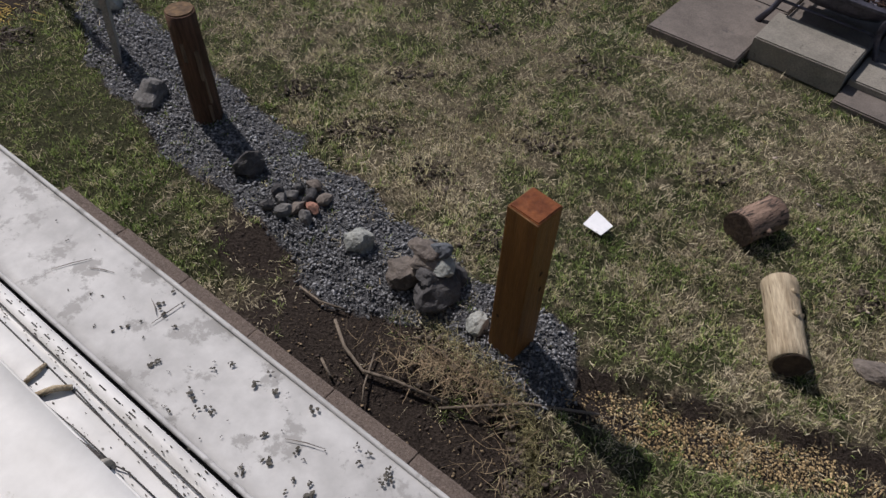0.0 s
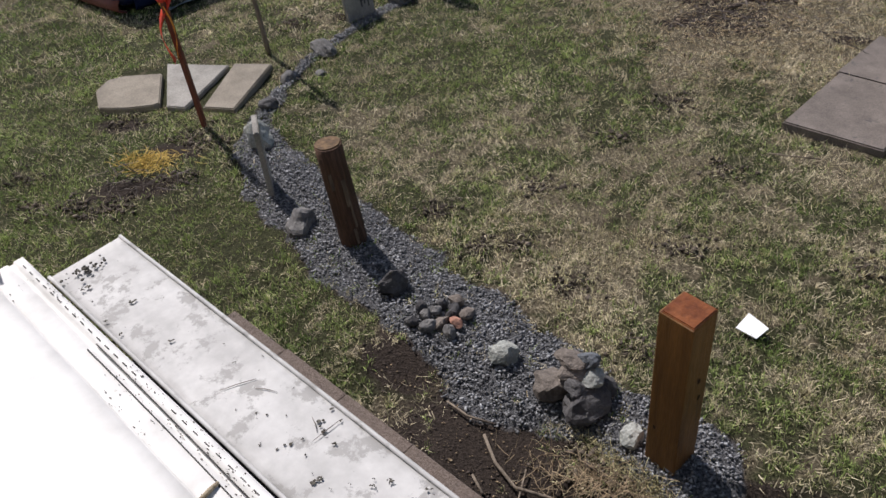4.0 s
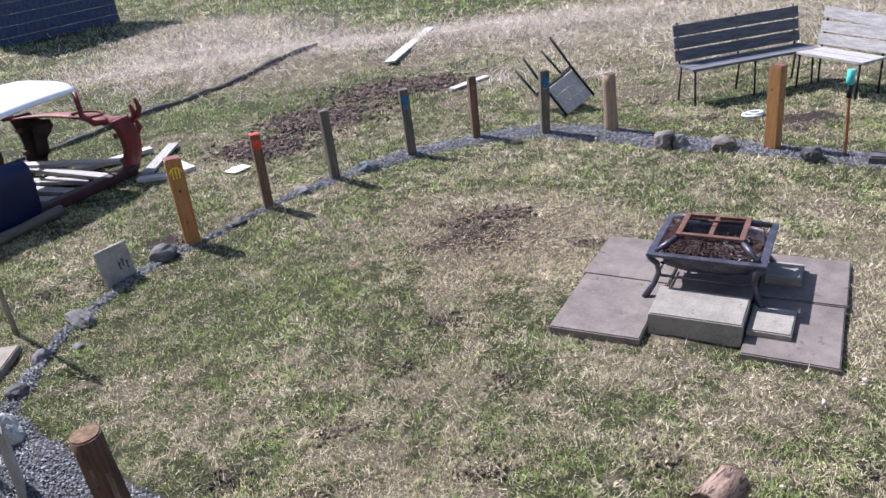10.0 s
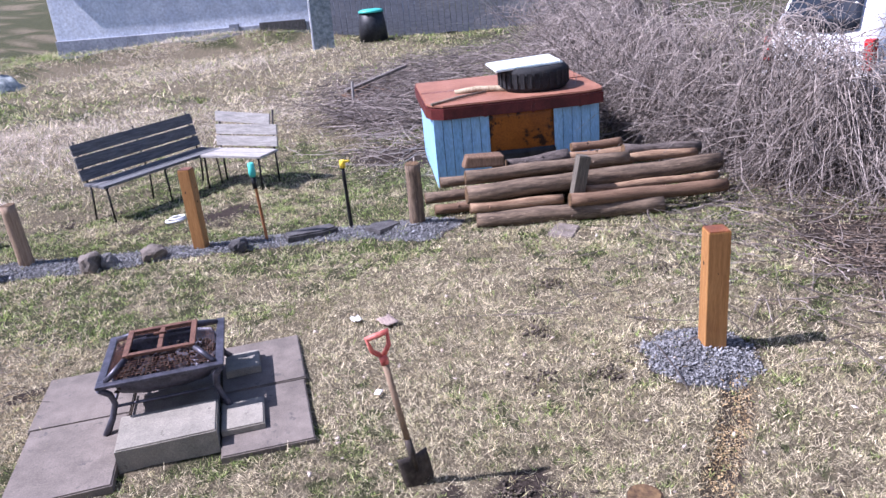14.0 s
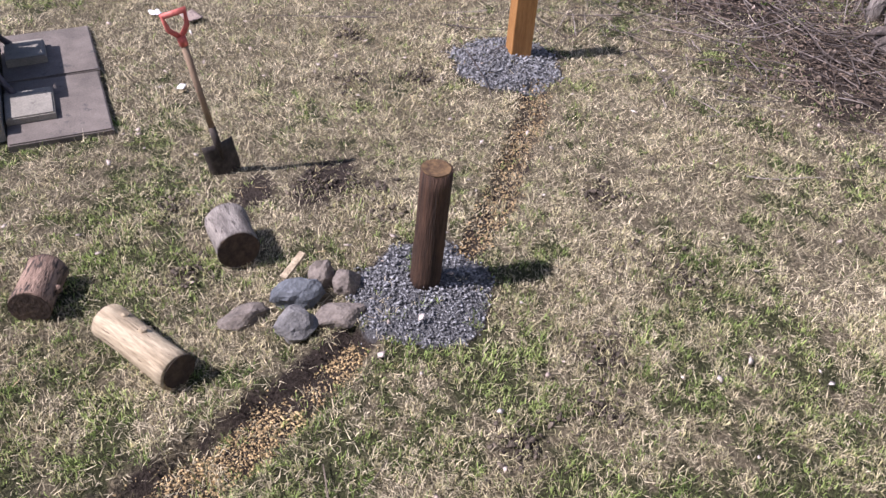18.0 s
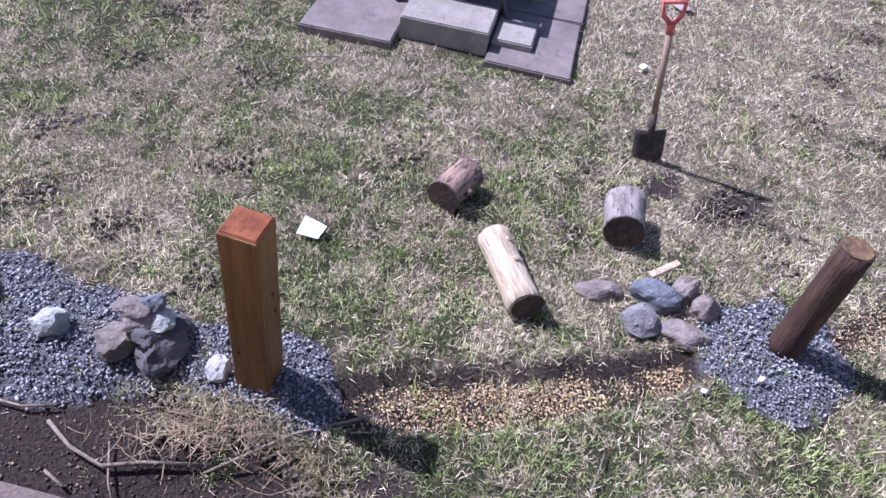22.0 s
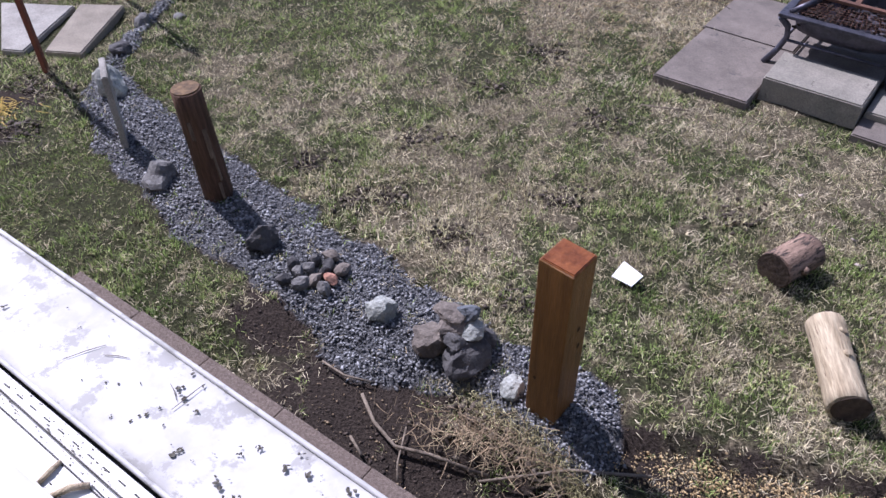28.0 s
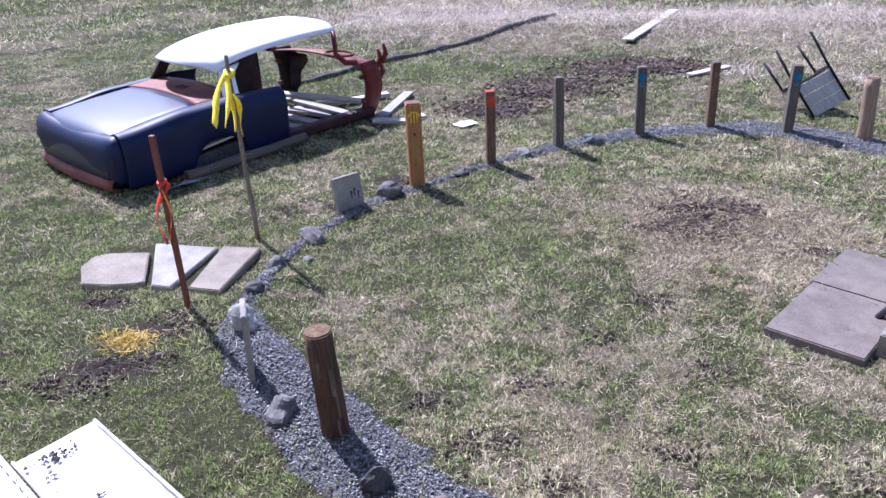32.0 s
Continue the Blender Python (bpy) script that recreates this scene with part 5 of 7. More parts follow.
# low dark edging across the far lawn
bm = B()
ed = [(-5.0, 10.4), (-4.5, 11.19), (-4.04, 12.1), (-3.34, 13.05), (-2.72, 13.95), (-2.03, 15.0), (-1.4, 16.0)]
ed = [Vector(a).lerp(Vector(b), k / 5) for a, b in zip(ed, ed[1:]) for k in range(5)]
tube(bm, [(p.x + 0.02 * math.sin(3 * p.y), p.y, hz(p.x, p.y) + 0.03) for p in ed], [0.045 + 0.018 * math.sin(k * 1.7) for k in range(len(ed))], 7, True, 0.2)
single("garden_edging", bm, M["grey_gap"], Matrix(), "low dark timber edging across the grass", "edging")


# ---- car body shell ----
CF = Vector((0.489, 0.872, 0)).normalized()
CAR = frame_of((-5.517, 6.760, 0.0), (CF.y, -CF.x, 0)) @ Matrix.Scale(1.03, 4)
car = thing("car_body_shell", CAR, "stripped vintage car body, dark blue with a white roof", "car")


def lerp_table(t, table):
    for (a, va), (b, vb) in zip(table, table[1:]):
        if t <= b:
            k = max(0.0, (t - a) / (b - a))
            k = k * k * (3 - 2 * k)
            return va + (vb - va) * k
    return table[-1][1]


BELT = [(0.0, 0.52), (0.12, 0.565), (0.9, 0.64), (1.6, 0.66), (1.95, 0.64), (3.4, 0.68)]
HALF = [(0.0, 0.855), (0.15, 0.875), (0.8, 0.895), (2.0, 0.90), (3.4, 0.86)]
for sx in (1, -1):
    # one skin from the sill over the shoulder to the boot edge
    prof = [(-0.02, 0.0), (-0.01, 0.07), (0.0, 0.15), (0.008, 0.25), (0.015, 0.35), (0.025, 0.55), (0.03, 0.72), (0.022, 0.84), (0.0, 0.93), (-0.035, 0.985), (-0.085, 1.01), (-0.14, 1.005), (-0.19, 0.985)]
    rows = []
    for dx, v in prof:
        row = []
        for j in range(73):
            y = 0.11 + 1.87 * j / 72
            belt = lerp_table(y, BELT)
            half = lerp_table(y, HALF)
            foot = 0.03 + 0.27 * math.sqrt(max(0.0, 1 - ((y - 1.14) / 0.31) ** 2))
            z = foot + (belt - foot) * v
            x = half + dx
            if y < 0.15:
                z -= 0.02 * (1 - y / 0.15) ** 2 * v
            inner = y > 1.5 and dx < -0.1
            row.append(None if inner else (sx * x, y, z))
        rows.append(row)
    bm = B()
    sheet(bm, rows, 0.012)
    q = part("quarter_panel", bm, M["car_blue"], car, "dark blue rear quarter panel with wheel arch", True)
    bm = B()
    box(bm, (sx * 0.78, 1.16, 0.235), (0.10, 0.74, 0.03), 0.004, Matrix.Rotation(0.10, 3, "X"), 0.004)
    part("arch_board", bm, M["pale_board"], q, "pale board lying inside the wheel arch")
    bm = B()
    box(bm, (sx * 0.80, 1.16, 0.10), (0.05, 0.78, 0.14), 0.006, Matrix.Rotation(0.06, 3, "X"), 0.005)
    part("arch_plank", bm, M["grey_gap"], q, "dark plank on edge inside the wheel arch")
# rear: tail panel, lid, shelf
rows = []
for z, ins in ((0.10, 0.03), (0.16, 0.012), (0.26, 0.0), (0.36, -0.004), (0.43, 0.004), (0.475, 0.02), (0.505, 0.045), (0.522, 0.09), (0.53, 0.15)):
    row = []
    for a in np.linspace(-math.pi / 2, math.pi / 2, 41):
        sn, cs = math.sin(a), math.cos(a)
        u = math.copysign(abs(sn) ** 0.4, sn)
        row.append(((0.885 - ins) * u, 0.13 - (0.17 - ins) * cs ** 0.4, z + 0.03 * u * u * (z > 0.4) * (z - 0.4) / 0.13))
    rows.append(row)
bm = B()
sheet(bm, rows, 0.012)
tail = part("tail_panel", bm, M["car_blue"], car, "dark blue rounded tail panel", True)
for sx in (-1, 1):
    bm = B()
    stone(bm, (sx * 0.845, 0.015, 0.33), (0.03, 0.03, 0.05), 3, 2, 0.05)
    part("tail_lamp_pocket", bm, M["car_dark"], tail, "empty dark tail lamp pocket")
# the lid rolls over the tail in one curve
LID = [(1.085, 0.628), (0.98, 0.628), (0.85, 0.622), (0.7, 0.611), (0.55, 0.598), (0.4, 0.583), (0.26, 0.567), (0.15, 0.552), (0.08, 0.537), (0.03, 0.513), (-0.005, 0.48), (-0.03, 0.43), (-0.045, 0.36), (-0.05, 0.28), (-0.05, 0.135)]
rows = []
for y, z in LID:
    top = min(1.0, max(0.0, (y + 0.02) / 0.25))
    rows.append([((0.735 - 0.02 * y) * u, y + 0.03 * u * u * (1 - top) - 0.10 * top * max(0.0, y - 0.7) * u * u, z + 0.022 * top * (1 - u * u) - 0.02 * max(0.0, abs(u) - 0.9) * 10 * top) for u in np.linspace(-1, 1, 21)])
bm = B()
sheet(bm, rows, 0.012)
part("boot_lid", bm, M["car_trunk"], car, "dull navy boot lid rolling down to the tail", True)
bm = B()
rows = []
for z, y in ((0.02, -0.02), (0.035, -0.075), (0.065, -0.10), (0.105, -0.09), (0.145, -0.07), (0.155, -0.045)):
    rows.append([(0.80 * u, y + 0.06 * u * u, z) for u in np.linspace(-1, 1, 15)])
sheet(bm, rows, 0.012)
part("rear_pan", bm, M["car_red"], car, "red primer rear valance", True)
bm = B()
rows = []
for y in np.linspace(1.09, 1.52, 7):
    rows.append([(0.74 * u, y - 0.14 * u * u * 0.5, 0.635 + 0.05 * (y - 1.09) + 0.02 * (1 - u * u)) for u in np.linspace(-1, 1, 13)])
sheet(bm, rows, 0.01)
deck = part("rear_deck", bm, M["car_red"], car, "rust-red parcel deck", True)
for x in (-0.05, 0.05):
    bm = B()
    box(bm, (x, 1.30, 0.668), (0.05, 0.10, 0.008), 0.002, Matrix.Rotation(0.3, 3, "Z"))
    part("deck_slot", bm, M["car_dark"], deck)
# roof with its rear quarters
rows = []
for k in range(17):
    t = k / 16
    y = 1.18 + 1.82 * t
    crown = 0.93 + 0.235 * math.sin(min(1.0, (t + 0.02) ** 0.62) * 1.75) - 0.02 * t
    hw = 0.60 + 0.06 * math.sin(t * math.pi)
    row = []
    for u in np.linspace(-1, 1, 17):
        a = abs(u)
        row.append((hw * (math.copysign(a ** 0.8, u)), y + 0.20 * u * u * (1 - t) + 0.05 * (1 - u * u) * t, crown - 0.055 * a ** 3 - 0.035 * a ** 8))
    rows.append(row)
bm = B()
sheet(bm, rows, 0.02)
roof = part("roof", bm, M["car_white"], car, "glossy white roof", True)
# left rear and hinge pillars carry the shade of the far side as colour
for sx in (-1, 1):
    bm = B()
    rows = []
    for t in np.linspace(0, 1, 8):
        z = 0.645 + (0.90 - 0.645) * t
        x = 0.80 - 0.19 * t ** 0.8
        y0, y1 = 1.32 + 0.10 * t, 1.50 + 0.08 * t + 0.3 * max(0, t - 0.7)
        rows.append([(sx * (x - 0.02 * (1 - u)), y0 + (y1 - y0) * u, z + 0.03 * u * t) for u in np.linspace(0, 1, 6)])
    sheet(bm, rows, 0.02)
    part("rear_pillar", bm, M["car_white" if sx > 0 else "car_dark"], car, "white rear roof pillar" if sx > 0 else "rear roof pillar darkened for shade", True)
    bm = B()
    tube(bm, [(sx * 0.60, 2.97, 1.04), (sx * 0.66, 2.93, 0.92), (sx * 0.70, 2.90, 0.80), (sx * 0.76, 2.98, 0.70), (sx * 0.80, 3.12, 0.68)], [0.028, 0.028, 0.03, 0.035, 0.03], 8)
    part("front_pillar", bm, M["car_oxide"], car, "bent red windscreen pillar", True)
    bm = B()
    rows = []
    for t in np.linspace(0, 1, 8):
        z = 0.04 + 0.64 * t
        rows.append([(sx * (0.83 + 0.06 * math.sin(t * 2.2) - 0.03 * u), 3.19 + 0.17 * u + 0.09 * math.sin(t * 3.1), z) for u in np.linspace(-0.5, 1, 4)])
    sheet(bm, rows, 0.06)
    hp = part("hinge_pillar", bm, M["car_oxide" if sx > 0 else "car_dark"], car, "red door hinge pillar" if sx > 0 else "door hinge pillar darkened for shade", True)
    for z in (0.22, 0.50):
        bm = B()
        box(bm, (sx * 0.83, 3.16, z), (0.05, 0.07, 0.05), 0.008)
        part("hinge", bm, M["rust"], hp)
    bm = B()
    box(bm, (sx * 0.82, 2.6, 0.075), (0.15, 1.34, 0.11), 0.03)
    part("sill", bm, M["car_sill"], car, "dark maroon sill")
bm = B()
rows = []
for y in np.linspace(3.05, 3.40, 6):
    t = (y - 3.05) / 0.35
    rows.append([(0.82 * u * (1 - 0.06 * t), y + 0.06 * (1 - u * u), 0.665 + 0.055 * (1 - u * u) - 0.05 * t * t) for u in np.linspace(-1, 1, 15)])
sheet(bm, rows, 0.02)
cowl = part("cowl", bm, M["car_red"], car, "rust-red cowl", True)
bm = B()
tube(bm, [(0.42 + 0.22 * math.cos(a), 3.18 + 0.13 * math.sin(a), 0.73) for a in np.linspace(0, 6.28, 20)], 0.016, 6)
part("cowl_ring", bm, M["rust"], cowl, "rusty ring on the cowl")
bm = B()
tube(bm, [(-0.55, 2.97, 1.065), (-0.2, 3.02, 1.09), (0.2, 3.02, 1.09), (0.55, 2.97, 1.065)], 0.02, 8)
part("windscreen_header", bm, M["car_dark"], car)
bm = B()
rows = []
for v in np.linspace(0, 1, 7):
    z = 0.62 - 0.5 * v
    w0, w1 = -0.82 + 0.04 * v, -0.38 - 0.30 * v + 0.05 * math.sin(v * 9)
    rows.append([(w0 + (w1 - w0) * u, 3.30 + 0.03 * math.sin(u * 6 + v * 4), z) for u in np.linspace(0, 1, 6)])
sheet(bm, rows, 0.02)
part("kick_panel", bm, M["car_dark"], car, "dark kick panel")
for k, (x, y, z, a) in enumerate(((0.80, 3.42, 0.66, 0.4), (0.86, 3.46, 0.72, 0.9), (0.78, 3.46, 0.5, 0.2))):
    bm = B()
    tube(bm, [(x, y, z - 0.1), (x + 0.03, y + 0.05, z), (x + 0.02, y + 0.03, z + 0.12)], [0.03, 0.035, 0.018], 7, True, 0.1)
    part("hinge_bracket", bm, M["car_oxide"], car, "rusty hinge bracket")
bm = B()
sheet(bm, [[(-0.86 + 0.03 * math.sin(v * 3), y, z) for y in np.linspace(2.25, 2.85, 5)] for v, z in ((0, 0.06), (0.4, 0.35), (0.8, 0.66), (1, 1.0))], 0.02)
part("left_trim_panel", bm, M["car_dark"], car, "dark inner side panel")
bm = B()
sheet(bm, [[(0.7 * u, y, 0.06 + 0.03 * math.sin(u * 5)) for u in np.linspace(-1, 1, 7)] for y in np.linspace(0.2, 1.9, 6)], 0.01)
part("rear_floor", bm, M["car_dark"], car, "dark rear floor")
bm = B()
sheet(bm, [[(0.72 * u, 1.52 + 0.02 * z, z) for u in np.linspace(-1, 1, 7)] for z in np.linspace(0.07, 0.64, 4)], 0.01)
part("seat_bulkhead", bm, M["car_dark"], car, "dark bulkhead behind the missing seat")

# boards on which the shell stands, and things beside it
for k, (x, y, turn, ln_, z, mt) in enumerate(((0.1, 2.25, 8, 1.4, 0.05, "grey_board"), (0.0, 2.5, 5, 1.5, 0.055, "grey_board"), (-0.15, 2.75, 12, 1.4, 0.05, "grey_board"), (0.0, 2.95, -2, 1.5, 0.10, "grey_board"),
                                              (0.0, 3.15, 15, 1.5, 0.14, "pale_board"), (0.1, 3.35, 70, 1.4, 0.05, "pale_board"), (0.75, 3.75, -62, 1.1, 0.03, "grey_board"), (1.25, 3.2, 30, 0.45, 0.03, "pale_board"), (1.3, 3.55, -20, 0.35, 0.03, "pale_board"))):
    bm = B()
    box(bm, (0, 0, 0), (ln_, 0.13, 0.04), 0.004, None, 0.004)
    single("floor_board", bm, M[mt], CAR @ pose(x, y, z, 0, 0, turn), "weathered grey board lying inside the car shell" if k < 6 else "loose weathered board on the grass", "board", "boards under the car")
log("pole", tuple(CAR @ Vector((1.03, 0.62, 0.058))), tuple(CAR @ Vector((0.99, 2.12, 0.058))), 0.056, "grey_post", "log_end", "dark round pole lying against the car", "", 0.03, 2)
bm = B()
sheet(bm, [[(1.0 + 0.09 * u + 0.04 * math.sin(y * 4), y, 0.02 + 0.015 * math.sin(y * 11 + u * 3)) for u in np.linspace(0, 1, 4)] for y in np.linspace(0.25, 1.3, 14)], 0.003)
single("tarp_strip", bm, M["tarp_grey"], CAR, "crumpled blue-grey tarpaulin strip on the grass", "tarpaulin")


# ---- lean-to below the camera: axes run along the eave and out from the house ----
EAVE = Matrix((ALONG, LEAN, (0, 0, 1))).transposed().to_4x4()
bm = B()
box(bm, (-0.65, 0.45, 0.295), (3.4, 1.30, 0.59), 0.01)
single("lean_to", bm, M["grey_gap"], EAVE, "low dark lean-to against the house wall", "structure", kind="structure")
wl = B()
box(wl, (0, -0.36, 2.6), (16, 0.2, 5.2), 0.01)
single("wall_house", wl, M["siding"], EAVE, "plain pale house wall", "wall", kind="structure")
edge_ = thing("shingle_edge", EAVE, "jointed brown gritty shingle edging along the eave", "shingles", kind="structure")
s_ = -2.24
while s_ < 0.9:
    w = 0.335 + random.uniform(-0.01, 0.01)
    bm = B()
    box(bm, (s_ + w / 2, 1.10 + random.uniform(-0.003, 0.003), 0.60), (w - 0.003, 0.21, 0.02), 0.004, None, 0.002)
    part("shingle", bm, M["shingle"], edge_)
    s_ += w
bm = B()
rows = []
for k, s in enumerate(np.linspace(-3.05, 1.0, 60)):
    rows.append([(s, n_, 0.635 + 0.006 * math.sin(s * 1.3 + n_ * 4) + 0.004 * noise.noise(Vector((s * 2, n_ * 3, 0)))) for n_ in np.linspace(0.794, 1.143, 8)])
sheet(bm, rows, 0.018)
sh = thing("white_sheet_panel", EAVE, "long dirty white sheet panel lying on the lean-to", "panel")
part("sheet", bm, M["white_sheet"], sh, "", True)
for n_ in (0.798, 1.139):
    bm = B()
    tube(bm, [(s, n_, 0.638 + 0.006 * math.sin(s * 1.3 + n_ * 4)) for s in np.linspace(-3.05, 1.0, 40)], 0.009, 6)
    part("folded_edge", bm, M["white_sheet"], sh, "rounded folded edge")
bm = B()
rnd = random.Random(9)
for k in range(200):
    s, n_ = rnd.uniform(-3.0, 1.0), rnd.uniform(0.82, 1.12)
    if rnd.random() > 0.25 + 0.75 * (vnoise(s * 2, n_ * 4, 7) > 0.5):
        continue
    r = rnd.choice((0.002, 0.0035, 0.006, 0.008, 0.011))
    for q in range(rnd.randint(3, 9)):
        stone(bm, (s + rnd.gauss(0, 0.7) * r, n_ + rnd.gauss(0, 0.7) * r, 0.6465), (r * rnd.uniform(0.25, 0.9), r * rnd.uniform(0.25, 0.8), 0.0015), k + q, 1, 0.6, rnd.uniform(0, 6))
for k in range(38):
    s, n_ = -2.95 + rnd.gauss(0, 0.025), 0.93 + rnd.gauss(0, 0.05)
    stone(bm, (s, n_, 0.65), (rnd.uniform(0.003, 0.012), rnd.uniform(0.003, 0.01), 0.006), k, 1)
for k in range(1100):
    s, n_ = rnd.uniform(-3.0, 0.9), rnd.choice((0.737, 0.757, 0.702, 0.682, 0.622)) + rnd.gauss(0, 0.011)
    if vnoise(s * 3, n_ * 9, 17) > 0.45:
        r = rnd.choice((0.001, 0.0015, 0.002, 0.003))
        stone(bm, (s, n_, 0.7075), (r * rnd.uniform(1, 3), r, 0.0015), k, 1)
single("dried_droppings", bm, M["moss"], EAVE, "dark dried droppings and dirt on the white panels", "dirt", kind="stuff")
bm = B()
for a, b in (((-1.46, 0.99), (-1.455, 1.106)), ((-1.54, 1.05), (-1.475, 1.02)), ((-1.89, 0.915), (-1.83, 1.03)), ((-1.80, 1.0), (-1.72, 1.04)), ((-0.85, 0.98), (-0.74, 1.03))):
    tube(bm, [(a[0], a[1], 0.647), ((a[0] + b[0]) / 2, (a[1] + b[1]) / 2 + 0.004, 0.648), (b[0], b[1], 0.647)], [0.0008, 0.0018, 0.0007], 5)
single("scratches", bm, M["concrete"], EAVE, "dark scratches across the white panel", "dirt", kind="stuff")
vin = thing("vinyl_siding_strip", EAVE, "white vinyl siding strip with a slotted nailing edge", "siding")
bm = B()
prof = [(0.47, 0.665), (0.54, 0.69), (0.545, 0.705), (0.697, 0.705), (0.702, 0.695), (0.72, 0.695), (0.725, 0.705), (0.766, 0.705), (0.768, 0.67)]
sheet(bm, [[(s, n_, z + 0.002 * math.sin(s * 3)) for n_, z in prof] for s in np.linspace(-3.18, 1.0, 50)], 0.004)
part("strip", bm, M["vinyl"], vin)
for k in range(60):
    bm = B()
    s = -3.1 + k * 0.068
    if vnoise(s * 3, 0.0, 3) < 0.45:
        continue
    box(bm, (s, 0.741, 0.7065), (0.030, 0.0045, 0.003), 0.0008)
    part("nail_slot", bm, M["grey_gap"], vin)
for n_ in (0.717, 0.682):
    bm = B()
    tube(bm, [(s, n_ + 0.006 * math.sin(s * 2.1 + n_ * 9), 0.7065) for s in np.linspace(-2.4, 0.95, 40)], 0.0032, 4)
    part("crack", bm, M["grey_gap"], vin, "dark crack line")
bm = B()
sheet(bm, [[(s, n_, z) for n_, z in ((-0.22, 0.79), (0.1, 0.80), (0.52, 0.80), (0.595, 0.785), (0.60, 0.74))] for s in np.linspace(-3.8, 1.0, 30)], 0.006)
fp = thing("white_fascia_panel", EAVE, "bright white vinyl panel lying beside the wall", "panel")
part("face", bm, M["vinyl"], fp)
bm = B()
tube(bm, [(s, 0.601, 0.738) for s in np.linspace(-3.8, 1.0, 30)], 0.006, 6)
part("drip_lip", bm, M["vinyl"], fp, "rolled lower lip")
bm = B()
tube(bm, [(-1.449, 0.593, 0.716), (-1.42, 0.65, 0.722), (-1.389, 0.686, 0.716)], [0.008, 0.011, 0.008], 7, True, 0.1)
tube(bm, [(-1.504, 0.60, 0.714), (-1.51, 0.65, 0.718), (-1.516, 0.684, 0.714)], [0.007, 0.009, 0.006], 6)
single("stick", bm, M["log_pale"], EAVE, "pale forked stick lying on the siding", "stick")
pp = thing("plastic_pipe", EAVE, "stained grey tapered pipe with a pale collar on siding", "pipe")
bm = B()
tube(bm, [(-1.40, 0.565, 0.722), (-1.30, 0.57, 0.733), (-1.10, 0.581, 0.745)], [0.010, 0.022, 0.035], 14, True, 0.04)
part("tube", bm, M["bark"], pp, "stained grey sleeve")
bm = B()
tube(bm, [(-1.10, 0.581, 0.743), (-1.085, 0.582, 0.743)], 0.039, 14)
part("collar", bm, M["concrete_pale"], pp, "ribbed pale collar")
bm = B()
tube(bm, [(-1.084, 0.582, 0.743), (-1.08, 0.582, 0.743)], 0.024, 12)
part("bore", bm, M["grey_gap"], pp, "dark open end")
bm = B()
tube(bm, [(-1.46, 0.602, 0.712), (-1.40, 0.607, 0.714), (-1.25, 0.615, 0.722), (-1.10, 0.618, 0.72), (-1.06, 0.63, 0.712), (-0.9, 0.632, 0.711)], 0.0022, 5)
tube(bm, [(-1.39, 0.69, 0.711), (-1.2, 0.68, 0.711), (-0.98, 0.672, 0.711), (-0.6, 0.67, 0.711)], 0.002, 5)
single("thin_cord", bm, M["grey_gap"], EAVE, "thin dark cord trailing over the white siding", "cord")
rp = thing("pierced_red_panel", EAVE @ pose(-3.45, 0.62, 0.0, 0, 0, 10), "red painted metal panel pierced with leaf holes", "panel")
bm = B()
box(bm, (0, 0, 0.44), (0.5, 0.012, 0.88), 0.003)
part("panel", bm, M["handle_red"], rp)
for k in range(14):
    bm = B()
    stone(bm, (random.uniform(-0.2, 0.2), -0.006, random.uniform(0.45, 0.85)), (0.018, 0.003, 0.03), k, 1)
    part("pierced_hole", bm, M["grey_gap"], rp)
    bm = B()
    stone(bm, (random.uniform(-0.2, 0.2), 0.006, random.uniform(0.45, 0.85)), (0.018, 0.003, 0.03), k, 1)
    part("pierced_hole", bm, M["grey_gap"], rp)
cn = thing("small_canister", pose(-4.22, 3.36, 0, 0, 0, 25), "small dark canister with a white top on the grass", "canister")
bm = B()
box(bm, (0, 0, 0.10), (0.18, 0.16, 0.2), 0.02)
part("body", bm, M["black_plastic"], cn)
bm = B()
box(bm, (0, 0, 0.22), (0.19, 0.17, 0.035), 0.008)
part("top", bm, M["concrete_pale"], cn, "pale metal top")
bm = B()
tube(bm, [(0.06 * math.cos(a), -0.02 + 0.045 * math.sin(a), 0.245) for a in np.linspace(0, 2 * math.pi, 17)], 0.008, 6)
part("handle", bm, M["black_plastic"], cn, "black loop handle")


# ---- background: buildings, fences, van ----
nb = thing("neighbour_house", frame_of((11.1, 32.0, 0), (0.62, -0.785, 0)), "pale blue stucco house on a grey footing", "house")
bm = B()
box(bm, (6.5, 2.5, 2.1), (13, 5, 3.4), 0.02)
part("wall", bm, M["stucco"], nb)
bm = B()
box(bm, (6.5, 2.46, 0.2), (13.06, 5.06, 0.9), 0.02)
part("footing", bm, M["footing"], nb, "grey concrete footing")
for x in (7.0, 10.6):
    bm = B()
    box(bm, (x, -0.10, 0.38), (0.35, 0.12, 0.75), 0.01)
    part("buttress", bm, M["footing"], nb)
bm = B()
box(bm, (8.8, -0.08, 0.55), (1.7, 0.05, 0.35), 0.01)
part("cellar_vent", bm, M["grey_gap"], nb, "dark low cellar vent")
rf = B()
slab(rf, [(-0.4, -0.4), (13.4, -0.4), (13.4, 5.4), (-0.4, 5.4)], 3.8, 4.0, 0.02)
part("roof", rf, M["grey_gap"], nb)
gp = B()
box(gp, (0, 0, 0.85), (0.62, 0.06, 1.9), 0.01)
gb = thing("leaning_panel", pose(14.97, 20.6, 0, -6, 2, -30), "grey-green board panel standing upright", "panel")
part("board", gp, M["tarp_grey"], gb)
bm = B()
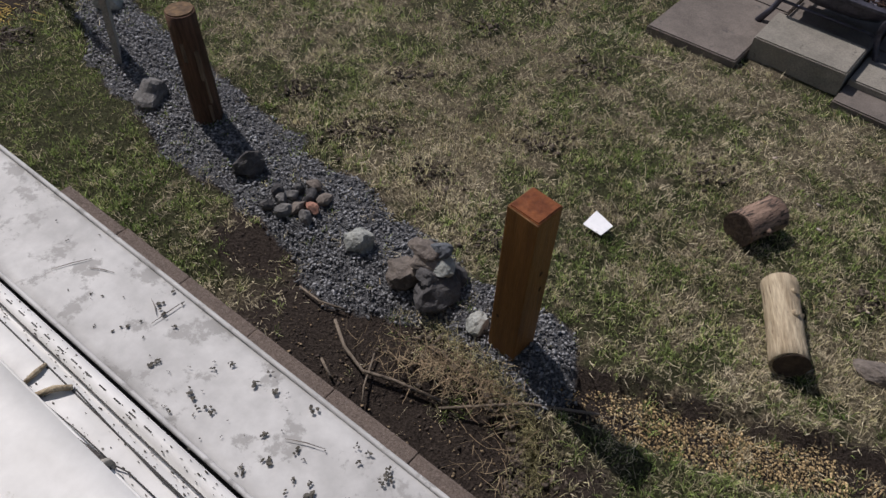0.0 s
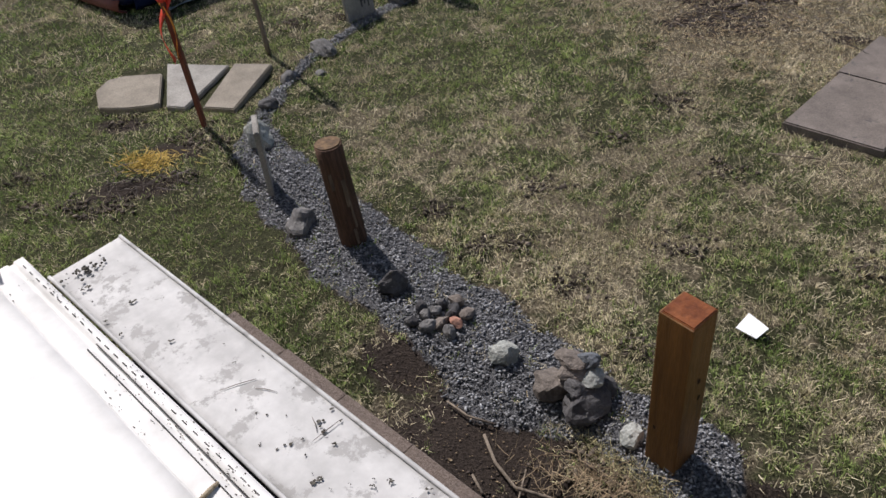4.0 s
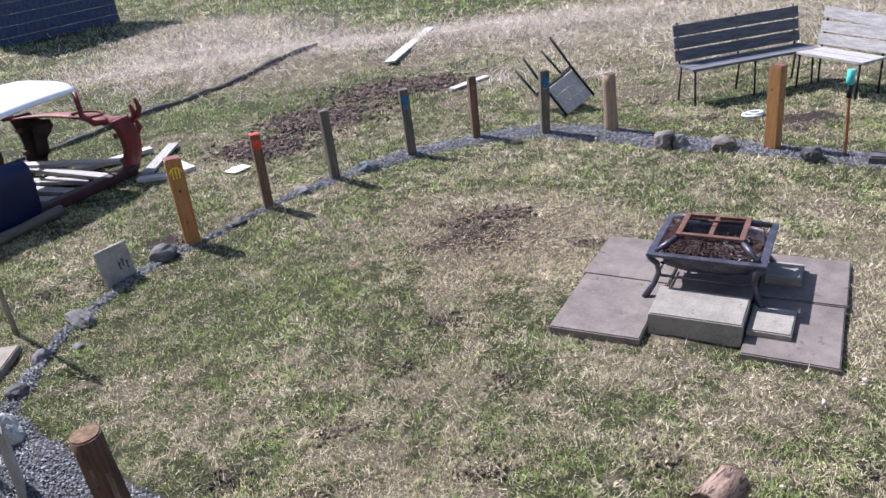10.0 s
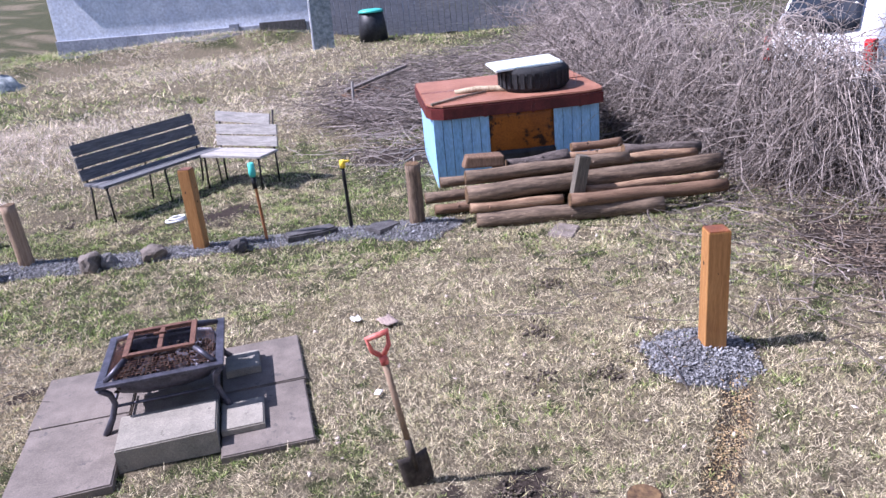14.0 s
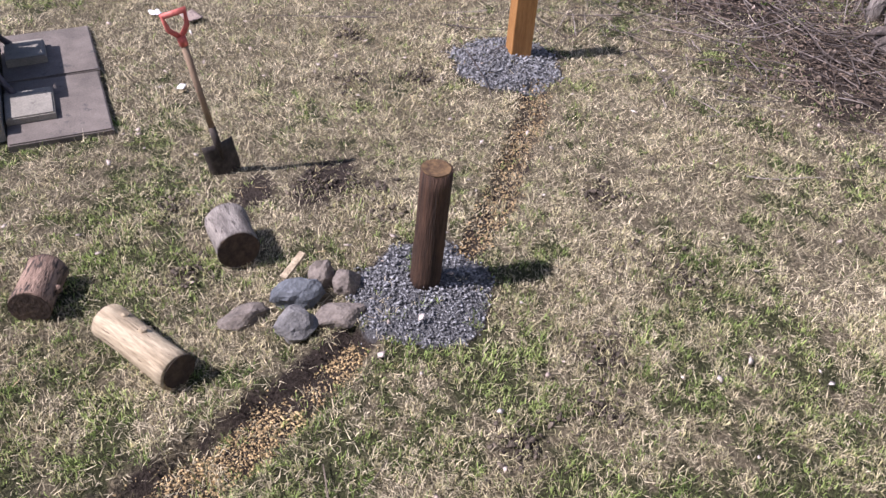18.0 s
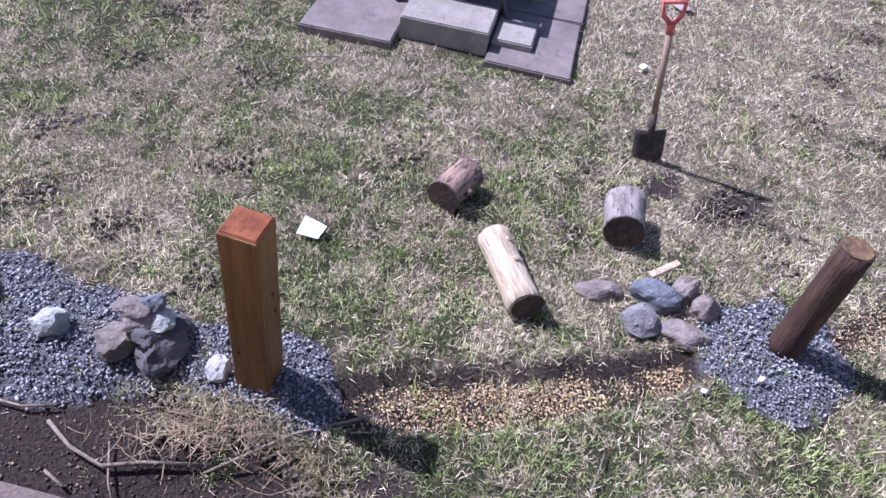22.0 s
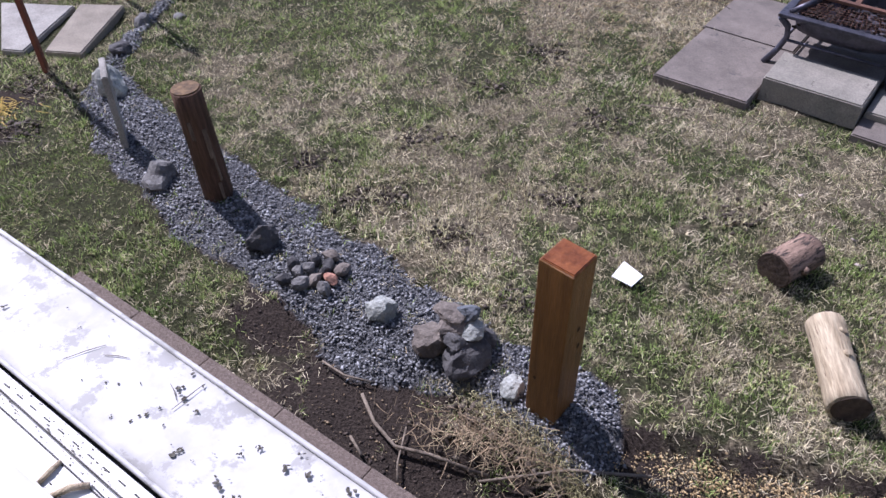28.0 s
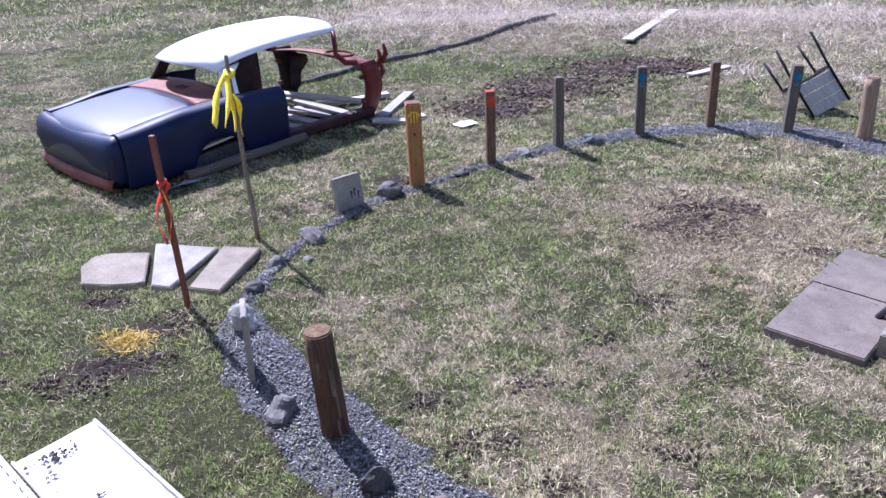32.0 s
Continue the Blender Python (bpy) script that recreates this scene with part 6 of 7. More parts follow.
box(bm, (-0.34, 0, 0.85), (0.05, 0.07, 1.9), 0.006)
part("edge_batten", bm, M["paper"], gb, "white edge batten")
cb = thing("compost_bin", pose(17.2, 20.9, 0), "black compost bin with a teal lid", "bin")
bm = B()
tube(bm, [(0, 0, 0), (0, 0, 0.5), (0, 0, 0.9)], [0.48, 0.44, 0.38], 16)
part("body", bm, M["black_plastic"], cb)
bm = B()
tube(bm, [(0, 0, 0.9), (0, 0, 0.97), (0, 0, 1.0)], [0.42, 0.40, 0.3], 16)
part("lid", bm, M["teal"], cb, "teal plastic lid")
df = thing("board_fence", frame_of((17.0, 23.4, 0), (0.62, -0.785, 0)), "dark grey close-boarded timber fence", "fence")
for k in range(44):
    bm = B()
    box(bm, (k * 0.2, 0, 0.85), (0.185, 0.03, 1.8 + random.uniform(-0.04, 0.04)), 0.004)
    part("board", bm, M["fence_wood"], df)

rf_ = thing("rail_fence", frame_of((-5.67, 35.0, 0), (0.79, -0.613, 0)) @ Matrix.Scale(1.27, 4), "grey weathered post and rail fence", "fence")
for k in range(6):
    bm = B()
    box(bm, (k * 2.1, 0.05, 0.75), (0.14, 0.12, 1.6), 0.01)
    part("post", bm, M["fence_wood"], rf_)
for k in range(5):
    for j in range(4):
        if k == 4 and j == 2:
            continue
        bm = B()
        box(bm, (k * 2.1 + 1.05, -0.03, 0.22 + j * 0.36), (2.12, 0.035, 0.17), 0.005, Matrix.Rotation(random.uniform(-0.015, 0.015) + (0.12 if k == 4 and j == 1 else 0), 3, "Y"))
        part("rail", bm, M["fence_wood"], rf_)
tp = thing("tarped_chair", pose(6.17, 25.23, hz(6.17, 25.23), 0, 0, -25), "chair heaped with blue and grey tarpaulin", "tarpaulin")
bm = B()
sheet(bm, [[(0.45 * u, 0.15 + 0.1 * z, z) for u in np.linspace(-1, 1, 7)] for z in np.linspace(0.1, 1.5, 7)], 0.06)
part("chair_back", bm, M["tarp_blue"], tp, "dark blue chair back")
for mt, dx, dy, r_, nm in (("tarp_grey", 0.75, -0.1, 0.75, "grey_tarp"), ("tarp_blue", -0.1, -0.4, 0.7, "blue_tarp")):
    bm = B()
    rows = []
    for k in range(13):
        rr = r_ * k / 12
        rows.append([(dx + rr * math.cos(a), dy + rr * 0.7 * math.sin(a), max(0.01, 0.55 * (1 - (rr / r_) ** 1.6) + 0.16 * noise.noise(Vector((math.cos(a) * rr * 5, math.sin(a) * rr * 5, dx))))) for a in np.linspace(0, 2 * math.pi, 25)])
    sheet(bm, rows, 0.01)
    part(nm, bm, M[mt], tp, "crumpled grey tarpaulin" if mt == "tarp_grey" else "crumpled blue tarpaulin", True)

sd = thing("garden_shed", frame_of((-13.2, 23.25, 0), (0.835, -0.550, 0)) @ Matrix.Scale(1.4, 4), "dark blue-grey weathered timber shed", "shed")
for k in range(12):
    for side, ln_ in ((0, 2.58), (1, 2.67)):
        bm = B()
        z = 0.1 + k * 0.2
        if side == 0:
            box(bm, (ln_ / 2, 0, z), (ln_, 0.03, 0.195), 0.004)
        else:
            box(bm, (2.58, ln_ / 2, z), (0.03, ln_, 0.195), 0.004)
        part("board", bm, M["shed_wood"], sd)
for x in (0.7, 1.3):
    bm = B()
    box(bm, (x, -0.03, 1.1), (0.09, 0.04, 2.1), 0.005)
    part("door_batten", bm, M["shed_wood"], sd)
bm = B()
slab(bm, [(-0.2, -0.2), (2.78, -0.2), (2.78, 2.87), (-0.2, 2.87)], 2.4, 2.5, 0.02)
part("roof", bm, M["grey_gap"], sd)

pc = thing("parked_car", frame_of((-15.25, 21.75, 0), (-0.959, -0.283, 0)), "white parked car with five-spoke alloy wheels", "car")
# x runs along the near side, y away from it (negative)
bm = B()
rows = []
for z in (0.22, 0.3, 0.42, 0.52, 0.62, 0.75, 0.88, 0.95):
    inset = 0.02 * abs(z - 0.55)
    rows.append([None if z < 0.7 and any(math.hypot(x - c, z - 0.33) < 0.37 for c in (0.75, 3.35)) else (x, -inset - 0.25 * max(0, 0.2 - x), z) for x in np.linspace(0.02, 4.2, 60)])
sheet(bm, rows, 0.02)
part("side_panel", bm, M["van_white"], pc, "white door and wing panels", True)
bm = B()
box(bm, (2.1, -0.9, 0.6), (4.1, 1.6, 0.66), 0.08)
part("body", bm, M["van_white"], pc)
bm = B()
slab(bm, [(1.0, -1.55), (3.6, -1.55), (3.3, -0.2), (1.3, -0.2)], 0.94, 1.42, 0.12)
part("cabin", bm, M["glass_dark"], pc, "dark glass cabin")
for x in (0.75, 3.35):
    bm = B()
    tube(bm, [(x, 0.0, 0.32), (x, -0.2, 0.32)], [0.32, 0.32], 24)
    wl_ = part("wheel", bm, M["rubber"], pc, "black tyre")
    bm = B()
    for k in range(5):
        a = 2 * math.pi * k / 5
        tube(bm, [(x, 0.012, 0.32), (x + 0.2 * math.cos(a), 0.008, 0.32 + 0.2 * math.sin(a))], [0.045, 0.03], 6)
    tube(bm, [(x + 0.21 * math.cos(a), 0.006, 0.32 + 0.21 * math.sin(a)) for a in np.linspace(0, 2 * math.pi, 25)], 0.02, 6)
    part("rim", bm, M["frost"], wl_, "silver five-spoke rim")

van = thing("parked_van", frame_of((12.27, 5.0, -0.12), (-0.331, -0.944, 0)), "white minivan parked behind brambles", "van")
# x to the right across the rear, y forward
bm = B()
rows = []
for v, z in enumerate((0.35, 0.6, 0.95, 1.15, 1.55, 1.75, 1.82)):
    inset = (0.0, 0.0, 0.0, 0.02, 0.10, 0.18, 0.30)[v]
    back = (0.05, 0.0, 0.0, 0.05, 0.22, 0.34, 0.45)[v]
    W = 0.92 - inset
    rows.append([(-W, 4.6, z), (-W, 3.0, z), (-W, 1.5, z), (-W, back + 0.15, z), (-W + 0.12, back, z), (0, back - 0.04, z), (W - 0.12, back, z), (W, back + 0.15, z), (W, 1.5, z), (W, 3.0, z), (W, 4.6, z)])
sheet(bm, rows)
bmesh.ops.recalc_face_normals(bm, faces=bm.faces[:])
part("body", bm, M["van_white"], van, "", True)
bm = B()
slab(bm, [(-0.63, 0.42), (0.63, 0.42), (0.63, 4.4), (-0.63, 4.4)], 1.80, 1.83, 0.02)
part("roof", bm, M["van_white"], van)
bm = B()
sheet(bm, [[(0.66 * u * (1 - 0.12 * v), 0.035 + 0.17 * v - 0.05 * (1 - u * u), 1.16 + 0.42 * v - (0.08 * (1 - abs(u) ** 3) if v == 0 else 0) + 0.08) for u in np.linspace(-1, 1, 11)] for v in (0.0, 0.35, 0.7, 1.0)], 0.01)
part("rear_window", bm, M["glass_dark"], van, "dark rear window", True)
for sx in (-1, 1):
    bm = B()
    box(bm, (sx * 0.86, 0.06, 0.90), (0.14, 0.13, 0.42), 0.03)
    part("tail_lamp", bm, M["lamp_red"], van, "red tail lamp")
bm = B()
box(bm, (0, -0.06, 0.45), (1.76, 0.16, 0.24), 0.05)
part("bumper", bm, M["van_white"], van)
for sx in (-1, 1):
    for y in (0.9, 3.7):
        bm = B()
        tube(bm, [(sx * 0.90, y, 0.33), (sx * 0.70, y, 0.33)], 0.33, 20)
        w_ = part("wheel", bm, M["rubber"], van, "black tyre")
        bm = B()
        tube(bm, [(sx * 0.905, y, 0.33), (sx * 0.90, y, 0.33)], 0.2, 16)
        part("hub", bm, M["concrete"], w_, "grey hub")
for y, ln_ in ((1.4, 1.1), (2.7, 1.1)):
    for sx in (-1, 1):
        bm = B()
        box(bm, (sx * 0.885, y, 1.36), (0.02, ln_, 0.34), 0.008, Matrix.Rotation(sx * -0.17, 3, "Y"))
        part("side_window", bm, M["glass_dark"], van, "dark side window")

# ---- yard behind the brambles ----
bm = B()
box(bm, (0, 0, 0), (2.45, 0.04, 0.2), 0.006)
single("edging_board", bm, M["old_post"], pose(8.28, 1.94, 0.1, 0, 0, 51), "old brown board on edge along the yard", "board")
for k, (x, y, z, w, d, t_, mt) in enumerate(((8.85, 2.34, 0.42, 1.3, 0.9, 54, "ply"), (9.52, 3.32, 0.5, 1.1, 0.9, 50, "grey_gap"), (8.61, 0.98, 0.45, 1.2, 0.8, 58, "ply"), (9.88, 1.77, 0.7, 1.6, 0.7, 60, "grey_gap"))):
    ob = thing("work_table", pose(x, y, 0, 0, 0, t_), "rough plywood table in the yard" if mt == "ply" else "grey board table in the yard", "table", "tables in the yard")
    bm = B()
    box(bm, (0, 0, z), (w, d, 0.03), 0.004)
    part("tabletop", bm, M[mt], ob)
    for sx in (-1, 1):
        for sy in (-1, 1):
            bm = B()
            box(bm, (sx * (w / 2 - 0.06), sy * (d / 2 - 0.06), z / 2 - 0.008), (0.07, 0.07, z - 0.016), 0.004)
            part("leg", bm, M["grey_gap"], ob)
for x, y, mt, lab in ((7.90, 0.98, "bark", "grey upright stump"), (8.10, 0.74, "black_plastic", "black plastic bucket"), (8.02, 1.32, "black_plastic", "dark plastic bucket"), (9.02, 2.38, "bark", "short grey stump")):
    bm = B()
    tube(bm, [(0, 0, 0), (0, 0, 0.18), (0, 0, 0.36)], [0.12, 0.13, 0.135], 14, True, 0.03)
    single("bucket" if "bucket" in lab else "stump", bm, M[mt], pose(x, y, 0), lab + " standing behind the brambles", "bucket" if "bucket" in lab else "stump")
bm = B()
tube(bm, [(9.4, 3.35, 0.92), (9.08, 2.85, 0.90), (7.61, 0.77, 0.90), (6.66, -0.09, 0.88)], [0.018, 0.021, 0.021, 0.02], 8)
single("fence_pole", bm, M["grey_board"], Matrix(), "long pale pole lying through the brambles", "pole")
for x, y in ((9.00, 3.46), (7.47, -0.25)):
    bm = B()
    tube(bm, [(x, y, 0), (x, y, 1.15)], 0.04, 8)
    single("fence_stake", bm, M["bark"], Matrix(), "grey wooden stake in the brambles", "stake")

pal = thing("old_pallet", frame_of((9.15, 11.75, 0.03), (0.94, 0.345, 0)) @ pose(0, 0, 0, 14, 0, 0), "broken grey timber pallet leaning in the brushwood", "pallet")
bm = B()
box(bm, (1.5, 0.5, 0.20), (2.6, 0.06, 0.07), 0.008, Matrix.Rotation(0.05, 3, "Z"), 0.008)
part("rail", bm, M["log_grey"], pal)
for k in range(7):
    bm = B()
    box(bm, (0.15 + 0.16 * k, 0.12, 0.12), (0.10, 0.75, 0.022), 0.004, Matrix.Rotation(random.uniform(-0.06, 0.06), 3, "Z"), 0.004)
    part("slat", bm, M["old_post"], pal)
bm = B()
box(bm, (0, 0, 0.27), (0.045, 0.03, 0.62), 0.004, None, 0.003)
single("garden_stake", bm, M["grey_board"], pose(8.9, 11.6, 0, 2, 3, 20), "thin grey stake standing beside the brushwood", "stake")

# cut trunks of an old shrub
sb = thing("cut_shrub", pose(6.92, 0.55, 0), "cut grey trunks of an old shrub on a torn root", "shrub")
bm = B()
stone(bm, (-0.12, -0.05, 0.05), (0.27, 0.26, 0.12), 11, 3, 0.25)
part("root_plate", bm, M["log_burnt"], sb, "dark torn root plate with soil")
for k in range(6):
    a_ = 2.0 + 0.55 * k
    bm = B()
    tube(bm, [(-0.12 + 0.18 * math.cos(a_), -0.05 + 0.18 * math.sin(a_), 0.11), (-0.12 + 0.34 * math.cos(a_), -0.05 + 0.34 * math.sin(a_), 0.08), (-0.12 + 0.5 * math.cos(a_ + 0.2), -0.05 + 0.5 * math.sin(a_ + 0.2), 0.02)], [0.018, 0.012, 0.005], 6, True, 0.03)
    part("root", bm, M["log_burnt"], sb)
for k, (pts, r) in enumerate(((((0.02, 0.09, -0.05), (0.05, 0.10, 0.5), (0.07, 0.09, 1.10)), 0.066), (((-0.04, -0.06, 0.0), (0.04, -0.10, 0.45), (0.09, -0.13, 0.62), (0.08, -0.11, 1.06)), 0.055),
                              (((0.0, -0.12, 0.12), (-0.08, -0.24, 0.42), (-0.13, -0.33, 0.66), (-0.16, -0.39, 0.84)), 0.05), (((0.28, 0.28, -0.05), (0.33, 0.30, 0.18)), 0.055), (((0.2, -0.02, 0), (0.24, -0.10, 0.6), (0.30, -0.06, 1.5)), 0.022), (((0.1, -0.3, 0), (0.16, -0.5, 0.5), (0.24, -0.62, 1.2)), 0.017))):
    bm = B()
    tube(bm, pts, [r * (1.2 - 0.28 * i / len(pts)) for i in range(len(pts))], 10, True, 0.05)
    tr_ = part("trunk", bm, M["bark"], sb)
    bm = B()
    p, q = Vector(pts[-1]), Vector(pts[-2])
    d = (p - q).normalized()
    tube(bm, [p + d * 0.002, p + d * 0.006], r * 0.9, 10)
    part("cut_face", bm, M["log_pale"], tr_, "pale sawn face")
bm = B()
tube(bm, [(8.06, 0.74, 1.0), (7.75, 0.38, 1.015), (7.40, -0.02, 1.0)], [0.042, 0.045, 0.04], 10, True, 0.03)
single("peeled_branch", bm, M["log_pale"], Matrix(), "thick pale peeled branch laid across two stakes", "branch")
for x, y in ((7.99, 0.66), (7.48, 0.07)):
    bm = B()
    tube(bm, [(x, y, 0), (x, y, 0.963)], 0.025, 8)
    single("fence_stake", bm, M["bark"], Matrix(), "short grey stake under a peeled branch", "stake")

for x, y, r, h, mt, lab in ((10.56, 2.06, 0.7, 0.5, "black_plastic", "heap under a black plastic sheet"), (9.64, 0.41, 0.9, 0.7, "black_plastic", "dark covered heap in the yard")):
    bm = B()
    rows = []
    for k in range(11):
        rr = r * k / 10
        rows.append([(rr * math.cos(a), rr * math.sin(a), max(0.005, h * (1 - (k / 10) ** 2.2) + 0.12 * noise.noise(Vector((math.cos(a) * rr * 4, math.sin(a) * rr * 4, x))))) for a in np.linspace(0, 2 * math.pi, 25)])
    sheet(bm, rows, 0.01)
    single("covered_mound", bm, M[mt], pose(x, y, 0), lab, "mound", smooth=True)
for x, y, h, r in ((11.40, 7.47, 2.6, 0.16), (12.04, 8.13, 2.4, 0.12), (10.47, 6.32, 1.9, 0.07)):
    bm = B()
    tube(bm, [(0, 0, -0.05), (0.04, 0.02, h * 0.4), (0.1, 0.05, h * 0.75), (0.05, 0.1, h)], [r * 1.3, r, r * 0.9, r * 0.7], 12, True, 0.06)
    single("tree_stem", bm, M["log_burnt"], pose(x, y, 0), "dark bare tree stem among the brambles", "tree")


# ---- gravel, chips, grass, twigs and brambles ----
RNG = np.random.default_rng(5)


def raw_mesh(name, co, faces, material, label, category):
    """One mesh out of arrays; all faces have the same number of corners."""
    me = bpy.data.meshes.new(name)
    n, k = faces.shape
    me.vertices.add(len(co))
    me.vertices.foreach_set("co", np.ascontiguousarray(co, np.float32).ravel())
    me.loops.add(n * k)
    me.loops.foreach_set("vertex_index", faces.astype(np.int32).ravel())
    me.polygons.add(n)
    me.polygons.foreach_set("loop_start", np.arange(0, n * k, k, dtype=np.int32))
    me.update(calc_edges=True)
    me.materials.append(material)
    return tagged(new(name, me), label, category, kind="stuff")


OCT = np.array([(1, 0, 0), (-1, 0, 0), (0, 1, 0), (0, -1, 0), (0, 0, 1), (0, 0, -1)], float)
OCT_F = np.array([(0, 2, 4), (2, 1, 4), (1, 3, 4), (3, 0, 4), (2, 0, 5), (1, 2, 5), (3, 1, 5), (0, 3, 5)])


def pebbles(name, x, y, z, size, flat, material, label, category):
    n = len(x)
    p = np.repeat(OCT[None], n, 0) * RNG.uniform(0.65, 1.25, (n, 6, 1)) + RNG.normal(0, 0.18, (n, 6, 3))
    p = p * (size[:, None] * RNG.uniform(0.7, 1.3, (n, 3)) * np.array([1.15, 0.85, flat]))[:, None]
    a, b = RNG.uniform(0, 2 * np.pi, n), RNG.normal(0, 0.45, n)
    ca, sa, cb, sb_ = np.cos(a)[:, None], np.sin(a)[:, None], np.cos(b)[:, None], np.sin(b)[:, None]
    X, Y, Z = p[..., 0], p[..., 1], p[..., 2]
    X, Z = X * cb + Z * sb_, -X * sb_ + Z * cb
    p = np.stack([X * ca - Y * sa + x[:, None], X * sa + Y * ca + y[:, None], Z + z[:, None]], -1)
    f = (OCT_F[None] + 6 * np.arange(n)[:, None, None]).reshape(-1, 3)
    return raw_mesh(name, p.reshape(-1, 3), f, material, label, category)


def scatter(x0, x1, y0, y1, n, keep):
    x, y = RNG.uniform(x0, x1, n), RNG.uniform(y0, y1, n)
    k = RNG.uniform(0, 1, n) < keep(x, y)
    return x[k], y[k]


def gravel_keep(x, y):
    d = np.hypot(x - 0.2, y - 0.3)
    return np.clip(gravel_in(x, y) * 5 + 0.45, 0, 1) * np.clip(4.5 / d, 0.35, 1)


xs, ys = scatter(-3.0, 6.3, 1.4, 9.6, 500000, gravel_keep)
d_ = np.hypot(xs, ys)
pebbles("gravel", xs, ys, height(xs, ys) + 0.004 + RNG.uniform(0, 0.012, len(xs)), RNG.uniform(0.0034, 0.0105, len(xs)) * np.clip(d_ / 4, 1, 1.4), 0.5, M["gravel"], "loose blue-grey crushed stone of the path", "gravel")


def chip_keep(x, y):
    broken = np.clip((fbm(x * 7, y * 7, 51) - 0.22) * 4, 0.2, 1)
    return np.clip(band(x, y, TRENCH) * 1.6 + 0.15, 0, 1) * broken * np.clip((x - 0.55) * 2.2, 0.15, 1) + 0.5 * np.clip(band(x, y, TRENCH_2) * 1.5 + 0.1, 0, 1) * broken


xs, ys = scatter(0.4, 4.8, 1.4, 2.8, 150000, chip_keep)
pebbles("wood_chips", xs, ys, height(xs, ys) + 0.004 + RNG.uniform(0, 0.01, len(xs)), RNG.choice([0.0016, 0.0022, 0.003, 0.004, 0.0065], len(xs)), 0.22, M["chips"], "yellow wood chips in the shallow trench", "wood chips")


def clod_keep(x, y):
    return np.clip(bare(x, y) - 0.35, 0, 1) * (gravel_in(x, y) < 0)


xs, ys = scatter(-5, 8.5, 0.9, 11.5, 80000, clod_keep)
pebbles("soil_crumbs", xs, ys, height(xs, ys) + 0.002, RNG.uniform(0.003, 0.013, len(xs)), 0.7, M["soil"], "dark crumbs of loose soil", "soil")


def covered(x, y):
    """Where no grass can stand: slabs, sheds, lean-to."""
    n_, s_ = x * LEAN.x + y * LEAN.y, x * ALONG.x + y * ALONG.y
    c = (n_ < 1.10) & (s_ > -2.3) & (s_ < 1.05)
    u, v = (x - PO.x) * PU.x + (y - PO.y) * PU.y, (x - PO.x) * PV.x + (y - PO.y) * PV.y
    c |= (u > -0.01) & (u < 1.73) & (v > 0.0) & (v < 1.47) & ~((v < 0.12) & (u > 0.6) & (u < 1.17)) & ~((v < 0.06) & (u > 0.6))
    o, ux = TUB.translation, TUB.col[0]
    u, v = (x - o.x) * ux.x + (y - o.y) * ux.y, -(x - o.x) * ux.y + (y - o.y) * ux.x
    c |= (u > 0) & (u < TW) & (v > 0) & (v < TD)
    c |= (x > -4.1) & (x < -2.75) & (y > 4.68) & (y < 5.3)
    return c


def blades(name, x, y, length, width, flat, material, label, near=3.5, away=None):
    """Bent blades of three triangles close by, straight ones of one triangle further off; away: the way each one leans."""
    n = len(x)
    k = np.hypot(x - 0.2, y - 0.3) < near
    width = np.where(k | (width > 0.004), width, width * 1.5)
    tw = RNG.normal(0, 0.6, n)
    a = RNG.uniform(0, 2 * np.pi, n) if away is None else away
    z = height(x, y)
    lean_ = np.clip(RNG.normal(flat, 0.22, n), 0.05, 0.98)
    dx, dy = np.cos(a), np.sin(a)
    wx, wy = -np.sin(a + tw) * width / 2, np.cos(a + tw) * width / 2
    up = length * np.sqrt(1 - lean_ ** 2)
    out = length * lean_
    curl = RNG.normal(0, 0.42, n) * length
    b1 = np.stack([x - wx, y - wy, z - 0.004], -1)
    b2 = np.stack([x + wx, y + wy, z - 0.004], -1)
    mx, my, mz = x + dx * out * 0.45, y + dy * out * 0.45, z + up * 0.75
    m1 = np.stack([mx - wx * 0.8, my - wy * 0.8, mz], -1)
    m2 = np.stack([mx + wx * 0.8, my + wy * 0.8, mz], -1)
    t = np.stack([x + dx * out - dy * curl, y + dy * out + dx * curl, z + up * RNG.uniform(0.25, 1.1, n)], -1)
    c1 = np.stack([b1[k], b2[k], m1[k], m2[k], t[k]], 1).reshape(-1, 3)
    c2 = np.stack([b1[~k], b2[~k], t[~k]], 1).reshape(-1, 3)
    o1, o2 = 5 * np.arange(k.sum())[:, None], len(c1) + 3 * np.arange((~k).sum())[:, None]
    f = np.concatenate([np.array([[0, 1, 2]]) + o1, np.array([[1, 3, 2]]) + o1, np.array([[2, 3, 4]]) + o1, np.array([[0, 1, 2]]) + o2])
    return raw_mesh(name, np.concatenate([c1, c2]), f, material, label, "grass")


def grass_mat(name, c1, c2, c3):
    m = mat(name, c1, c2, 1.6, 0.75, 0.0, fine=34, island=0.75, spec=0.15, grain=0.4)
    bs = m.node_tree.nodes["Principled BSDF"]
    bs.inputs["Roughness"].default_value = 0.7
    nt = m.node_tree
    tl = nt.nodes.new("ShaderNodeBsdfTranslucent")
    nt.links.new(bs.inputs["Base Color"].links[0].from_socket, tl.inputs["Color"])
    mx = nt.nodes.new("ShaderNodeMixShader")
    mx.inputs[0].default_value = 0.3
    nt.links.new(bs.outputs[0], mx.inputs[1])
    nt.links.new(tl.outputs[0], mx.inputs[2])
    nt.links.new(mx.outputs[0], nt.nodes["Material Output"].inputs["Surface"])
    return m


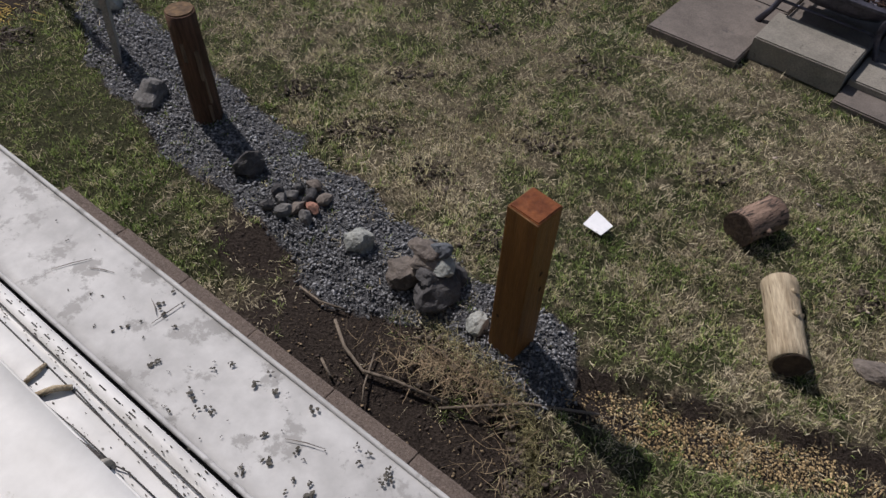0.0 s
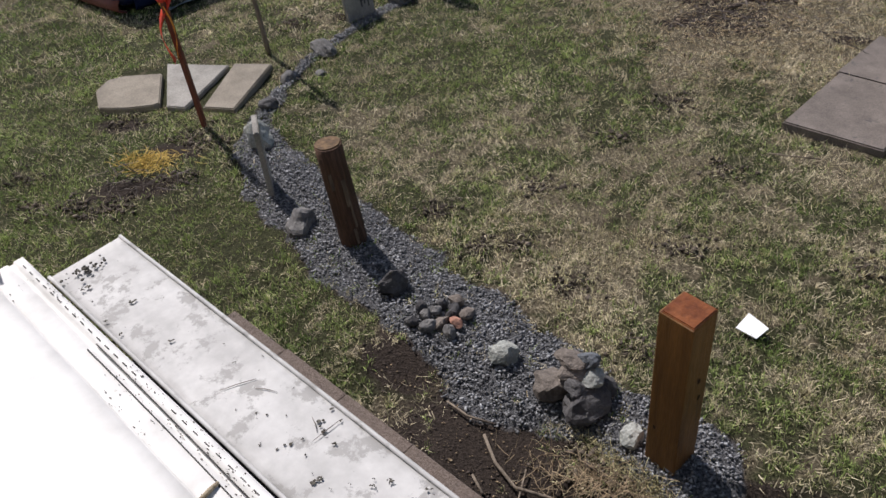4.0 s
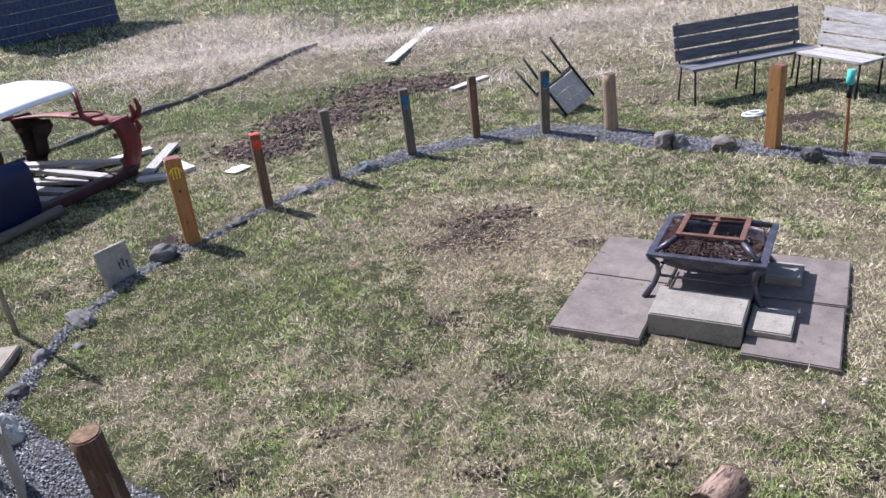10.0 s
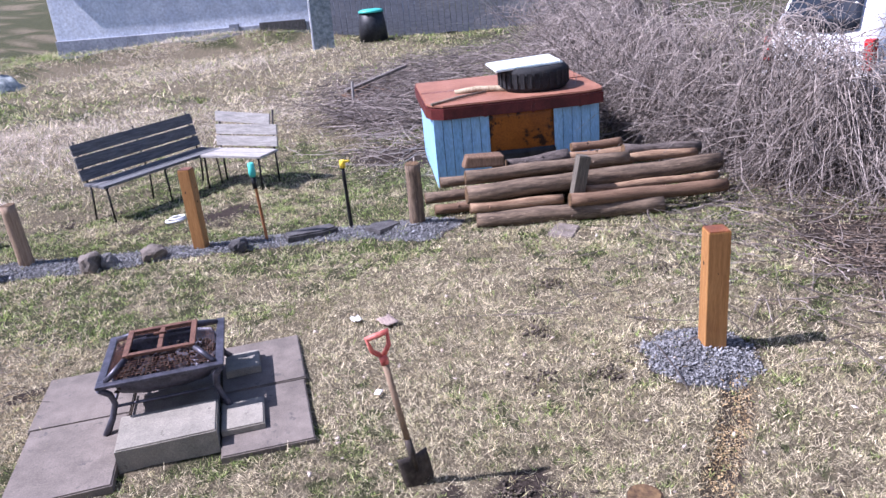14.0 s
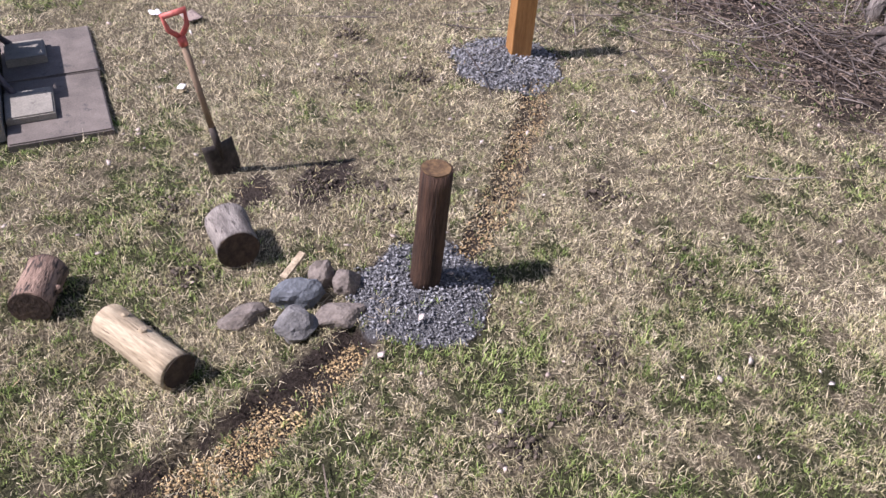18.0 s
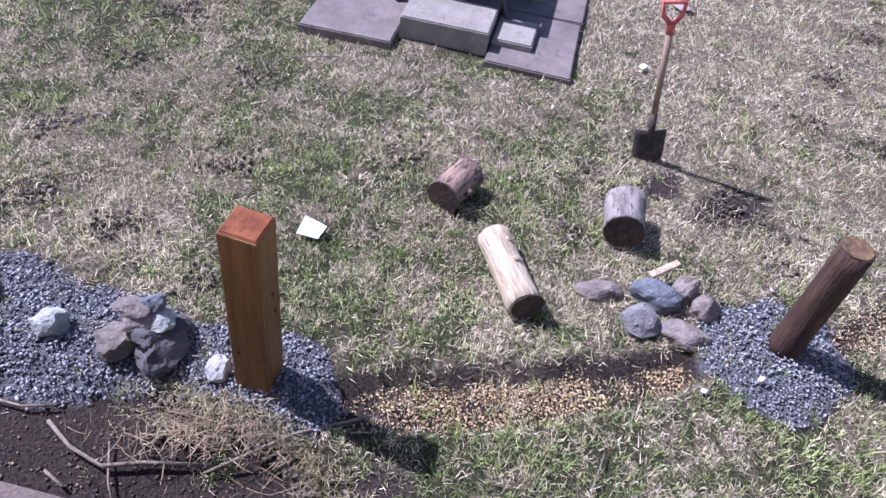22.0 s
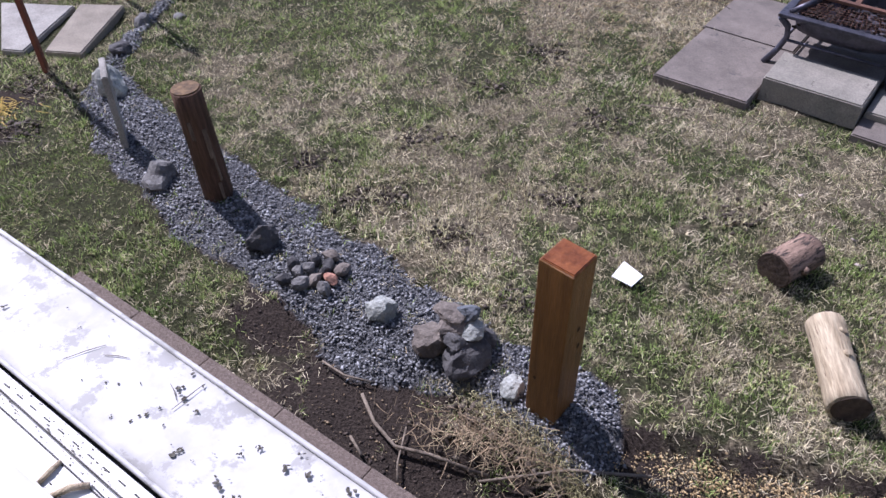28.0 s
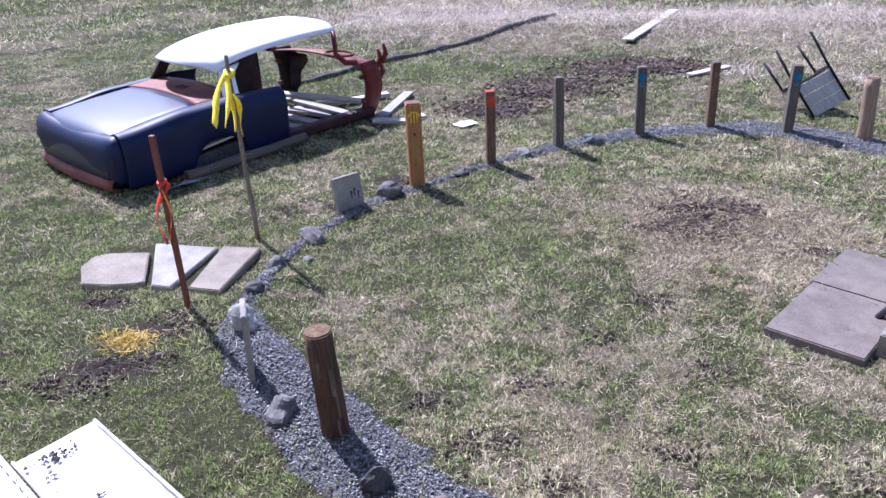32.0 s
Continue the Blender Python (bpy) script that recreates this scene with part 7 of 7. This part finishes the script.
G_GREEN = grass_mat("green_grass", (0.12, 0.18, 0.046), (0.35, 0.43, 0.145), None)
G_OLIVE = grass_mat("olive_grass", (0.26, 0.235, 0.12), (0.55, 0.505, 0.295), None)
G_STRAW = grass_mat("straw_grass", (0.40, 0.345, 0.225), (0.725, 0.64, 0.455), None)
# bands of distance from the house: tufts to the square metre, blades in a tuft, their length, width and spread
ZONES = ((0.0, 4.2, 1750, 9, 0.036, 0.0032, 0.013), (4.2, 6.5, 1450, 8, 0.040, 0.0064, 0.018), (6.5, 10.0, 760, 8, 0.046, 0.0090, 0.026), (10.0, 17.0, 330, 7, 0.06, 0.011, 0.055), (17.0, 38.0, 34, 7, 0.16, 0.028, 0.13))
bag = {"g": [], "o": [], "s": []}
for d0, d1, dens, per, ln_, wd, spread in ZONES:
    x0, x1, y0, y1 = max(-d1 - 0.5, -18), min(d1 + 0.5, 22), -3.0, d1 + 0.5
    n = int(dens * (x1 - x0) * (y1 - y0))
    x, y = RNG.uniform(x0, x1, n), RNG.uniform(y0, y1, n)
    d = np.hypot(x - 0.2, y - 0.3)
    k = (d >= d0) & (d < d1) & (y > 0.2 - 0.7 * np.clip(x - 1.0, 0, 5)) & (x > -1.15 * y - 0.6)
    x, y = x[k], y[k]
    cover = np.clip(1.12 - bare(x, y) * 1.15, 0.0, 1) * (0.68 + 0.32 * np.clip((fbm(x * 3, y * 3, 61, 3) - 0.25) * 2.2, 0, 1)) * (0.3 + 0.7 * np.clip((fbm(x * 15, y * 15, 63, 2) - 0.3) * 4.5, 0, 1)) * ~covered(x, y)
    k = RNG.uniform(0, 1, len(x)) < cover
    x, y = x[k], y[k]
    n = len(x)
    dr = dryness(x, y)
    tuft = RNG.uniform(0, 1, n)
    straw_t = tuft < 0.10 + 0.56 * dr + 0.45 * spot(x, y, 0.75, 6.22, 1.0, 0.95)
    green_t = ~straw_t & (RNG.uniform(0, 1, n) < np.clip(0.9 - 0.85 * dr, 0.15, 1))
    tall_t = ln_ * (0.55 + 0.9 * fbm(x * 2.5, y * 2.5, 71, 2)) * RNG.uniform(0.7, 1.35, n)
    many = np.repeat(np.arange(n), RNG.poisson(per, n))
    m = len(many)
    way = RNG.uniform(0, 2 * np.pi, m)
    r = np.abs(RNG.normal(0, spread, m))
    bx, by = x[many] + np.cos(way) * r, y[many] + np.sin(way) * r
    way = way + RNG.normal(0, 0.7, m)
    odd = RNG.uniform(0, 1, m)
    straw_ = np.where(odd < 0.4, odd < 0.1 + 0.25 * dr[many], straw_t[many])
    green_ = ~straw_ & np.where(odd > 0.85, odd > 0.93, green_t[many])
    tall = tall_t[many] * RNG.uniform(0.45, 1.3, m)
    out_ = ~covered(bx, by)
    for key, sel in (("s", straw_ & out_), ("g", green_ & out_), ("o", ~straw_ & ~green_ & out_)):
        bag[key].append(np.stack([bx[sel], by[sel], tall[sel], np.full(sel.sum(), wd), way[sel]]))
for key, mt, nm, lab, fl in (("g", G_GREEN, "green_grass", "short green lawn grass", 0.62), ("o", G_OLIVE, "olive_grass", "dull olive lawn grass", 0.72), ("s", G_STRAW, "dry_grass", "matted dry straw-coloured grass", 0.86)):
    x, y, l_, w_, a_ = np.concatenate(bag[key], 1)
    blades(nm, x, y, l_ * (1.1 if key == "s" else 1.0), w_ * (0.85 if key == "s" else 1.0), fl, mt, lab, away=a_)

# a felt of dead stems lying flat between the tufts
xs, ys = scatter(-5.0, 8.5, -1.0, 9.5, 420000, lambda x, y: np.clip(1.0 - bare(x, y), 0, 1) * (0.25 + 0.75 * dryness(x, y)) * np.clip(5.0 / np.hypot(x - 0.2, y - 0.3), 0.3, 1) ** 1.5 * (gravel_in(x, y) < -0.1) * ~covered(x, y) * (x > -1.15 * y - 0.6))
blades("thatch", xs, ys, RNG.uniform(0.03, 0.075, len(xs)), RNG.uniform(0.0024, 0.0042, len(xs)) * np.clip(np.hypot(xs, ys) / 4, 0.9, 2), 0.93, G_STRAW, "felt of dead grass stems lying flat", 0.0)

# dark rooted-up tussocks in the lawn
TUSSOCKS = ((0.03, 2.06), (0.55, 1.68), (-0.05, 4.6), (0.62, 4.25), (1.25, 3.45), (-2.0, 7.15), (3.85, 8.35), (4.7, 8.2), (2.2, 3.15), (2.85, 2.3), (3.3, 1.2), (3.8, 3.3))
co_x, co_y = [], []
for tx, ty in list(TUSSOCKS) + DIGS:
    n = 60
    co_x.append(tx + RNG.normal(0, 0.08, n))
    co_y.append(ty + RNG.normal(0, 0.06, n))
xs, ys = np.concatenate(co_x), np.concatenate(co_y)
pebbles("turf_clods", xs, ys, height(xs, ys) + 0.012, RNG.uniform(0.004, 0.019, len(xs)), 0.7, M["turf"], "dark clods of torn turf in the lawn", "turf")
blades("tussock_grass", xs + RNG.normal(0, 0.02, len(xs)), ys + RNG.normal(0, 0.02, len(xs)), RNG.uniform(0.05, 0.09, len(xs)), np.full(len(xs), 0.004), 0.75, G_OLIVE, "rough tussocks of uneven grass")

# the torn edge of the turf above the dug soil
LEDGE = [(-0.04, 2.20), (0.12, 2.09), (0.27, 1.98), (0.38, 1.87), (0.45, 1.74), (0.46, 1.60), (0.42, 1.46)]
lt = RNG.uniform(0, len(LEDGE) - 1.001, 620)
li = lt.astype(int)
lp = np.array(LEDGE)[li] + (np.array(LEDGE)[li + 1] - np.array(LEDGE)[li]) * (lt - li)[:, None]
xs, ys = lp[:, 0] + RNG.normal(0.0, 0.016, 620), lp[:, 1] + RNG.normal(0.0, 0.016, 620)
pebbles("turf_ledge", xs, ys, height(xs, ys) + RNG.uniform(0.0, 0.035, 620), RNG.uniform(0.006, 0.02, 620), 0.8, M["turf"], "torn dark edge of turf above dug soil", "turf")
lp = np.repeat(lp, 3, 0)
xs, ys = lp[:, 0] + 0.045 + RNG.normal(0.0, 0.03, len(lp)), lp[:, 1] + 0.03 + RNG.normal(0.0, 0.03, len(lp))
blades("ledge_grass", xs, ys, RNG.uniform(0.04, 0.08, len(xs)), np.full(len(xs), 0.0032), 0.7, G_OLIVE, "ragged olive grass along the torn turf", away=RNG.normal(-2.4, 1.0, len(xs)))

# tall dead grass by the mulch, the berm and the far strip
tx_, ty_ = [], []
for cx, cy, rx, ry, n in ((-3.4, 17.0, 3.2, 3.0, 8000), (3.4, 16.5, 4.5, 1.6, 6000), (11.8, 21.0, 4.0, 3.5, 7000), (1.62, 15.65, 4.5, 1.5, 9000), (-3.94, 16.01, 3.5, 3.0, 9000), (-4.70, 20.62, 3, 2.5, 5000), (5.04, 13.93, 4, 2, 4000), (12.39, 26.18, 6, 1.8, 9000), (1.59, 11.90, 0.5, 0.5, 300), (8.83, 13.07, 3, 3, 3000), (2.89, 11.61, 0.4, 0.3, 200)):
    tx_.append(cx + RNG.normal(0, 0.5, n) * rx)
    ty_.append(cy + RNG.normal(0, 0.5, n) * ry)
xs, ys = np.concatenate(tx_), np.concatenate(ty_)
blades("tall_dead_grass", xs, ys, RNG.uniform(0.10, 0.3, len(xs)), np.full(len(xs), 0.009), 0.86, grass_mat("bleached_grass", (0.50, 0.43, 0.36), (0.70, 0.62, 0.53), None), "tall bleached dead grass, flattened")


def canes(name, starts, dirs, lengths, radius, droop, wild, material, label, category, seg=9):
    """Thin three-sided stems."""
    n = len(starts)
    pts = np.zeros((n, seg, 3))
    pts[:, 0] = starts
    d = dirs / np.linalg.norm(dirs, axis=1, keepdims=True)
    step = (lengths / (seg - 1))[:, None]
    for k in range(1, seg):
        d = d + RNG.normal(0, wild, (n, 3)) + np.array([0, 0, -droop])
        d /= np.linalg.norm(d, axis=1, keepdims=True)
        pts[:, k] = pts[:, k - 1] + d * step
    pts[..., 2] = np.maximum(pts[..., 2], 0.01 + RNG.uniform(0, 0.03, (n, 1)))
    tan = np.gradient(pts, axis=1)
    tan /= np.linalg.norm(tan, axis=2, keepdims=True) + 1e-9
    side = np.cross(tan, np.array([0.31, 0.22, 0.93]))
    side /= np.linalg.norm(side, axis=2, keepdims=True) + 1e-9
    up = np.cross(tan, side)
    r = (radius[:, None] * np.linspace(1, 0.45, seg)[None])[..., None]
    ring = np.stack([pts + r * (side * math.cos(a) + up * math.sin(a)) for a in (0, 2.094, 4.189)], 2)
    idx = np.arange(n * seg * 3).reshape(n, seg, 3)
    q = []
    for j in range(3):
        a, b = idx[:, :-1, j], idx[:, :-1, (j + 1) % 3]
        c, e = idx[:, 1:, (j + 1) % 3], idx[:, 1:, j]
        q.append(np.stack([a, b, c, e], -1).reshape(-1, 4))
    return raw_mesh(name, ring.reshape(-1, 3), np.concatenate(q), material, label, category)


def along(line, n):
    line = np.array(line, float)
    t = RNG.uniform(0, len(line) - 1.001, n)
    i = t.astype(int)
    return line[i] + (line[i + 1] - line[i]) * (t - i)[:, None]


HEDGE = [(14.6, 11.6), (12.7, 9.4), (11.1, 7.9), (10.1, 6.75), (9.65, 5.65), (9.4, 4.65), (9.2, 3.85), (8.95, 3.2)]
BEND = [(8.95, 3.2), (8.7, 2.6), (8.35, 2.05), (8.0, 1.5)]
GAP = [(8.95, 3.2), (8.55, 2.4), (8.1, 1.6), (7.7, 0.9), (7.1, -0.1), (6.6, -0.9)]
for nm, n, mt, r0, lab in (("bramble_canes", 3900, "twig", 0.0068, "tangled grey-brown bramble canes"), ("bleached_bramble_canes", 2100, "twig_pale", 0.0062, "arching bleached bramble canes")):
    st_ = np.concatenate([along(HEDGE, n) + RNG.normal(0, 0.24, (n, 2)), along(BEND, n // 36) + RNG.normal(0, 0.16, (n // 36, 2)), along(GAP, n // 9) + RNG.normal(0, 0.2, (n // 9, 2))])
    m = len(st_)
    low = np.clip((st_[:, 1] + 0.3) / 3.4, 0.45, 1.0) * np.where(st_[:, 1] > 6.2, 1.2, 0.92)
    p0 = np.concatenate([st_, np.zeros((m, 1))], 1)
    dr = np.stack([RNG.normal(0.05, 0.26, m), RNG.normal(0.0, 0.28, m), np.full(m, 1.0)], 1)
    canes(nm, p0, dr, RNG.uniform(1.0, 2.4, m) * low, RNG.uniform(0.6, 1.3, m) * r0, 0.2, 0.29, M[mt], lab, "brambles", 10)
n = 2300
st_ = np.concatenate([along(HEDGE, n) + RNG.normal(0, 0.2, (n, 2)) + np.array([-0.15, -0.05]), along(BEND, 150) + RNG.normal(0, 0.16, (150, 2)), along(GAP, 140) + RNG.normal(0, 0.2, (140, 2))])
n = len(st_)
p0 = np.concatenate([st_, (RNG.uniform(0.7, 1.75, n) * np.clip((st_[:, 1] - 0.6) / 3.4, 0.45, 1.0))[:, None]], 1)
canes("hanging_canes", p0, np.stack([RNG.normal(-0.35, 0.35, n), RNG.normal(-0.05, 0.4, n), RNG.normal(-0.1, 0.5, n)], 1), RNG.uniform(0.6, 1.5, n), RNG.uniform(0.6, 1.2, n) * 0.0055, 0.32, 0.2, M["twig_pale"], "hanging bleached bramble stems", "brambles", 8)


def litter(name, regions, mt, r0, lab, lo, hi, lift=0.02, wild=0.08):
    pp_ = []
    for cx, cy, rx, ry, n in regions:
        pp_.append(np.stack([cx + RNG.normal(0, 0.5, n) * rx, cy + RNG.normal(0, 0.5, n) * ry], 1))
    p = np.concatenate(pp_)
    n = len(p)
    a = RNG.uniform(0, 6.28, n)
    p0 = np.concatenate([p, (height(p[:, 0], p[:, 1]) + RNG.uniform(0.004, lift, n))[:, None]], 1)
    k = ~covered(p[:, 0], p[:, 1])
    p0, a = p0[k], a[k]
    n = len(p0)
    canes(name, p0, np.stack([np.cos(a), np.sin(a), RNG.normal(0, 0.05, n)], 1), RNG.uniform(lo, hi, n), RNG.uniform(0.6, 1.3, n) * r0, 0.0, wild, M[mt], lab, "twigs", 6)


litter("fallen_twigs", ((6.9, 2.1, 1.4, 1.7, 150), (7.45, 3.95, 1.0, 1.6, 90), (6.32, 1.10, 1.0, 1.0, 90), (5.41, 3.88, 1.2, 0.8, 25)), "twig", 0.005, "fallen grey twigs on bare ground", 0.2, 0.9, 0.05)
litter("pale_fallen_twigs", ((6.7, 2.1, 1.8, 1.7, 240), (7.28, 4.23, 1.0, 1.6, 100), ), "twig_pale", 0.004, "pale dry stems strewn on the ground", 0.1, 0.5, 0.04)
litter("brush_pile", ((9.5, 11.2, 1.2, 1.1, 900), (8.6, 10.5, 0.7, 0.9, 420), (11.5, 12.8, 2.4, 1.5, 900), (14.0, 14.0, 2.5, 1.6, 500)), "twig", 0.007, "heaped grey brushwood behind the hot tub", 0.25, 0.9, 0.28, 0.12)
litter("pale_brush", ((9.4, 11.0, 1.2, 1.1, 650), (8.4, 10.0, 0.7, 1.0, 300), (11.5, 12.6, 2.4, 1.6, 700), (14.0, 14.0, 2.5, 1.6, 350), (7.3, 8.6, 1.0, 1.3, 160)), "twig_pale", 0.006, "bleached stalks strewn behind the hot tub", 0.2, 0.8, 0.3, 0.1)
litter("root_tangle", ((-0.02, 2.05, 0.22, 0.10, 110), (0.16, 1.99, 0.24, 0.10, 150), (0.32, 1.88, 0.16, 0.10, 60), (0.36, 1.65, 0.2, 0.15, 50)), "root", 0.0018, "tangle of dry straw and roots beside the soil", 0.04, 0.12, 0.05, 0.16)
litter("mulch", ((-1.56, 9.66, 0.5, 0.4, 200), (-1.06, 10.83, 0.8, 0.6, 300), (-0.05, 11.98, 0.9, 0.5, 300), (0.85, 6.53, 0.9, 0.7, 200), (-2.94, 3.70, 0.4, 0.2, 60)), "twig", 0.004, "dark scattered mulch and dead stems", 0.05, 0.2, 0.04, 0.15)
litter("straw_wisps", ((0.8, 6.25, 1.3, 1.2, 2200), (1.43, 3.97, 2.5, 2.0, 120), (3.80, 3.18, 2.5, 2.0, 200), (-0.59, 15.46, 4, 1.2, 500)), "straw", 0.0016, "loose wisps of dry straw on the lawn", 0.03, 0.09, 0.02, 0.2)
n = 300
p0 = np.stack([-3.07 + RNG.normal(0, 0.10, n), 3.95 + RNG.normal(0, 0.06, n), RNG.uniform(0.01, 0.04, n)], 1)
canes("yellow_straw_tuft", p0, RNG.normal(0, 1, (n, 3)) * np.array([1, 1, 0.5]), RNG.uniform(0.05, 0.12, n), np.full(n, 0.003), 0.1, 0.2, M["yellow_straw"], "tuft of bright yellow straw", "straw", 5)
bm = B()
for pts, r in ((((-0.39, 2.18), (-0.32, 2.06), (-0.22, 1.96), (-0.09, 1.95), (0.14, 1.90)), 0.008), (((0.11, 1.87), (0.44, 1.91), (0.74, 1.94)), 0.006), (((-0.19, 2.05), (-0.20, 1.90), (-0.19, 1.83)), 0.004), (((1.53, 1.55), (1.39, 1.39), (1.22, 1.27)), 0.003), (((1.68, 1.38), (1.53, 1.36), (1.37, 1.30)), 0.0025), (((1.57, 1.23), (1.43, 1.22), (1.28, 1.22)), 0.003), (((-0.59, 2.33), (-0.48, 2.26), (-0.36, 2.24)), 0.005), (((-0.40, 1.99), (-0.34, 1.91)), 0.006), (((0.85, 4.43), (1.14, 4.39)), 0.004)):
    tube(bm, [(x, y, hz(x, y) + 0.03) for x, y in pts], r, 6)
single("dry_sticks", bm, M["branch"], Matrix(), "bent dry sticks lying on bare soil", "stick", kind="stuff")

# pale flecks of wood in the dug soil
xs, ys = scatter(-1.0, 0.6, 1.4, 2.5, 5000, lambda x, y: np.clip(bare(x, y) - 0.6, 0, 1) * (gravel_in(x, y) < 0) * 0.7)
pebbles("soil_flecks", xs, ys, height(xs, ys) + 0.006, RNG.choice([0.002, 0.003, 0.005, 0.007], len(xs)), 0.3, M["root"], "pale flecks of wood and root in dark soil", "debris")
# brown bark mulch along the far beds
mx_, my_ = [], []
for cx, cy, rx, ry, n in ((-1.70, 9.75, 0.5, 0.35, 900), (-1.06, 10.83, 0.65, 0.55, 1500), (-0.15, 12.0, 0.75, 0.45, 1400), (0.57, 12.3, 0.4, 0.28, 450), (0.85, 6.84, 0.3, 0.15, 90)):
    mx_.append(cx + RNG.normal(0, 0.6, n) * rx)
    my_.append(cy + RNG.normal(0, 0.6, n) * ry)
xs, ys = np.concatenate(mx_), np.concatenate(my_)
pebbles("bark_mulch", xs, ys, height(xs, ys) + 0.015, RNG.uniform(0.01, 0.045, len(xs)), 0.35, M["mulch"], "dark brown bark mulch spread on the ground", "mulch")
n = 600
st_ = np.concatenate([along(HEDGE[3:], n - 150), along(GAP, 150)]) + RNG.normal(0, 0.3, (n, 2))
p0 = np.concatenate([st_, RNG.uniform(0.2, 1.5, n)[:, None] * np.clip((st_[:, 1:2] + 2.0) / 4.0, 0.5, 1.0)], 1)
canes("looping_canes", p0, np.stack([RNG.normal(0, 0.6, n), RNG.normal(0, 0.8, n), RNG.normal(0.4, 0.5, n)], 1), RNG.uniform(0.6, 1.4, n), RNG.uniform(0.6, 1.2, n) * 0.0065, 0.1, 0.3, M["twig_pale"], "curling pale bramble stems", "brambles", 9)

# brown leaf litter and broken stems between lawn and brambles
lx_, ly_ = [], []
for cx, cy, rx, ry, n in ((7.15, 2.1, 0.85, 0.7, 2600), (8.35, 3.2, 0.5, 0.6, 1000), (6.2, 0.9, 0.9, 0.6, 1200), (9.0, 4.9, 0.4, 0.9, 700), (7.6, 1.4, 0.6, 0.8, 1200), (8.0, 9.2, 1.0, 1.4, 1200), (9.3, 11.2, 1.4, 1.2, 1200), (6.0, 0.1, 0.8, 0.7, 700), (0.72, 6.3, 0.8, 0.75, 700), (0.55, 6.85, 0.4, 0.2, 300)):
    lx_.append(cx + RNG.normal(0, 0.6, n) * rx)
    ly_.append(cy + RNG.normal(0, 0.6, n) * ry)
xs, ys = np.concatenate(lx_), np.concatenate(ly_)
k = ~covered(xs, ys)
xs, ys = xs[k], ys[k]
pebbles("leaf_litter", xs, ys, height(xs, ys) + RNG.uniform(0.004, 0.02, len(xs)), RNG.uniform(0.006, 0.022, len(xs)) * np.where(xs < 3, 0.7, 1.0), 0.22, M["litter"], "brown leaf litter on bare ground", "leaf litter")
litter("broken_stems", ((7.1, 2.1, 1.6, 1.4, 600), (8.3, 3.3, 1.0, 1.1, 220), (6.1, 0.8, 1.5, 1.1, 380), (9.0, 4.9, 0.7, 1.6, 150)), "litter", 0.0035, "short broken brown stems on bare ground", 0.06, 0.3, 0.05, 0.14)

# dead leaves and scraps strewn over the lawn
xs, ys = scatter(1.6, 7.5, -0.8, 5.2, 900, lambda x, y: np.where(covered(x, y), 0, 0.35 * fbm(x * 1.5, y * 1.5, 81)))
pebbles("dead_leaves", xs, ys, height(xs, ys) + 0.03, RNG.uniform(0.008, 0.022, len(xs)), 0.15, M["leaf"], "pale dead leaves scattered over the grass", "leaves")
